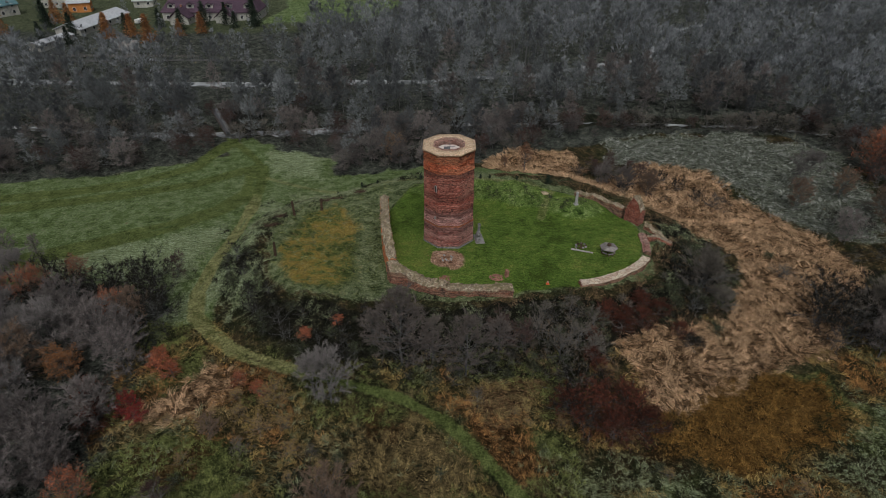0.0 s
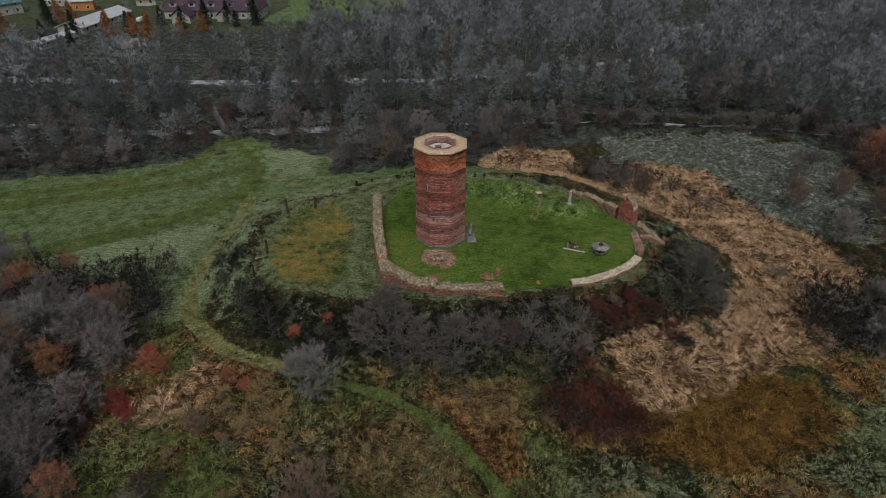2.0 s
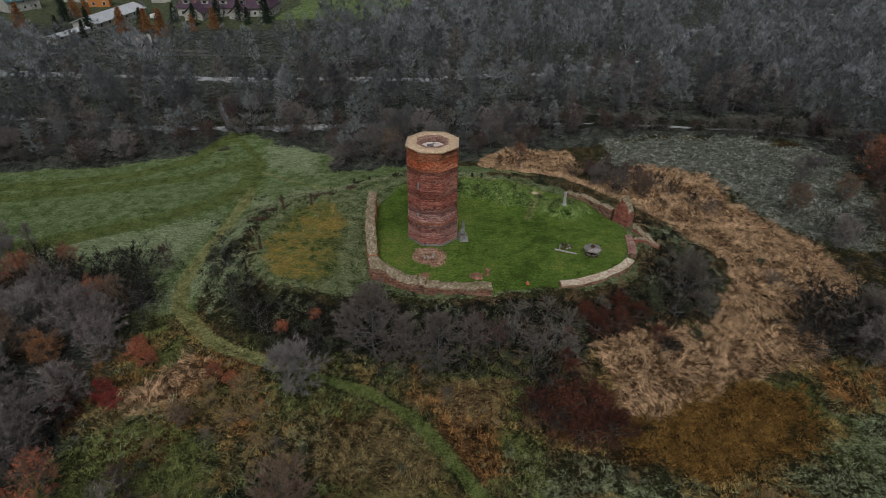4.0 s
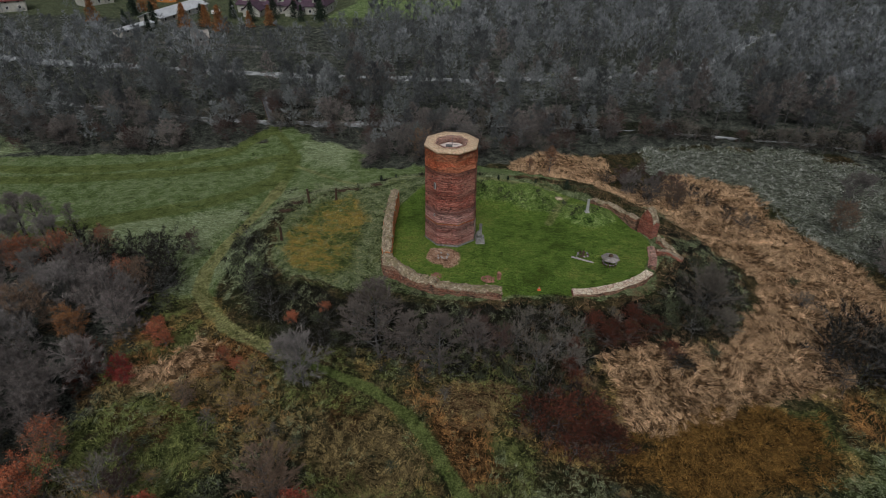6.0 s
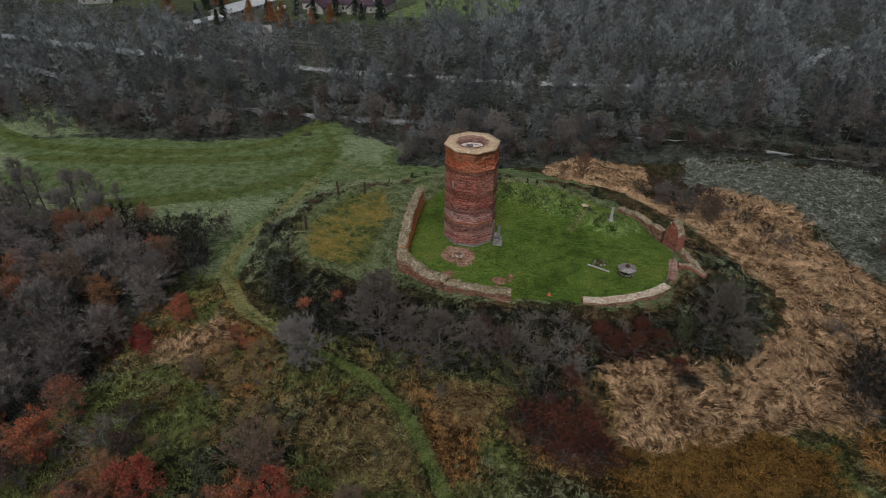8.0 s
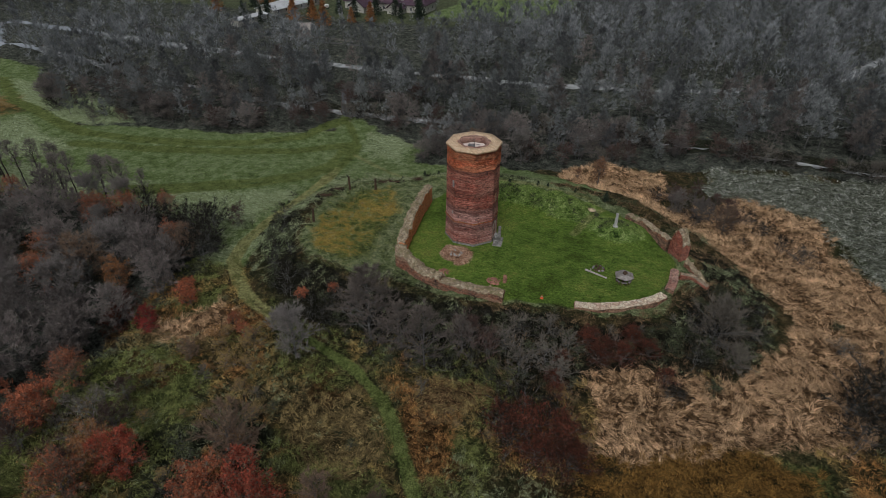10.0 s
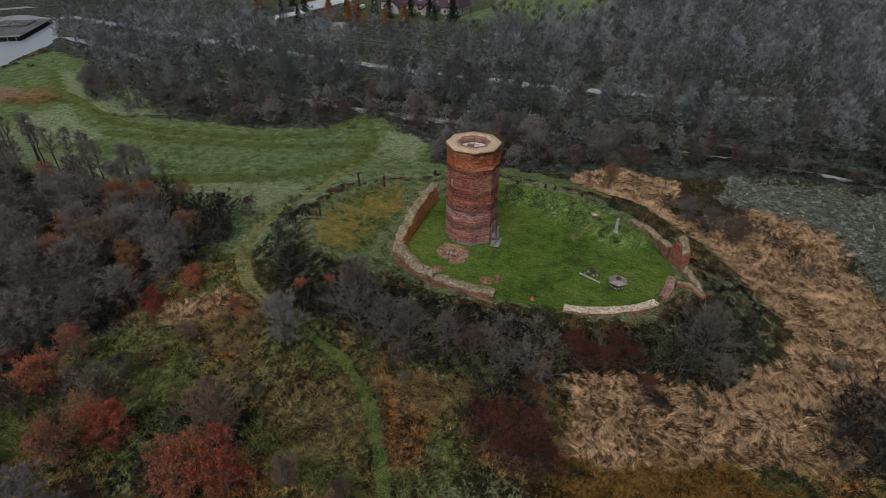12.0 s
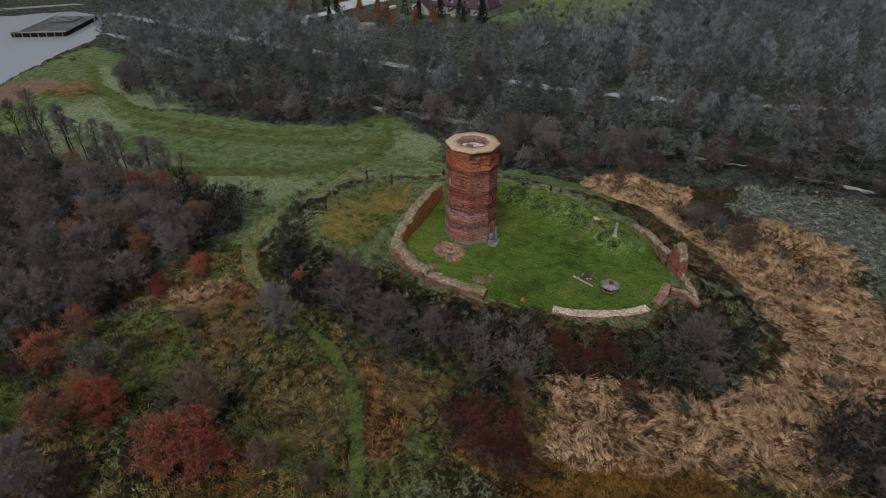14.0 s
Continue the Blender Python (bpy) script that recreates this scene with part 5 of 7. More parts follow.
PURPLE_TREE = [plant("bare_tree", "bare purplish-brown small tree", "tree", grow(160 + k, 5.5, 2.5, 0.12, 40, 6, 16, 0.5, 0.034, (0.3, 1.1), 4, 0.11), M_TWIG_PURPLE) for k in range(2)]
RUST_TREE = [plant("autumn_tree", "rounded small tree with rust-brown autumn leaves", "tree", grow(170 + k, 6.2, 2.7, 0.10, 46, 6, 15, 0.5, 0.036, (0.2, 1.1), 3, 0.12), M_TWIG_BROWN, (M_LEAF_RUST, M_LEAF_RUST, M_LEAF_ORANGE, M_LEAF_DEEP)[k], (0.105, 0.08, 0.09, 0.10)[k], (0.9, 0.35, 0.6, 0.9)[k], k) for k in range(4)]
RED_BUSH = plant("red_bush", "small rounded bush with crimson leaves", "bush", grow(180, 2.6, 1.7, 0.05, 30, 6, 9, 0.3, 0.024, (0.1, 1.1), 5, 0.06, 0.55), M_TWIG_PURPLE, M_LEAF_RED, 0.08, 1.0, 1)
ORANGE_BUSH = plant("orange_bush", "low bush with orange-red autumn leaves", "bush", grow(181, 2.4, 1.6, 0.05, 30, 5, 8, 0.3, 0.024, (0.1, 1.1), 5, 0.06, 0.55), M_TWIG_BROWN, M_LEAF_RUST, 0.09, 0.8, 2)
DARKRED_BUSH = plant("dark_red_bush", "dense shrub with dark red leaves and twigs", "bush", grow(182, 3.6, 2.6, 0.05, 46, 6, 9, 0.42, 0.03, (0.1, 1.1), 6, 0.08, 0.55), M_TWIG_DARK, M_LEAF_DARKRED, 0.09, 0.8, 3)
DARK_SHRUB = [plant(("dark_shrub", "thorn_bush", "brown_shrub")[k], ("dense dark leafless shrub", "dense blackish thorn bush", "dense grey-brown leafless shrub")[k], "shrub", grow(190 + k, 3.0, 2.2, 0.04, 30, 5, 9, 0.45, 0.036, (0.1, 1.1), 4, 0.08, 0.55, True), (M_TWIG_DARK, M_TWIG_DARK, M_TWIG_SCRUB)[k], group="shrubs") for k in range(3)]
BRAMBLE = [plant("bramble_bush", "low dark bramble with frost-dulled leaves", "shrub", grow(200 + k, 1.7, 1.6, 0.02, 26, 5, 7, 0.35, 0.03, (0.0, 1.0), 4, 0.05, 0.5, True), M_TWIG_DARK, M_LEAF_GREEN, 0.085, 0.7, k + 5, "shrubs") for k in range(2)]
YELLOW_BUSH = plant("faded_bush", "low tangled bush with faded yellow leaves", "bush", grow(210, 1.9, 1.7, 0.03, 30, 5, 8, 0.35, 0.028, (0.0, 1.0), 6, 0.05, 0.5), M_TWIG_BROWN, M_LEAF_YELLOW, 0.08, 0.5, 8)
SAPLING = plant("young_oak", "narrow young tree holding rust-brown leaves", "tree", grow(215, 4.6, 1.1, 0.12, 30, 5, 8, 0.35, 0.03), M_TWIG_BROWN, M_LEAF_DULL, 0.08, 0.7, 9)

# Trees and bushes that stand out singly.
for k, (x, y, s) in enumerate([(-14.4, 50.4, 1.05), (-16.8, 51.9, 0.8), (-0.8, 123.3, 1.1), (77, 112.0, 1.1), (-22.0, 17.0, 1.05)]):
    set_out(GREY_TREE[1], x, y, s, 70 * k)
for k, (x, y, s) in enumerate([(-50, 60, 1.15), (-43.2, 55.6, 1.0), (-56.4, 54.4, 1.2), (-48, 43.4, 1.15), (-44.5, 59.5, 1.0), (-46.5, 64.5, 0.95),
                              (-18.5, 16.5, 1.0), (66, 60, 1.2), (-11.7, 124.0, 0.95), (-20.7, 121.5, 0.8), (38, 109.5, 0.75), (42, 107, 0.8), (33.5, 110.5, 0.7), (-5, 120.5, 0.7), (-28, 45, 0.5)]):
    set_out(GREY_TREE[k % 3 if k % 3 != 1 else 0], x, y, s, 53 * k)
for k, (x, y, s) in enumerate([(39.4, 70.6, 1.35), (42.4, 68.6, 0.7), (63.5, 63.5, 1.7)]):
    set_out(ROUND_TREE, x, y, s, 40 * k)
for k, (x, y, s) in enumerate([(-109.3, 77.2, 1.2), (-111.3, 74.2, 1.2), (-124.6, 79.4, 1.3), (-94.3, 75.9, 1.1), (-89.4, 76.8, 1.1), (-70.6, 77.0, 1.0), (-72.3, 76.1, 1.1), (-77.2, 76.7, 1.0), (-119.2, 72, 1.3), (-106, 76, 1.2), (-103, 75, 1.1), (-82.6, 74.5, 1.1), (-86.7, 75, 1.0), (-67, 77.6, 0.8), (-75, 75.2, 1.1), (-98, 75, 1.1), (-115, 73.5, 1.2)]):
    set_out(THIN_TREE[k % 2], x, y, s, 77 * k)
for k, (x, y, s) in enumerate([(8.1, 59.2, 0.9), (11.0, 58.0, 0.8), (-18.5, 20.8, 0.8), (-16.0, 18.6, 0.8), (6.1, 32.9, 0.72), (-36.8, 26.0, 1.0), (-27.5, 25.0, 1.0), (37.4, 119.0, 0.8), (41, 117, 0.7), (34, 117.5, 0.6), (-44.5, 77.0, 0.8), (-28.5, 32.0, 0.9), (-12.7, 125.5, 0.6), (94, 112, 1.4), (-31, 36.5, 0.7)]):
    set_out(PURPLE_TREE[k % 2], x, y, s, 61 * k)
for k, (i, x, y, s) in enumerate([(0, -9.9, 26.4, 1.08), (3, -6.2, 29.0, 1.15), (1, -25.4, 22.8, 1.1), (3, -22.8, 28.0, 0.92), (2, -26.6, 27.6, 0.95), (2, -51.2, 54.4, 0.85), (1, -63.8, 70.3, 1.1), (1, -39.6, 36.0, 0.9), (1, 94.3, 115.4, 1.7), (1, 101, 112, 1.6), (1, -60, 75.5, 0.8), (1, -70, 68, 1.0), (1, 98, 120, 1.6), (0, -38.4, 29.4, 1.0), (1, -33, 18, 1.0)]):
    set_out(RUST_TREE[i], x, y, s, 47 * k)
for k, (x, y, s) in enumerate([(-39.9, 49.2, 1.0), (-38.6, 47.9, 0.7)]):
    set_out(RED_BUSH, x, y, s, 90 * k)
for k, (x, y, s) in enumerate([(-38.5, 56.1, 1.0), (-36.8, 55.2, 0.9), (-39.8, 57.8, 0.9), (-27.5, 53.5, 0.7), (-24, 51.5, 0.8), (-47, 31, 1.0), (-19.6, 60.8, 0.7), (-15.4, 62.8, 0.6)]):
    set_out(ORANGE_BUSH, x, y, s, 64 * k)
for k, (x, y, s) in enumerate([(18.6, 48.4, 1.35), (22.6, 48.4, 1.3), (15.8, 48.9, 1.0), (24.6, 46.4, 1.0), (20.8, 45.8, 1.0), (28.0, 62.5, 0.75), (25.0, 61.5, 0.7), (31.0, 64.5, 0.7), (28.5, 65.5, 0.6), (23.0, 64.0, 0.55), (-43.5, 47.0, 0.9), (-45.5, 50.5, 0.9), (33.8, 62.2, 0.55)]):
    set_out(DARKRED_BUSH, x, y, s, 39 * k)
for k, (x, y, s) in enumerate([(-22.2, 50.7, 1.2), (-22.4, 45.7, 1.0), (-19.5, 46.5, 0.9), (-25.5, 48.5, 0.8), (-18.0, 43.0, 0.9), (-14, 40, 0.8), (-30.5, 41.5, 0.7), (21.5, 55.5, 0.8), (23.5, 52.5, 0.8), (26, 50, 0.7)]):
    set_out(YELLOW_BUSH, x, y, s, 57 * k)
for k, (x, y, s) in enumerate([(15.6, 57.0, 1.5), (12.8, 59.5, 1.2), (18.5, 59.0, 1.2), (14.0, 62.5, 1.0), (18.0, 63.5, 0.9), (21.0, 61.8, 0.9), (20.5, 57.5, 1.0)]):
    set_out(DARK_SHRUB[2], x, y, s, 43 * k, 1.15)
set_out(DARK_SHRUB[0], 34.3, 60.1, 0.65)
set_out(DARK_SHRUB[1], 36.0, 60.6, 0.5)
for k, (p, x, y, s) in enumerate([(GREY_TREE[2], -11.5, 33.3, 1.18), (GREY_TREE[2], -0.3, 32.4, 0.66), (DARK_SHRUB[2], -30.2, 31.5, 1.9), (GREY_TREE[0], -47, 35, 1.3), (GREY_TREE[0], -44.5, 41, 1.0), (DARK_SHRUB[1], 57.5, 67.0, 2.0), (DARK_SHRUB[0], 59.5, 64.0, 1.9), (DARK_SHRUB[1], 62, 64.5, 2.0), (DARK_SHRUB[0], 56.0, 61.0, 1.5), (DARK_SHRUB[0], 35.8, 60.6, 0.6), (DARK_SHRUB[1], 35.2, 61.4, 0.5), (DARK_SHRUB[0], 60.5, 72.5, 1.6),
                                  (DARK_SHRUB[1], 55.5, 66.0, 1.3), (DARK_SHRUB[0], 62.5, 69, 1.5), (DARK_SHRUB[1], -15, 27, 1.1), (DARK_SHRUB[1], 15.6, 49.6, 1.3), (DARK_SHRUB[0], 17.0, 52.0, 1.3), (DARK_SHRUB[1], 20.5, 51.5, 1.2), (DARK_SHRUB[0], 24.0, 47.5, 1.0), (DARK_SHRUB[1], 17.5, 46.8, 0.9), (DARK_SHRUB[0], 21.5, 46.6, 0.9), (DARK_SHRUB[0], -12.5, 24.5, 1.0), (BRAMBLE[0], -16, 31, 1.3), (BRAMBLE[1], -13, 29, 1.2), (BRAMBLE[0], -19, 33, 1.2)]):
    set_out(p, x, y, s, 83 * k)
set_out(SAPLING, 17.6, 117.0, 1.4)
set_out(SAPLING, 13.2, 117.5, 0.7, 80)

FLANK_TREE = plant("bare_tree", "bare conical grey-brown tree on the mound's flank", "tree", grow(220, 9.5, 3.2, 0.08, 50, 7, 22, 0.55, 0.042, (0.25, 0.95), 1, 0.17, 0.6), M_TWIG_FLANK)
for k, (x, y, s) in enumerate([(-5.8, 56.4, 1.32), (2.9, 55.0, 1.0), (-1.6, 56.6, 0.8), (7.4, 57.6, 0.66), (-10.0, 60.0, 0.6)]):
    set_out(FLANK_TREE, x, y, s, 64 * k, 1.1)

# Shrubs on the mound's flanks and along the dark wood's edge.
g = np.random.default_rng(40)
placed = []
while len(placed) < 165:
    x, y = g.uniform(-44, 50), g.uniform(48, 92)
    d = float(poly_distance(PLATEAU, np.array([x]), np.array([y]))[0])
    if not 2.0 < d < 13.5 or line_distance(TRACK, np.array([x]), np.array([y]))[0] < 2.6:
        continue
    if any(float(poly_distance(p, np.array([x]), np.array([y]))[0]) < 0.8 for p in REEDS) or any((x - a) ** 2 + (y - b) ** 2 < 2.2 for a, b in placed):
        continue
    if (x > 36 and (y > 82 or d > 11)) or (x < -24 and (y > 80 or d > 6.5)):
        continue
    placed.append((x, y))
    low = 0.55 if d < 4 else 0.85
    if x < -14:
        pick = [DARK_SHRUB[0], BRAMBLE[0], BRAMBLE[1], DARK_SHRUB[1]][len(placed) % 4]
    elif x < 20:
        pick = [DARK_SHRUB[1], BRAMBLE[0], BRAMBLE[1], DARK_SHRUB[0], BRAMBLE[0]][len(placed) % 5]
        low *= 0.8
    elif x < 34:
        pick = [DARKRED_BUSH, DARK_SHRUB[2], BRAMBLE[0]][len(placed) % 3]
        low *= 0.75
    else:
        pick = [BRAMBLE[0], BRAMBLE[1], DARK_SHRUB[0]][len(placed) % 3]
    set_out(pick, x, y, low * g.uniform(0.65, 1.2), g.uniform(0, 360))
for k, (x, y) in enumerate([(-47.6, 74.6), (-50.5, 75.4), (-53.5, 74.6), (-56.5, 72.5), (-58.5, 70.0), (-52.0, 71.5), (-55.0, 69.0), (-61.5, 73.5), (-64.5, 75), (-49, 71), (-46, 71.5), (-44.5, 68), (-42.5, 65), (-61, 67), (-57, 65.5)]):
    set_out(DARK_SHRUB[k % 2], x, y, g.uniform(1.35, 1.75), 31 * k)
# The wood west of the track.
WEST_WOOD = [(-46, 70), (-64, 76), (-80, 72), (-118, 70), (-118, 20), (-42, 20), (-43, 38), (-41.5, 46), (-45, 53)]
west = []
for _ in range(4000):
    x, y = g.uniform(-118, -41), g.uniform(20, 82)
    if poly_distance(WEST_WOOD, np.array([x]), np.array([y]))[0] < -0.5 and all((x - a) ** 2 + (y - b) ** 2 > 25 for a, b in west) and all((x - a) ** 2 + (y - b) ** 2 > 22 for a, b in ((-51.2, 54.4), (-63.8, 70.3), (-60, 75.5), (-48.5, 51.5), (-60.5, 67.5))) and y > -0.85 * x - 20 - 38:
        west.append((x, y))
for k, (x, y) in enumerate(west[:95]):
    pick = [GREY_TREE[0], GREY_TREE[0], GREY_TREE[1], DARK_SHRUB[0], GREY_TREE[0], GREY_TREE[1], GREY_TREE[0], DARK_SHRUB[1], GREY_TREE[1], RUST_TREE[1]][k % 10]
    set_out(pick, x, y, g.uniform(0.75, 1.15) * (1.3 if "shrub" in pick.name or "thorn" in pick.name else 1.12), g.uniform(0, 360))
# Scattered low bushes in the marsh.
for k in range(46):
    x, y = g.uniform(-38, 60), g.uniform(24, 60)
    xy = np.array([x]), np.array([y])
    if poly_distance(PLATEAU, *xy)[0] < 13 or line_distance(TRACK, *xy)[0] < 3 or poly_distance(BROWN, *xy)[0] < 1 or (x > 24 and y > 44):
        continue
    set_out([YELLOW_BUSH, BRAMBLE[0], DARK_SHRUB[2], YELLOW_BUSH][k % 4], x, y, g.uniform(0.4, 0.75), g.uniform(0, 360))
for k in range(26):
    x, y = g.uniform(36, 100), g.uniform(60, 128)
    if poly_distance(PLATEAU, np.array([x]), np.array([y]))[0] > 9:
        set_out([DARK_SHRUB[2], DARK_SHRUB[0], BRAMBLE[1]][k % 3], x, y, g.uniform(0.35, 0.65), g.uniform(0, 360), 1.5)

for k, (x, y) in enumerate([(74, 90), (70, 76), (86, 98), (67, 72), (62, 60), (77, 84), (72, 103), (80, 93), (64, 68), (72, 83), (84, 108), (90, 104), (69, 68), (75, 96)]):
    set_out([GREY_TREE[0], DARK_SHRUB[0], GREY_TREE[2], DARK_SHRUB[1]][k % 4], x, y, g.uniform(0.7, 1.1), 71 * k)
for k, (x, y) in enumerate([(33.5, 118), (40, 118), (36, 113), (40, 112.5), (44, 111), (47, 113), (50, 110), (38, 116), (43, 115.5), (30, 117), (52, 105), (55, 102)]):
    set_out([PURPLE_TREE[0], DARK_SHRUB[0], DARK_SHRUB[1], DARK_SHRUB[2]][k % 4], x, y, g.uniform(0.6, 0.95) * (0.75 if k % 4 == 0 else 1.0), 71 * k, 1.3)


# ---------------------------------------------------------------- the wet woodland behind
FRONT = FOREST_FRONT
VIEW = [(-330, 150), (-345, 190), (-240, 330), (-60, 400), (90, 450), (245, 345), (175, 210), (112, 95), (80, 100), (0, 110), (-60, 105), (-150, 100), (-205, 140)]
spots = []
for gxk in np.arange(-345, 250, 6.0):
    for gyk in np.arange(106, 450, 6.0):
        spots.append((gxk + g.uniform(-2.6, 2.6), gyk + g.uniform(-2.6, 2.6)))
spots = np.array(spots)
sx, sy = spots.T
keep = (poly_distance(FRONT, sx, sy) < -1.5) & (poly_distance(VIEW, sx, sy) < 6) & (line_distance(RIVER, sx, sy) > 3.0) & (line_distance(RIVER_FAR, sx, sy) > 3.4) & (poly_distance(LAKE, sx, sy) > 2)
keep &= (poly_distance(FIELD_FAR, sx, sy) > 2) & (line_distance([(-55, 138), (-68, 160), (-95, 206)], sx, sy) > 3.0) & (line_distance([(-330, 208), (-160, 210), (-60, 209), (0, 230)], sx, sy) > 2.5)
in_village = poly_distance(VILLAGE, sx, sy) < 0
keep &= ~in_village | (g.uniform(0, 1, len(sx)) < np.where(sy < 226, 0.5, np.where(sy < 290, 0.2, 0.05)))
keep &= ~((sx < -262) & (sy < 205)) & (fractal(sx, sy, 14, 2, 51) > -0.75)
keep &= g.uniform(0, 1, len(sx)) < np.where(np.hypot(sx, sy) > 250, 0.7, 1.0)
before = np.interp(sx, [p[0] for p in RIVER_FAR], [p[1] for p in RIVER_FAR]) - sy
keep &= ~((before > 0) & (before < 24) & (sx < 110) & (g.uniform(0, 1, len(sx)) < np.where(fractal(sx, sy * 0, 17, 2, 83) > 0.1, 0.75, 0.12)))
spots = spots[keep]
order = np.argsort(np.hypot(spots[:, 0] + 5, spots[:, 1] - 60))
spots = spots[order]
for k, (x, y) in enumerate(spots[:290]):
    edge = -float(poly_distance(FRONT, np.array([x]), np.array([y]))[0])
    river_y = float(np.interp(x, [p[0] for p in RIVER], [p[1] for p in RIVER]))
    size = g.uniform(0.72, 1.08) * (0.62 + 0.38 * min(1.0, edge / 14)) * (0.78 if y < river_y and x < 60 else 1.0) * (0.75 if 0 < float(np.interp(x, [p[0] for p in RIVER_FAR], [p[1] for p in RIVER_FAR])) - y < 26 else 1.0)
    set_out(ALDER[k * 7 % 5], x, y, size, g.uniform(0, 360), 1.2)
far = [grow(300 + k, 13.0, 3.2, 0.22, 16, 5, 7, 1.35, 0.12, (0.3, 1.0), trunk_r=0.14, oval=0.5, plain=True, loose=0.33, lift=0.5) for k in range(6)]
far_wood, far_twig, far_tone = [], [], []
for k, (x, y) in enumerate(spots[290:]):
    wood, twigs, _ = far[k % 6]
    a, size, z = g.uniform(0, 6.28), g.uniform(0.75, 1.15) * ((0.62 if y < 226 else 0.45) if -250 < x < -55 and y > 196 else 1.0), at_ground(x, y)
    turn = np.array([[math.cos(a), -math.sin(a), 0], [math.sin(a), math.cos(a), 0], [0, 0, 1]]) * size
    far_tone.append(np.full(len(twigs[0]), g.uniform(0, 1)))
    for shape, out in ((wood, far_wood), (twigs, far_twig)):
        out.append((shape[0] @ turn.T + (x, y, z), shape[1]))
woods = tagged(new("far_woods"), "dense bare grey alder woods along the river", "woods", kind="stuff")
tagged(part_mesh("trunks", mesh_from("trunks", *joined(far_wood), M_BARK), woods), kind="stuff")
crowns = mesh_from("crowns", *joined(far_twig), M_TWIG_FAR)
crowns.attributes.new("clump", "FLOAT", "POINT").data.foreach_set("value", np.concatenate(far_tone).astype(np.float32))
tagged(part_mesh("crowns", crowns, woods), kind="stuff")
# Undergrowth at the edge and below the trees.
under = []
for _ in range(1500):
    x, y = g.uniform(-150, 125), g.uniform(104, 165)
    e = -float(poly_distance(FRONT, np.array([x]), np.array([y]))[0])
    if 0.3 < e < 18 and line_distance(RIVER, np.array([x]), np.array([y]))[0] > 3.8 and g.uniform() < (1.0 if e < 5 else 0.35):
        under.append((x, y))
for k, (x, y) in enumerate(under[:190]):
    set_out([DARK_SHRUB[2], GREY_TREE[0], DARK_SHRUB[1], DARK_SHRUB[2], PURPLE_TREE[1]][k % 5], x, y, g.uniform(0.6, 1.1), g.uniform(0, 360), 1.2)


# Thickets along the near bank, with a few gaps where the water glints.
for k, x in enumerate(np.arange(-150, 130, 1.9)):
    y = float(np.interp(x, [p[0] for p in RIVER], [p[1] for p in RIVER])) - g.uniform(3.4, 5.6)
    if not -68 < x < -56 and fractal(np.array([x]), np.array([0.0]), 11, 2, 77)[0] > (-0.6 if x > 40 else -0.4):
        set_out([DARK_SHRUB[2], DARK_SHRUB[1], DARK_SHRUB[2], DARK_SHRUB[2]][k % 4], x, y, g.uniform(0.9, 1.5), 50 * k, 1.2)
for k, (x, y) in enumerate([(-53, 139), (-50.5, 141), (-49, 138), (-52, 142), (-62, 139), (-60.5, 137), (-64, 140), (-53.5, 146.5), (-56, 150), (-60, 156), (-71, 148), (-68, 145.5), (-47, 143)]):
    set_out([DARK_SHRUB[0], DARK_SHRUB[2], ALDER[0], DARK_SHRUB[1]][k % 4], x, y, g.uniform(0.7, 1.1), 50 * k)


# ---------------------------------------------------------------- reeds, sedge and grass
def in_polys(polys, n, g, grow_=0.0):
    out = []
    for p in polys:
        a = np.array(p)
        lo, hi = a.min(0), a.max(0)
        area = 0.5 * abs(sum(p[i][0] * p[(i + 1) % len(p)][1] - p[(i + 1) % len(p)][0] * p[i][1] for i in range(len(p))))
        k = int(n * area)
        q = np.empty((0, 2))
        while len(q) < k:
            c = g.uniform(lo - grow_, hi + grow_, (3 * k, 2))
            q = np.concatenate([q, c[(np.hypot(c[:, 0] - 35.6, c[:, 1] - 60.8) > 1.5) & (poly_distance(p, c[:, 0], c[:, 1]) + 1.2 * fractal(c[:, 0], c[:, 1], 6, 3, 31) < grow_)]])
        out.append(q[:k])
    return np.concatenate(out)


def tussocks(name, label, category, xy, blades, length, width, lean, spread, foot, material, g, flow=8.0, seed=0):
    """Bundles of blades: each bundle leans its own way along a wandering flow and has its own tone."""
    n = len(xy)
    a0 = 2.2 * math.pi * fractal(xy[:, 0], xy[:, 1], flow, 2, seed + 61) + g.normal(0, 0.35, n)
    size = g.uniform(0.6, 1.4, n)
    tone = np.repeat(g.uniform(0, 1, n), blades)
    root = np.repeat(xy, blades, 0) + g.normal(0, foot, (n * blades, 2)) * np.repeat(size, blades)[:, None]
    a = np.repeat(a0, blades) + g.normal(0, spread, n * blades)
    el = np.clip(np.repeat(g.normal(lean, 0.15, n), blades) + g.normal(0, 0.16, n * blades), 0.06, 1.45)
    ln = length * np.repeat(size, blades) * g.uniform(0.6, 1.25, n * blades)
    p0 = np.c_[root, height(root[:, 0], root[:, 1]) - 0.05]
    p1 = p0 + np.stack([np.cos(a) * np.cos(el), np.sin(a) * np.cos(el), np.sin(el)], -1) * ln[:, None]
    me = mesh_from(name, *ribbons(p0, p1, width * g.uniform(0.6, 1.4, len(ln)), g), material)
    me.attributes.new("clump", "FLOAT", "POINT").data.foreach_set("value", np.repeat(tone, 3).astype(np.float32))
    return tagged(new(name, me), label, category, kind="stuff")


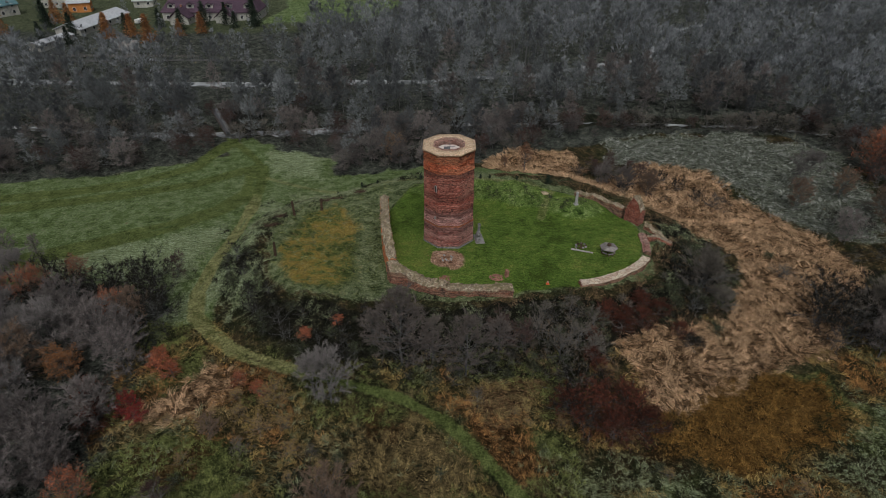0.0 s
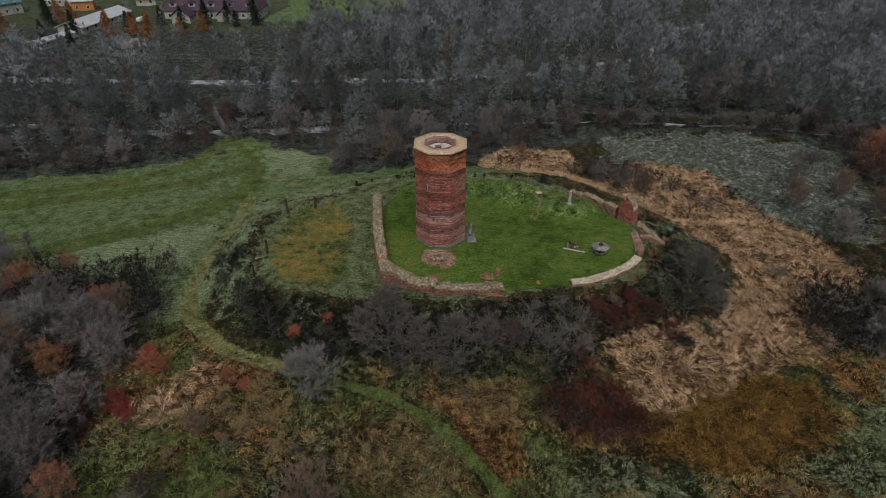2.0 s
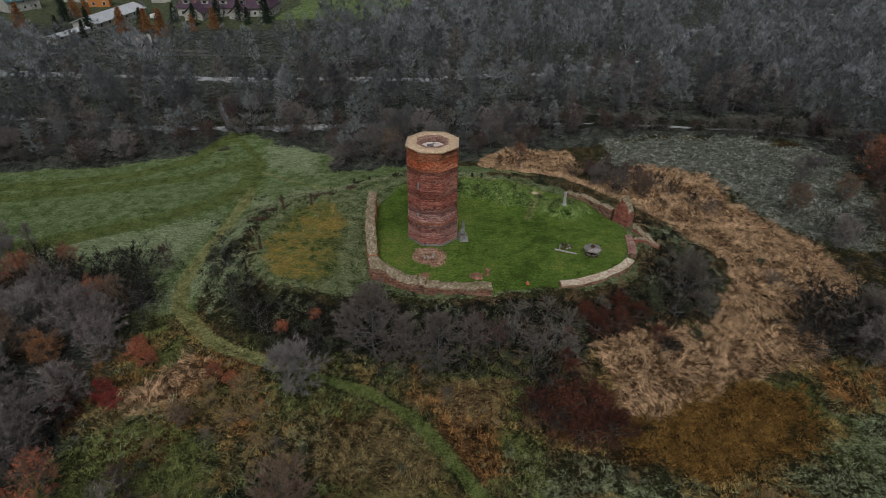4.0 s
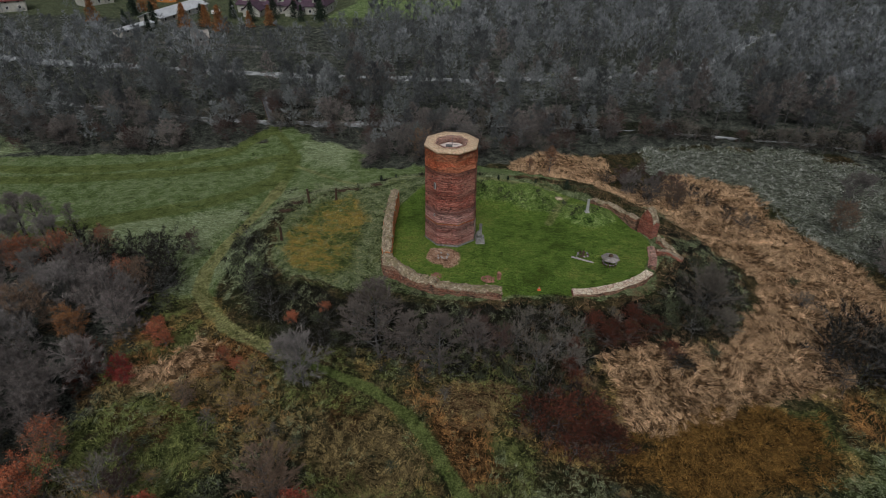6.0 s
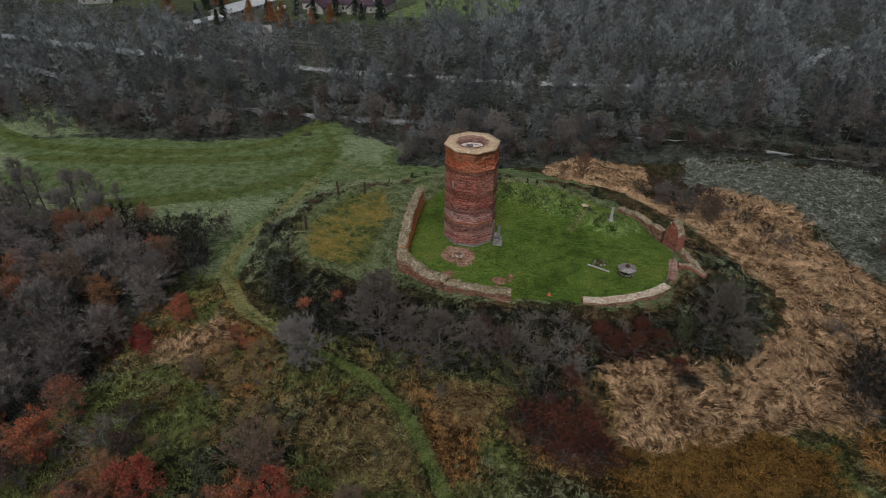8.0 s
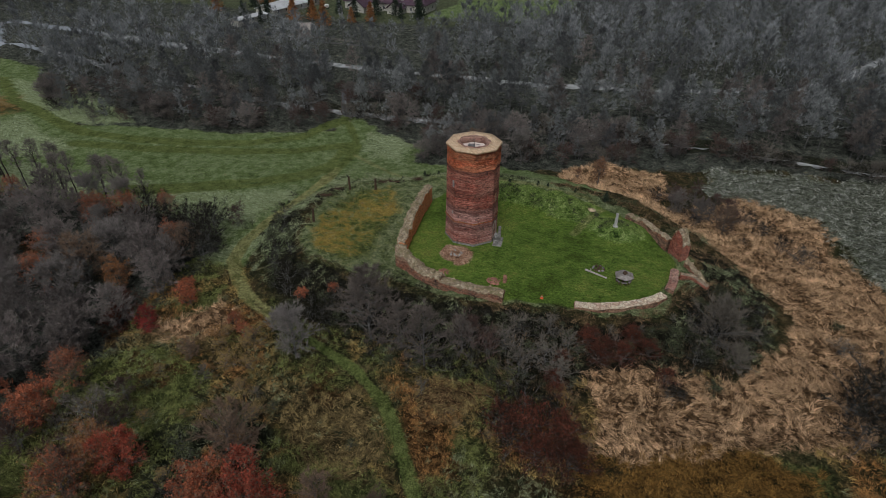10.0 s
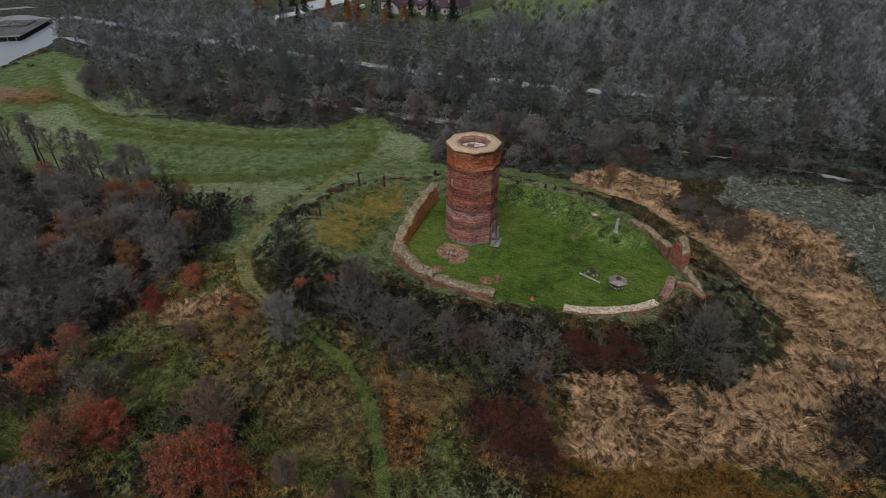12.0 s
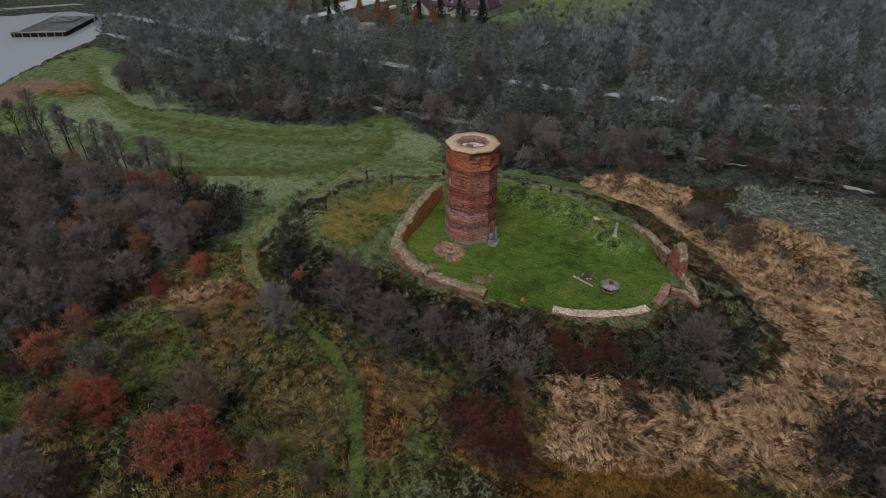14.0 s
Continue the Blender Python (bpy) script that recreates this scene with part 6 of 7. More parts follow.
g = np.random.default_rng(70)
reed_beds = np.concatenate([in_polys(REEDS[:2], 4.6, g, 0.6), in_polys(REEDS[2:3], 3.2, g, 0.6)])
tussocks("dry_reeds", "lodged tan dry reeds round the mound", "reeds", reed_beds, 15, 1.05, 0.046, 0.42, 0.3, 0.16, M_REED, g, 7.0)
tussocks("dry_reeds", "upright tan reed tufts above the lodged bed", "reeds", in_polys(REEDS[:3], 0.6, g, 0.0), 12, 1.25, 0.046, 0.95, 0.6, 0.12, M_REED, g, 9.0, 5)
tussocks("sedge", "bleached straw-coloured grass at the bank's foot", "sedge", in_polys(REEDS[3:], 4.0, g, 0.4), 15, 0.9, 0.046, 0.6, 0.9, 0.18, M_STRAW, g, 5.0, 4)
tussocks("frosted_grass", "frosted pale grass tufts on wet ground", "grass", in_polys(FROST[:1], 1.8, g, 2.0), 12, 0.6, 0.07, 0.75, 0.9, 0.2, M_HOAR, g, 5.0, 3)


def marsh(n, g, lo=(-46, 16), hi=(70, 66)):
    c = g.uniform(lo, hi, (n, 2))
    x, y = c.T
    ok = (poly_distance(PLATEAU, x, y) > 9.0 + 1.5 * fractal(x, y, 5, 2, 89)) & (line_distance(TRACK, x, y) > 1.1) & (poly_distance(WEST_WOOD, x, y) > 0) & (y > 0.75 * np.abs(x - 8) - 20)
    return c[ok & (np.minimum.reduce([poly_distance(p, x, y) for p in REEDS]) > -0.5)]


def within(polys, c, wobble, seed):
    return np.minimum.reduce([poly_distance(p, c[:, 0], c[:, 1]) for p in polys]) + wobble * fractal(c[:, 0], c[:, 1], 4, 2, seed) < 0


c = marsh(21000, g)
patchy = fractal(c[:, 0], c[:, 1], 7, 3, 91)
umber = within([BROWN], c, 2.0, 94)
green = within(LUSH, c, 1.5, 93) & ~umber
rusty = within(RUSTY, c, 2.0, 96) & ~umber
straw = within(STRAW, c, 2.0, 98) & ~umber & ~rusty
murky = within(MURK, c, 2.0, 92) & ~umber
rest_ = ~(umber | green | rusty | straw)
tussocks("sedge", "dark umber sedge in a sunken wet patch", "sedge", np.repeat(c[umber], 2, 0) + g.normal(0, 0.3, (2 * umber.sum(), 2)), 12, 0.6, 0.06, 0.8, 0.9, 0.16, M_BROWNSEDGE, g, 4.0, 6)
tussocks("rough_grass", "rough green marsh grass", "grass", c[green | (rest_ & (patchy < -0.2) & (c[:, 0] < 16))], 18, 0.5, 0.06, 0.7, 1.2, 0.24, M_GRASS, g, 4.0, 9)
tussocks("sedge", "rust-brown sedge tussocks", "sedge", c[rusty | (rest_ & (patchy > 0.42))], 20, 0.6, 0.06, 0.7, 1.2, 0.24, M_RUSTSEDGE, g, 4.0, 7)
tussocks("sedge", "straw-pale arching grass tussocks", "sedge", c[straw], 20, 0.65, 0.06, 0.65, 1.1, 0.24, M_STRAW, g, 4.0, 8)
tussocks("sedge", "faded brown and olive sedge tussocks", "sedge", c[rest_ & (patchy > -0.2) & (patchy <= 0.42) & ~murky & (np.hypot(c[:, 0] + 2, c[:, 1] - 40.2) > 5)], 20, 0.55, 0.06, 0.7, 1.2, 0.24, M_SEDGE, g, 4.0, 7)
a, r = g.uniform(0, 6.283, 9000), 0.9 + 4.4 * g.uniform(0, 1, 9000) ** 0.6
r = r + 0.14 * np.sin(r * 7.5)
root = np.stack([-2.0 + r * np.cos(a), 40.2 + 0.9 * r * np.sin(a)], -1)
p0 = np.c_[root, height(root[:, 0], root[:, 1])]
p1 = p0 + np.c_[-np.sin(a) * 0.8, np.cos(a) * 0.72, g.uniform(0.05, 0.35, len(a))] * g.uniform(0.5, 1.0, (len(a), 1))
tagged(new("flattened_grass_ring", mesh_from("flattened_grass_ring", *ribbons(p0, p1, np.full(len(a), 0.06), g), M_STRAW)), "ring of flattened dry grass round a dark hollow", "grass", kind="stuff")
c = marsh(7000, g)
frosty = (fractal(c[:, 0], c[:, 1], 9, 3, 95) > 0.15) | within(FROST_SOUTH, c, 2.0, 90) | (within(MURK, c, 2.0, 92) & (g.uniform(0, 1, len(c)) < 0.5))
tussocks("frosted_grass", "frost-whitened grass tips in the marsh", "grass", c[frosty & (poly_distance(BROWN, c[:, 0], c[:, 1]) > 0.5)], 13, 0.6, 0.06, 0.75, 0.9, 0.2, M_FROSTGRASS, g, 5.0, 11)
c = g.uniform((-46, 46), (56, 108), (11000, 2))
d = poly_distance(PLATEAU, c[:, 0], c[:, 1])
ring = c[(d > -1.0) & (d < 13) & (line_distance(TRACK, c[:, 0], c[:, 1]) > 1.7) & (np.minimum.reduce([poly_distance(p, c[:, 0], c[:, 1]) for p in REEDS]) > -0.3)]
part_a = fractal(ring[:, 0], ring[:, 1], 4, 3, 97)
dark_side = ring[:, 0] + 3 * part_a < 9
tussocks("bank_growth", "brown withered weeds on the steep bank", "weeds", ring[(part_a > -0.3) & ~dark_side], 16, 0.65, 0.05, 0.7, 1.0, 0.22, M_WEED, g, 5.0, 13)
north_rim = (ring[:, 0] < -14) & (ring[:, 1] > 79)
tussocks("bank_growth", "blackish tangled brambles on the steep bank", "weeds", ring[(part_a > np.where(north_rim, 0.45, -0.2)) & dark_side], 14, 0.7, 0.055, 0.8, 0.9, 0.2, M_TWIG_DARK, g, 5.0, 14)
tussocks("bank_growth", "dull green weeds on the steep bank", "weeds", ring[(part_a < -0.3) & ~dark_side], 14, 0.6, 0.06, 0.6, 0.9, 0.2, M_LEAF_GREEN, g, 5.0, 15)
tussocks("frosted_grass", "frost-touched grass on the steep bank", "weeds", ring[((part_a < -0.2) & (dark_side | (ring[:, 0] > 34))) | (north_rim & (part_a < 0.3))], 14, 0.6, 0.05, 0.6, 0.9, 0.2, M_FROSTGRASS, g, 5.0, 16)
c = g.uniform((-31, 66), (-10, 106), (4200, 2))
c = c[(poly_distance(PLATEAU, c[:, 0], c[:, 1]) < 0.5) & (poly_distance(YARD, c[:, 0], c[:, 1]) > 0.3)]
tussocks("rough_grass", "uneven tufted grass on the outer bailey", "grass", c[::3], 12, 0.34, 0.05, 0.7, 0.9, 0.15, M_GRASS, g, 3.0, 17)
tussocks("frosted_grass", "frosted grass on the rough bailey", "grass", c[1::5], 12, 0.34, 0.05, 0.6, 0.9, 0.15, M_FROSTGRASS, g, 3.0, 18)
mossy = poly_distance(BAILEY, c[:, 0], c[:, 1]) < -1
tussocks("sedge", "yellowed moss and dry grass on the bailey", "grass", c[mossy][2::4], 12, 0.3, 0.05, 0.7, 0.9, 0.15, M_SEDGE, g, 3.0, 19)
c = g.uniform((-118, 70), (-22, 138), (26000, 2))
c = c[(poly_distance(MEADOW, c[:, 0], c[:, 1]) < 0) & (fractal(c[:, 0], c[:, 1], 8, 3, 99) + 0.5 * (np.minimum.reduce([poly_distance(p, c[:, 0], c[:, 1]) for p in FROST]) < 0) > 0.1)]
c = c[np.minimum.reduce([line_distance(p, c[:, 0], c[:, 1]) for p in (TRACK, TRACK_W, TRACK_S, TRACK_M)]) > 1.8]
tussocks("frosted_grass", "thin frosty grass over the meadow", "grass", c, 6, 0.28, 0.06, 0.5, 0.9, 0.2, M_FROSTGRASS, g, 5.0, 23)
c = g.uniform((-8, 90), (30, 104), (2600, 2))
bank = hump(c[:, 0], c[:, 1], 4.5, 97.5, 11.5, 3.6, -0.02) + hump(c[:, 0], c[:, 1], 14.5, 95.0, 4.0, 3.4) + hump(c[:, 0], c[:, 1], 24.0, 91.0, 4.2, 3.6)
tussocks("rough_grass", "longer tangled grass on the earth banks", "grass", c[(bank > 0.3) & (line_distance(TRACK_N, c[:, 0], c[:, 1]) > 1.0)], 14, 0.45, 0.06, 0.5, 0.9, 0.18, M_BANKGRASS, g, 3.0, 21)
tussocks("bank_growth", "dark green nettle clumps on the earth banks", "weeds", c[(bank > 0.35) & (fractal(c[:, 0], c[:, 1], 2.0, 3, 101) > 0.3)], 16, 0.5, 0.07, 0.7, 0.9, 0.2, M_LEAF_GREEN, g, 3.0, 25)


# ---------------------------------------------------------------- conifers
def conifer(seed, h, r, tiers, per, leaf, droop=-0.15):
    g = np.random.default_rng(seed)
    t = np.linspace(0.06, 0.98, tiers)
    p0, p1 = [], []
    for u in t:
        reach = r * (1 - u) ** 0.85 + 0.05 * r
        az = g.uniform(0, 6.28) + np.arange(per) * 2 * math.pi / per
        s = np.stack([0 * az, 0 * az, 0 * az + u * h], -1)
        e = s + np.stack([np.cos(az) * reach, np.sin(az) * reach, 0 * az + droop * reach], -1) * g.uniform(0.75, 1.2, (per, 1))
        p0.append(s), p1.append(e)
    p0, p1 = np.concatenate(p0), np.concatenate(p1)
    f = g.uniform(0.15, 1.0, (len(p0), leaf))
    c = p0[:, None] + (p1 - p0)[:, None] * f[..., None] + g.normal(0, 0.03 * r, (len(p0), leaf, 3))
    e = c + g.normal(0, 0.16 * r, c.shape) + (p1 - p0)[:, None] * 0.15
    trunk = bars(np.array([[0, 0, -0.2]]), np.array([[0, 0, h]]), np.array([0.03 * h * 0.6]), np.array([0.01]), g)
    tw = joined([ribbons(p0, p1, np.full(len(p0), 0.035 * r), g), ribbons(c.reshape(-1, 3), e.reshape(-1, 3), np.full(c.shape[0] * leaf, 0.10 * r), g)])
    return trunk, tw, None


SMALL_CONIFER = plant("small_conifer", "small dark green clipped conifer beside the grass track", "conifer", conifer(1, 1.5, 0.6, 12, 9, 8, 0.4), M_NEEDLE, group="small conifers")
for k, (x, y, s) in enumerate([(20.5, 102.9, 1.35), (-17, 104.4, 0.8), (-13.8, 104.2, 0.6), (-5, 104.4, 0.9), (1.5, 104, 0.7), (7.1, 104.9, 0.7), (9, 105.2, 0.6), (14.5, 104.6, 0.6), (-22, 104, 0.5)]):
    set_out(SMALL_CONIFER, x, y, s, 40 * k)
SPRUCE = plant("spruce", "dark green spruce in a village garden", "conifer", conifer(2, 11.0, 2.6, 20, 9, 7), M_NEEDLE)
LARCH = plant("larch", "orange autumn larch in a village garden", "larch", conifer(3, 11.0, 2.5, 20, 8, 7), M_LEAF_ORANGE)
for k, (x, y, s) in enumerate([(-84, 262, 1.0), (-96, 262, 0.8), (-104, 258, 0.9), (-82, 257, 0.7), (-90, 255, 0.6), (-132, 246, 0.7), (-138, 240, 0.7), (-150, 238, 0.8), (-168, 252, 0.8), (-160, 233, 0.6), (-122, 255, 0.7), (-111, 250, 0.8), (-145, 226, 0.6), (-175, 262, 0.9)]):
    set_out(SPRUCE, x, y, s, 50 * k, 1.35)
for k, (x, y, s) in enumerate([(-116.5, 231.5, 0.95), (-134.5, 235.5, 0.9), (-162, 258, 0.8), (-170, 262, 0.85), (-127, 240, 0.8), (-101, 246, 0.75), (-108, 241, 0.6), (-180, 240, 0.9)]):
    set_out(LARCH, x, y, s, 50 * k, 1.6)


# ---------------------------------------------------------------- the village
M_ROOF = rough_material("plum_tile_roof", (0.045, 0.028, 0.042), (0.095, 0.06, 0.085), 2.0, 0.8, 0.4, 0.05, 0.2, (1, 6, 1))
M_ROOFDARK = rough_material("dark_red_roof", (0.09, 0.03, 0.03), (0.16, 0.06, 0.055), 2.0)
M_ROOFGREY = rough_material("pale_sheet_roof", (0.36, 0.38, 0.41), (0.52, 0.54, 0.57), 1.5, 0.5)
M_TEAL = rough_material("teal_roof", (0.06, 0.13, 0.15), (0.11, 0.2, 0.22), 2.0)
M_RENDER = rough_material("cream_render", (0.34, 0.34, 0.31), (0.5, 0.49, 0.45), 1.5)
M_ORANGEWALL = rough_material("orange_boarding", (0.45, 0.17, 0.05), (0.6, 0.26, 0.09), 2.0)
M_PANEL = rough_material("solar_panel_glass", (0.10, 0.13, 0.18), (0.2, 0.24, 0.30), 1.0, 0.25)
M_PANE, nt_, b_ = node_material("window_pane", 0.08, 0.0, 0.5)
b_.inputs["Base Color"].default_value = (0.02, 0.024, 0.03, 1)
M_WHITE = rough_material("white_paint", (0.62, 0.62, 0.62), (0.78, 0.78, 0.78), 3.0, 0.5)
M_ASH = rough_material("ash_grey_boards", (0.05, 0.052, 0.056), (0.15, 0.155, 0.165), 1.2)
M_ASPHALT = rough_material("worn_asphalt", (0.05, 0.05, 0.05), (0.11, 0.11, 0.108), 2.0)
M_CONCRETE = rough_material("pale_concrete", (0.18, 0.18, 0.17), (0.32, 0.32, 0.30), 1.5)


def gable_roof(length, width, rise, over=0.6, hip=0.0, thick=0.25):
    bm = bmesh.new()
    L, W = length / 2 + over, width / 2 + over
    rows = []
    for dz in (0, thick):
        rows.append([bm.verts.new((x, y, z + dz)) for x, y, z in ((-L, -W, 0), (L, -W, 0), (L - hip, 0, rise), (-L + hip, 0, rise), (-L, W, 0), (L, W, 0))])
    lo, up = rows
    for s in (lo, up):
        bm.faces.new((s[0], s[1], s[2], s[3])), bm.faces.new((s[3], s[2], s[5], s[4]))
        if hip:
            bm.faces.new((s[1], s[5], s[2])), bm.faces.new((s[0], s[3], s[4]))
    for a, b in ((0, 1), (1, 5), (5, 4), (4, 0)) if hip else ((0, 1), (1, 2), (2, 5), (5, 4), (4, 3), (3, 0)):
        bm.faces.new((lo[a], lo[b], up[b], up[a]))
    bmesh.ops.recalc_face_normals(bm, faces=bm.faces)
    return bm


def gable_walls(length, width, wall, rise, gables=True):
    bm = bmesh.new()
    L, W = length / 2, width / 2
    lo = [bm.verts.new(p) for p in ((-L, -W, -0.5), (L, -W, -0.5), (L, W, -0.5), (-L, W, -0.5))]
    up = [bm.verts.new((v.co.x, v.co.y, wall)) for v in lo]
    for k in range(4):
        bm.faces.new((lo[k], lo[(k + 1) % 4], up[(k + 1) % 4], up[k]))
    if gables:
        for a, b, x in ((1, 2, L), (3, 0, -L)):
            t = bm.verts.new((x, 0, wall + rise - 0.05))
            bm.faces.new((up[a], up[b], t))
    return bm


def window_on(parent, x, y, z, w, h, turn):
    win = part("window", box(w + 0.2, 0.10, h + 0.2, (0, 0, 0), 0, 0.02), M_WHITE, parent)
    win.matrix_basis = pose(x, y, z, 0, 0, turn)
    for side in (-0.25, 0.25):
        pane = part("pane", box(w / 2 - 0.05, 0.04, h, (side * w, -0.05, 0.1), 0, 0.0), M_PANE, win)


def house(name, label, x, y, turn, length, width, wall, rise, roof_mat, wall_mat, windows=4, hip=0.0, dormers=0, floors=1, chimney=True):
    z = at_ground(x, y)
    root = thing(name, label, "house", (x, y, z), turn)
    part("wall", gable_walls(length, width, wall, rise, not hip), wall_mat, root)
    roof = part("roof", gable_roof(length, width, rise, hip=hip), roof_mat, root)
    roof.location = (0, 0, wall)
    if chimney:
        part("chimney", box(0.7, 0.7, 1.6, (length * 0.2, 0.4, rise - 0.5), 0, 0.03), M_CHIPS, roof)
    for f in range(floors):
        for k in range(windows):
            window_on(root, -length / 2 + (k + 0.5) * length / windows, -width / 2 - 0.02, 1.0 + 2.8 * f, 1.1, 1.3, 0)
    for k in range(2):
        window_on(root, length / 2 + 0.02, (k - 0.5) * width * 0.4, 1.0, 1.0, 1.3, 90)
    for k in range(dormers):
        dx = -length / 2 + (k + 0.5) * length / dormers
        d = part("dormer", gable_walls(2.2, 3.2, 1.5, 0.9), M_RENDER, root, "small cream dormer with curved roof")
        d.matrix_basis = pose(dx, -width / 2 + 2.0, wall + rise * 0.22, 0, 0, 90)
        r = part("dormer_roof", gable_roof(3.2, 2.2, 0.9, 0.25, thick=0.12), roof_mat, d)
        r.matrix_basis = pose(0, 0, 1.5)
        w = part("window", box(1.3, 0.1, 1.0, (0, 0, 0.35), 0, 0.02), M_PANE, d)
        w.matrix_basis = pose(-1.13, 0, 0, 0, 0, 90)
    return root


manor = house("manor_house", "long cream house with plum tile roof and dormers", -105, 275.5, 1, 42, 15, 3.6, 7.5, M_ROOF, M_RENDER, 9, 5.0, 5)
house("gabled_wing", "low wing with dark plum roof before the long house", -116, 265, 91, 9, 8, 2.4, 3.6, M_ROOF, M_RENDER, 2)
house("gabled_wing", "low wing with dark plum roof before the long house", -97, 266, 91, 8, 7, 2.4, 3.4, M_ROOF, M_RENDER, 2)
hall = house("long_barn", "long barn with pale sheet roof among gardens", -150.5, 256, 84, 34, 11, 2.4, 2.2, M_ROOFGREY, M_RENDER, 6, chimney=False)
for k in range(6):
    p = part("solar_panel", box(2.2, 3.0, 0.08, (-15 + 2.5 * k, 3.0, 3.75), 0, 0.01, (-20, 0)), M_PANEL, hall, "blue-grey solar panel")
shed_roof = house("low_shed", "low shed with pale blue-grey sheet roof", -151, 225, 80, 17, 5, 2.0, 0.8, M_ROOFGREY, M_RENDER, 3, chimney=False)
house("garden_shed", "small grey wooden summer house by the fence", -117.5, 217, 30, 5.5, 4.5, 2.2, 2.4, M_WOOD, M_WOOD, 1, chimney=False)
house("orange_barn", "small orange boarded building", -172, 286, 20, 9, 7, 4.2, 2.0, M_ROOFGREY, M_ORANGEWALL, 2, chimney=False)
house("house", "white house with teal roof", -205, 276, 60, 14, 10, 4.5, 4.0, M_TEAL, M_RENDER, 3, floors=2)
house("house", "white house with dark red roof", -190, 300, 15, 14, 10, 4.5, 4.5, M_ROOFDARK, M_RENDER, 3, floors=2)
house("garage", "small garage with grey roof beside a hedge", -148, 300, 10, 9, 7, 2.8, 1.8, M_ROOFGREY, M_RENDER, 2, chimney=False)
house("house", "far cream house with red roof", -235, 255, 40, 15, 10, 4.5, 4.5, M_ROOFDARK, M_RENDER, 3, floors=2)
# Lane and garden fence.
lane = mesh_from("lane", *(lambda p: (np.concatenate([np.c_[p[:, 0], p[:, 1] - 0.8, height(p[:, 0], p[:, 1] - 0.8, False) + 0.12], np.c_[p[:, 0], p[:, 1] + 0.8, height(p[:, 0], p[:, 1] + 0.8, False) + 0.12]]),
                                      [(k, k + 1, len(p) + k + 1, len(p) + k) for k in range(len(p) - 1)]))(np.stack([np.linspace(-320, -58, 130), 209 + 1.5 * np.sin(np.linspace(0, 9, 130))], -1)), M_ASPHALT)
tagged(new("road", lane), "narrow grey village lane behind the woods", "road", kind="structure")
bank_road = np.stack([np.linspace(-352, -296, 40), np.linspace(110, 205, 40)], -1)
tagged(new("road", mesh_from("road", np.concatenate([np.c_[bank_road + (-2.5, 1.5), height(bank_road[:, 0] - 2.5, bank_road[:, 1] + 1.5, False) + 0.15], np.c_[bank_road + (2.5, -1.5), height(bank_road[:, 0] + 2.5, bank_road[:, 1] - 1.5, False) + 0.15]]),
                            [(k, k + 1, 40 + k + 1, 40 + k) for k in range(39)], M_CONCRETE)), "grey shore road on the lake's far bank", "road", kind="structure")
fence = thing("garden_fence", "grey low wooden garden fence along the lane", "fence", (-118, 213.5, at_ground(-118, 213.5)))
for k in range(28):
    part("fence_post", box(0.14, 0.14, 1.2, (-27 + 2 * k, 0, -0.1), 0, 0.02), M_WOOD, fence)
for zz in (0.35, 0.7, 1.0):
    part("rail", box(56, 0.06, 0.10, (0, -0.1, zz), 0, 0.01), M_WOOD, fence)
van = thing("parked_van", "white van parked beside the long house", "van", (-134, 262, at_ground(-134, 262)), 80)
part("body", box(4.6, 1.9, 1.6, (0, 0, 0.45), 0, 0.25), M_WHITE, van)
part("windscreen", box(0.1, 1.6, 0.6, (2.28, 0, 1.2), 0, 0.02), M_PANE, van)
for wx in (-1.5, 1.5):
    for wy in (-0.95, 0.95):
        wheel = part("wheel", rod(0.35, 0.35, (wx, wy - 0.1, 0.35), (wx, wy + 0.1, 0.35), 14), M_DARK, van)


# ---------------------------------------------------------------- footbridge, lake jetty and shore
bx0, by0, bx1, by1 = -57.0, 141.5, -67.0, 159.5
blen, bturn = math.hypot(bx1 - bx0, by1 - by0), math.degrees(math.atan2(by1 - by0, bx1 - bx0))
bridge = thing("footbridge", "grey plank footbridge across the river", "bridge", ((bx0 + bx1) / 2, (by0 + by1) / 2, -6.15), bturn)
plank_mesh = bpy.data.meshes.new("plank")
bm = box(0.28, 1.9, 0.07, (0, 0, 0), 0, 0.01)
bm.to_mesh(plank_mesh)
bm.free()
plank_mesh.materials.append(M_ASH)
for k in range(int(blen / 0.31)):
    p = new("plank", plank_mesh)
    p.parent = bridge
    p.matrix_basis = pose(-blen / 2 + 0.16 + 0.31 * k, 0, 0.05, 0, 0, random.uniform(-0.6, 0.6))
for side in (-1.0, 1.0):
    part("beam", box(blen, 0.25, 0.35, (0, side * 0.8, -0.32), 0, 0.02), M_DARKWOOD, bridge)
    part("handrail", box(blen, 0.10, 0.08, (0, side * 0.92, 1.1), 0, 0.02), M_DARKWOOD, bridge)
    for k in range(8):
        part("rail_post", box(0.12, 0.12, 1.5, (-blen / 2 + 0.3 + k * (blen - 0.6) / 7, side * 0.92, -0.35), 0, 0.02), M_DARKWOOD, bridge)

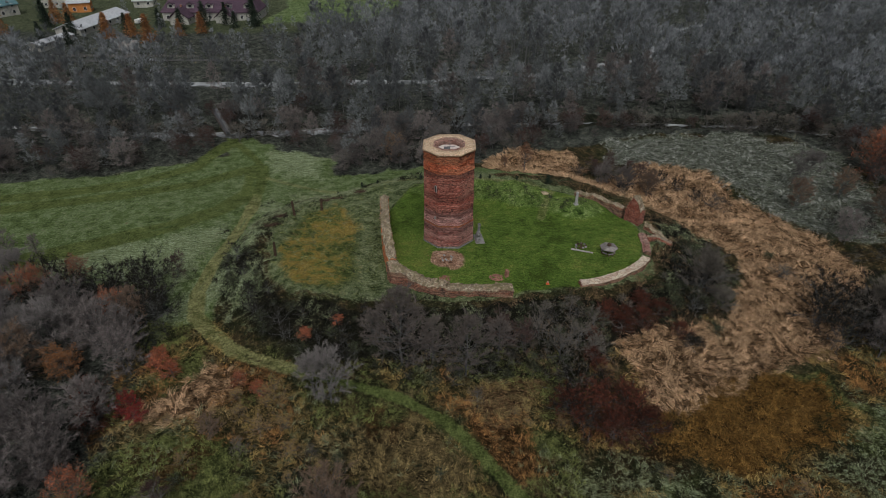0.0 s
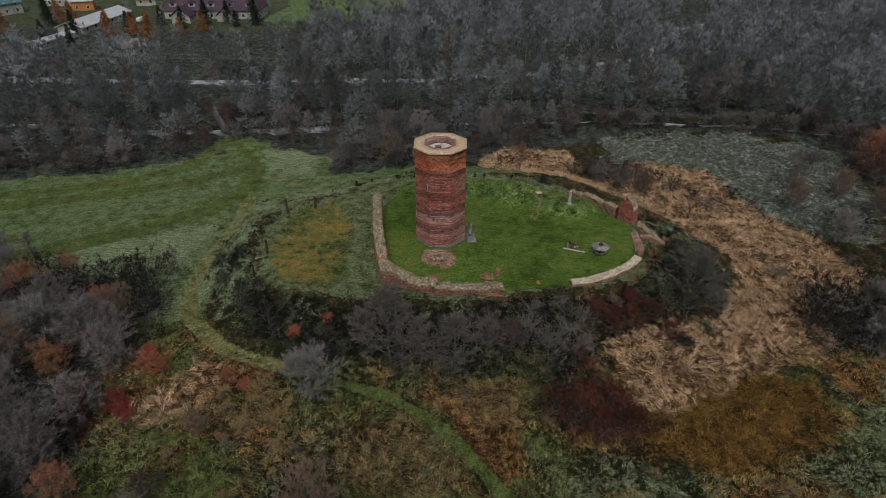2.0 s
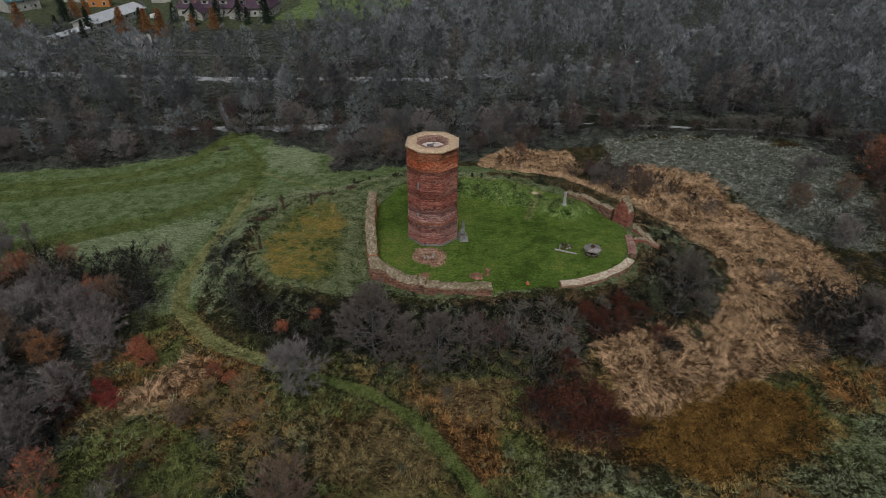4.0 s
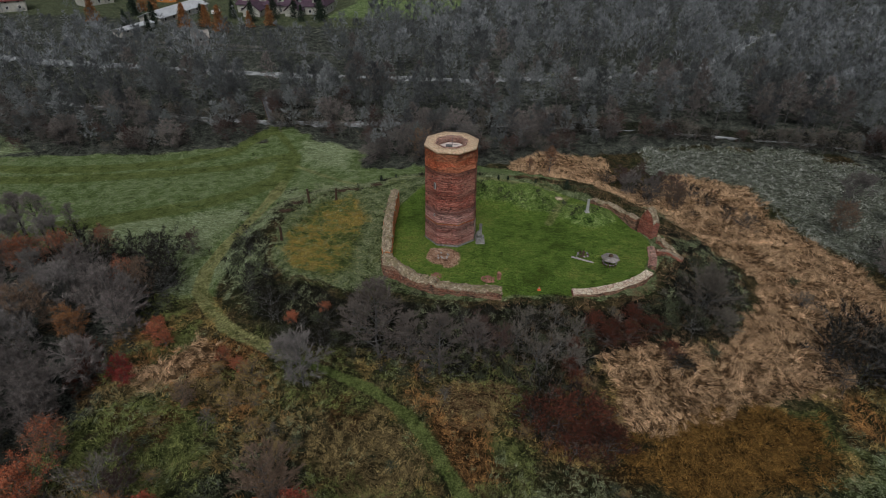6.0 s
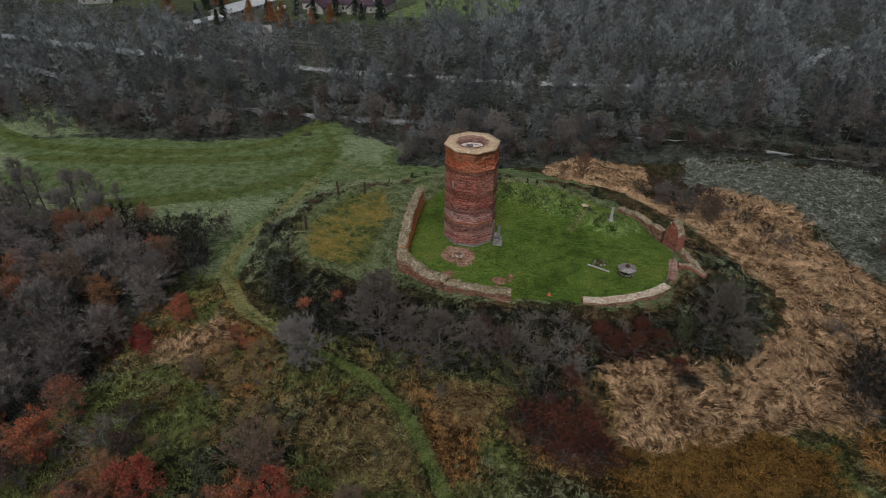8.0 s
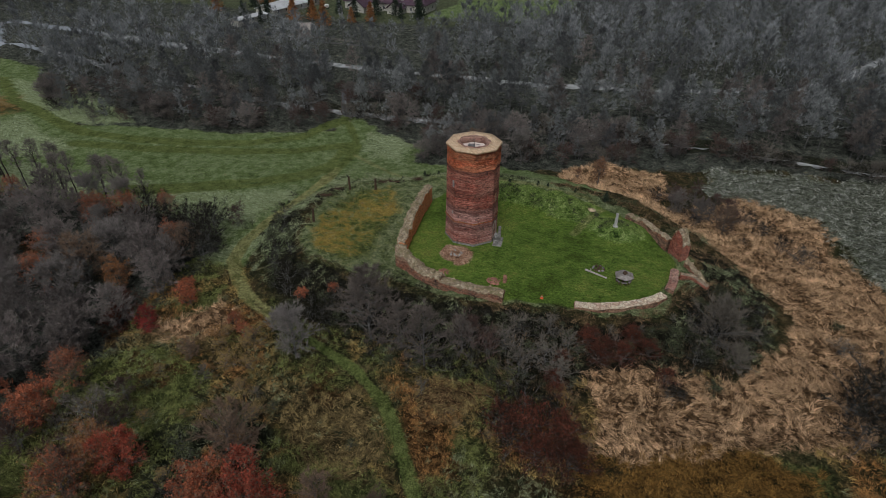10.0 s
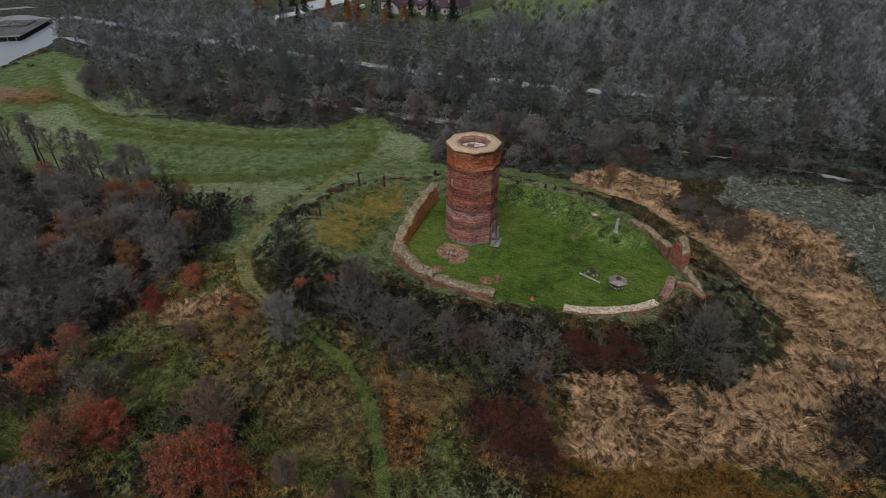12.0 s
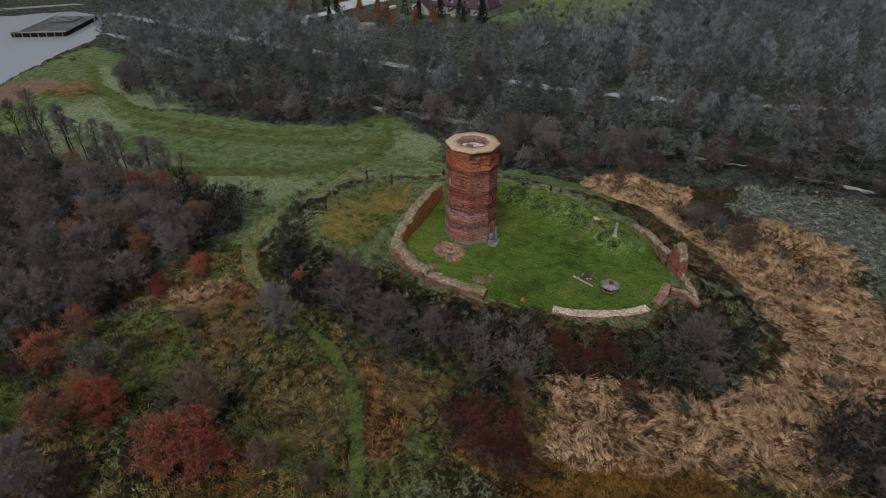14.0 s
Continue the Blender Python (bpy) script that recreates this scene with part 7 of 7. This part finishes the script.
jetty = thing("floating_jetty", "broad floating jetty with pale walkways and dark deck", "jetty", (-254.5, 162.5, -7.6), 36)
part("pontoon", box(22.4, 36.4, 2.0, (0, 0, -0.4), 0, 0.1), M_DARK, jetty)
part("deck", box(22.6, 36.6, 0.14, (0, 0, 1.62), 0, 0.03), M_ASH, jetty)
part("gangway", box(2.6, 46, 0.18, (-9.9, 5, 1.78), 0, 0.03), M_CONCRETE, jetty)
part("kerb_rail", box(22.6, 1.8, 0.2, (0, -17.4, 1.76), 0, 0.03), M_CONCRETE, jetty)
for k in range(7):
    part("pile", rod(0.22, 0.22, (-9.9 + 3.3 * k, -18.4, -1.0), (-9.9 + 3.3 * k, -18.4, 2.0), 8), M_STONE, jetty)
heap = thing("boat_gear", "dark heap of covered boats on the jetty", "gear", (-257, 166, -5.84), 36)
for k in range(12):
    bm = boulder(1.3, k + 40, (1.8, 0.8, 0.45))
    bmesh.ops.translate(bm, vec=((k % 3) * 3.4 - 2.5, (k // 3) * 3.0 - 1, 0.4), verts=bm.verts)
    part("covered_boat", bm, M_ASH if k % 2 else M_IRON, heap)

g = np.random.default_rng(88)
shore = [(-182, 99), (-186.5, 104.5), (-192, 113.5), (-207, 141.5), (-212, 153)]
sp, _ = resample([(a, b, 0) for a, b in shore], 1.15)
pieces = []
for k, p in enumerate(sp):
    bm = boulder(g.uniform(0.35, 0.7), k)
    bm.verts.ensure_lookup_table()
    v = np.array([q.co[:] for q in bm.verts]) + (p[0] + g.normal(0, 0.4), p[1] + g.normal(0, 0.3), -6.95)
    f = np.array([[q.index for q in t.verts] for t in bm.faces])
    bm.free()
    pieces.append((v, f))
tagged(new("shore_stones", mesh_from("shore_stones", *joined(pieces), M_IRON)), "dark stones edging the lake shore", "stones", kind="stuff")
rest = thing("picnic_bench", "dark wooden picnic bench near the lake shore", "bench", (-190.5, 129.5, at_ground(-190.5, 129.5)), 25)
part("tabletop", box(2.2, 0.9, 0.08, (0, 0, 0.72), 0, 0.02), M_DARKWOOD, rest)
for side in (-0.85, 0.85):
    part("seat", box(2.2, 0.35, 0.07, (0, side, 0.42), 0, 0.02), M_DARKWOOD, rest)
    part("leg", box(0.12, 1.8, 0.1, (side, 0, 0.3), 0, 0.02), M_DARKWOOD, rest)
    part("upright", box(0.12, 0.5, 0.75, (side, 0, 0.0), 0, 0.02), M_DARKWOOD, rest)
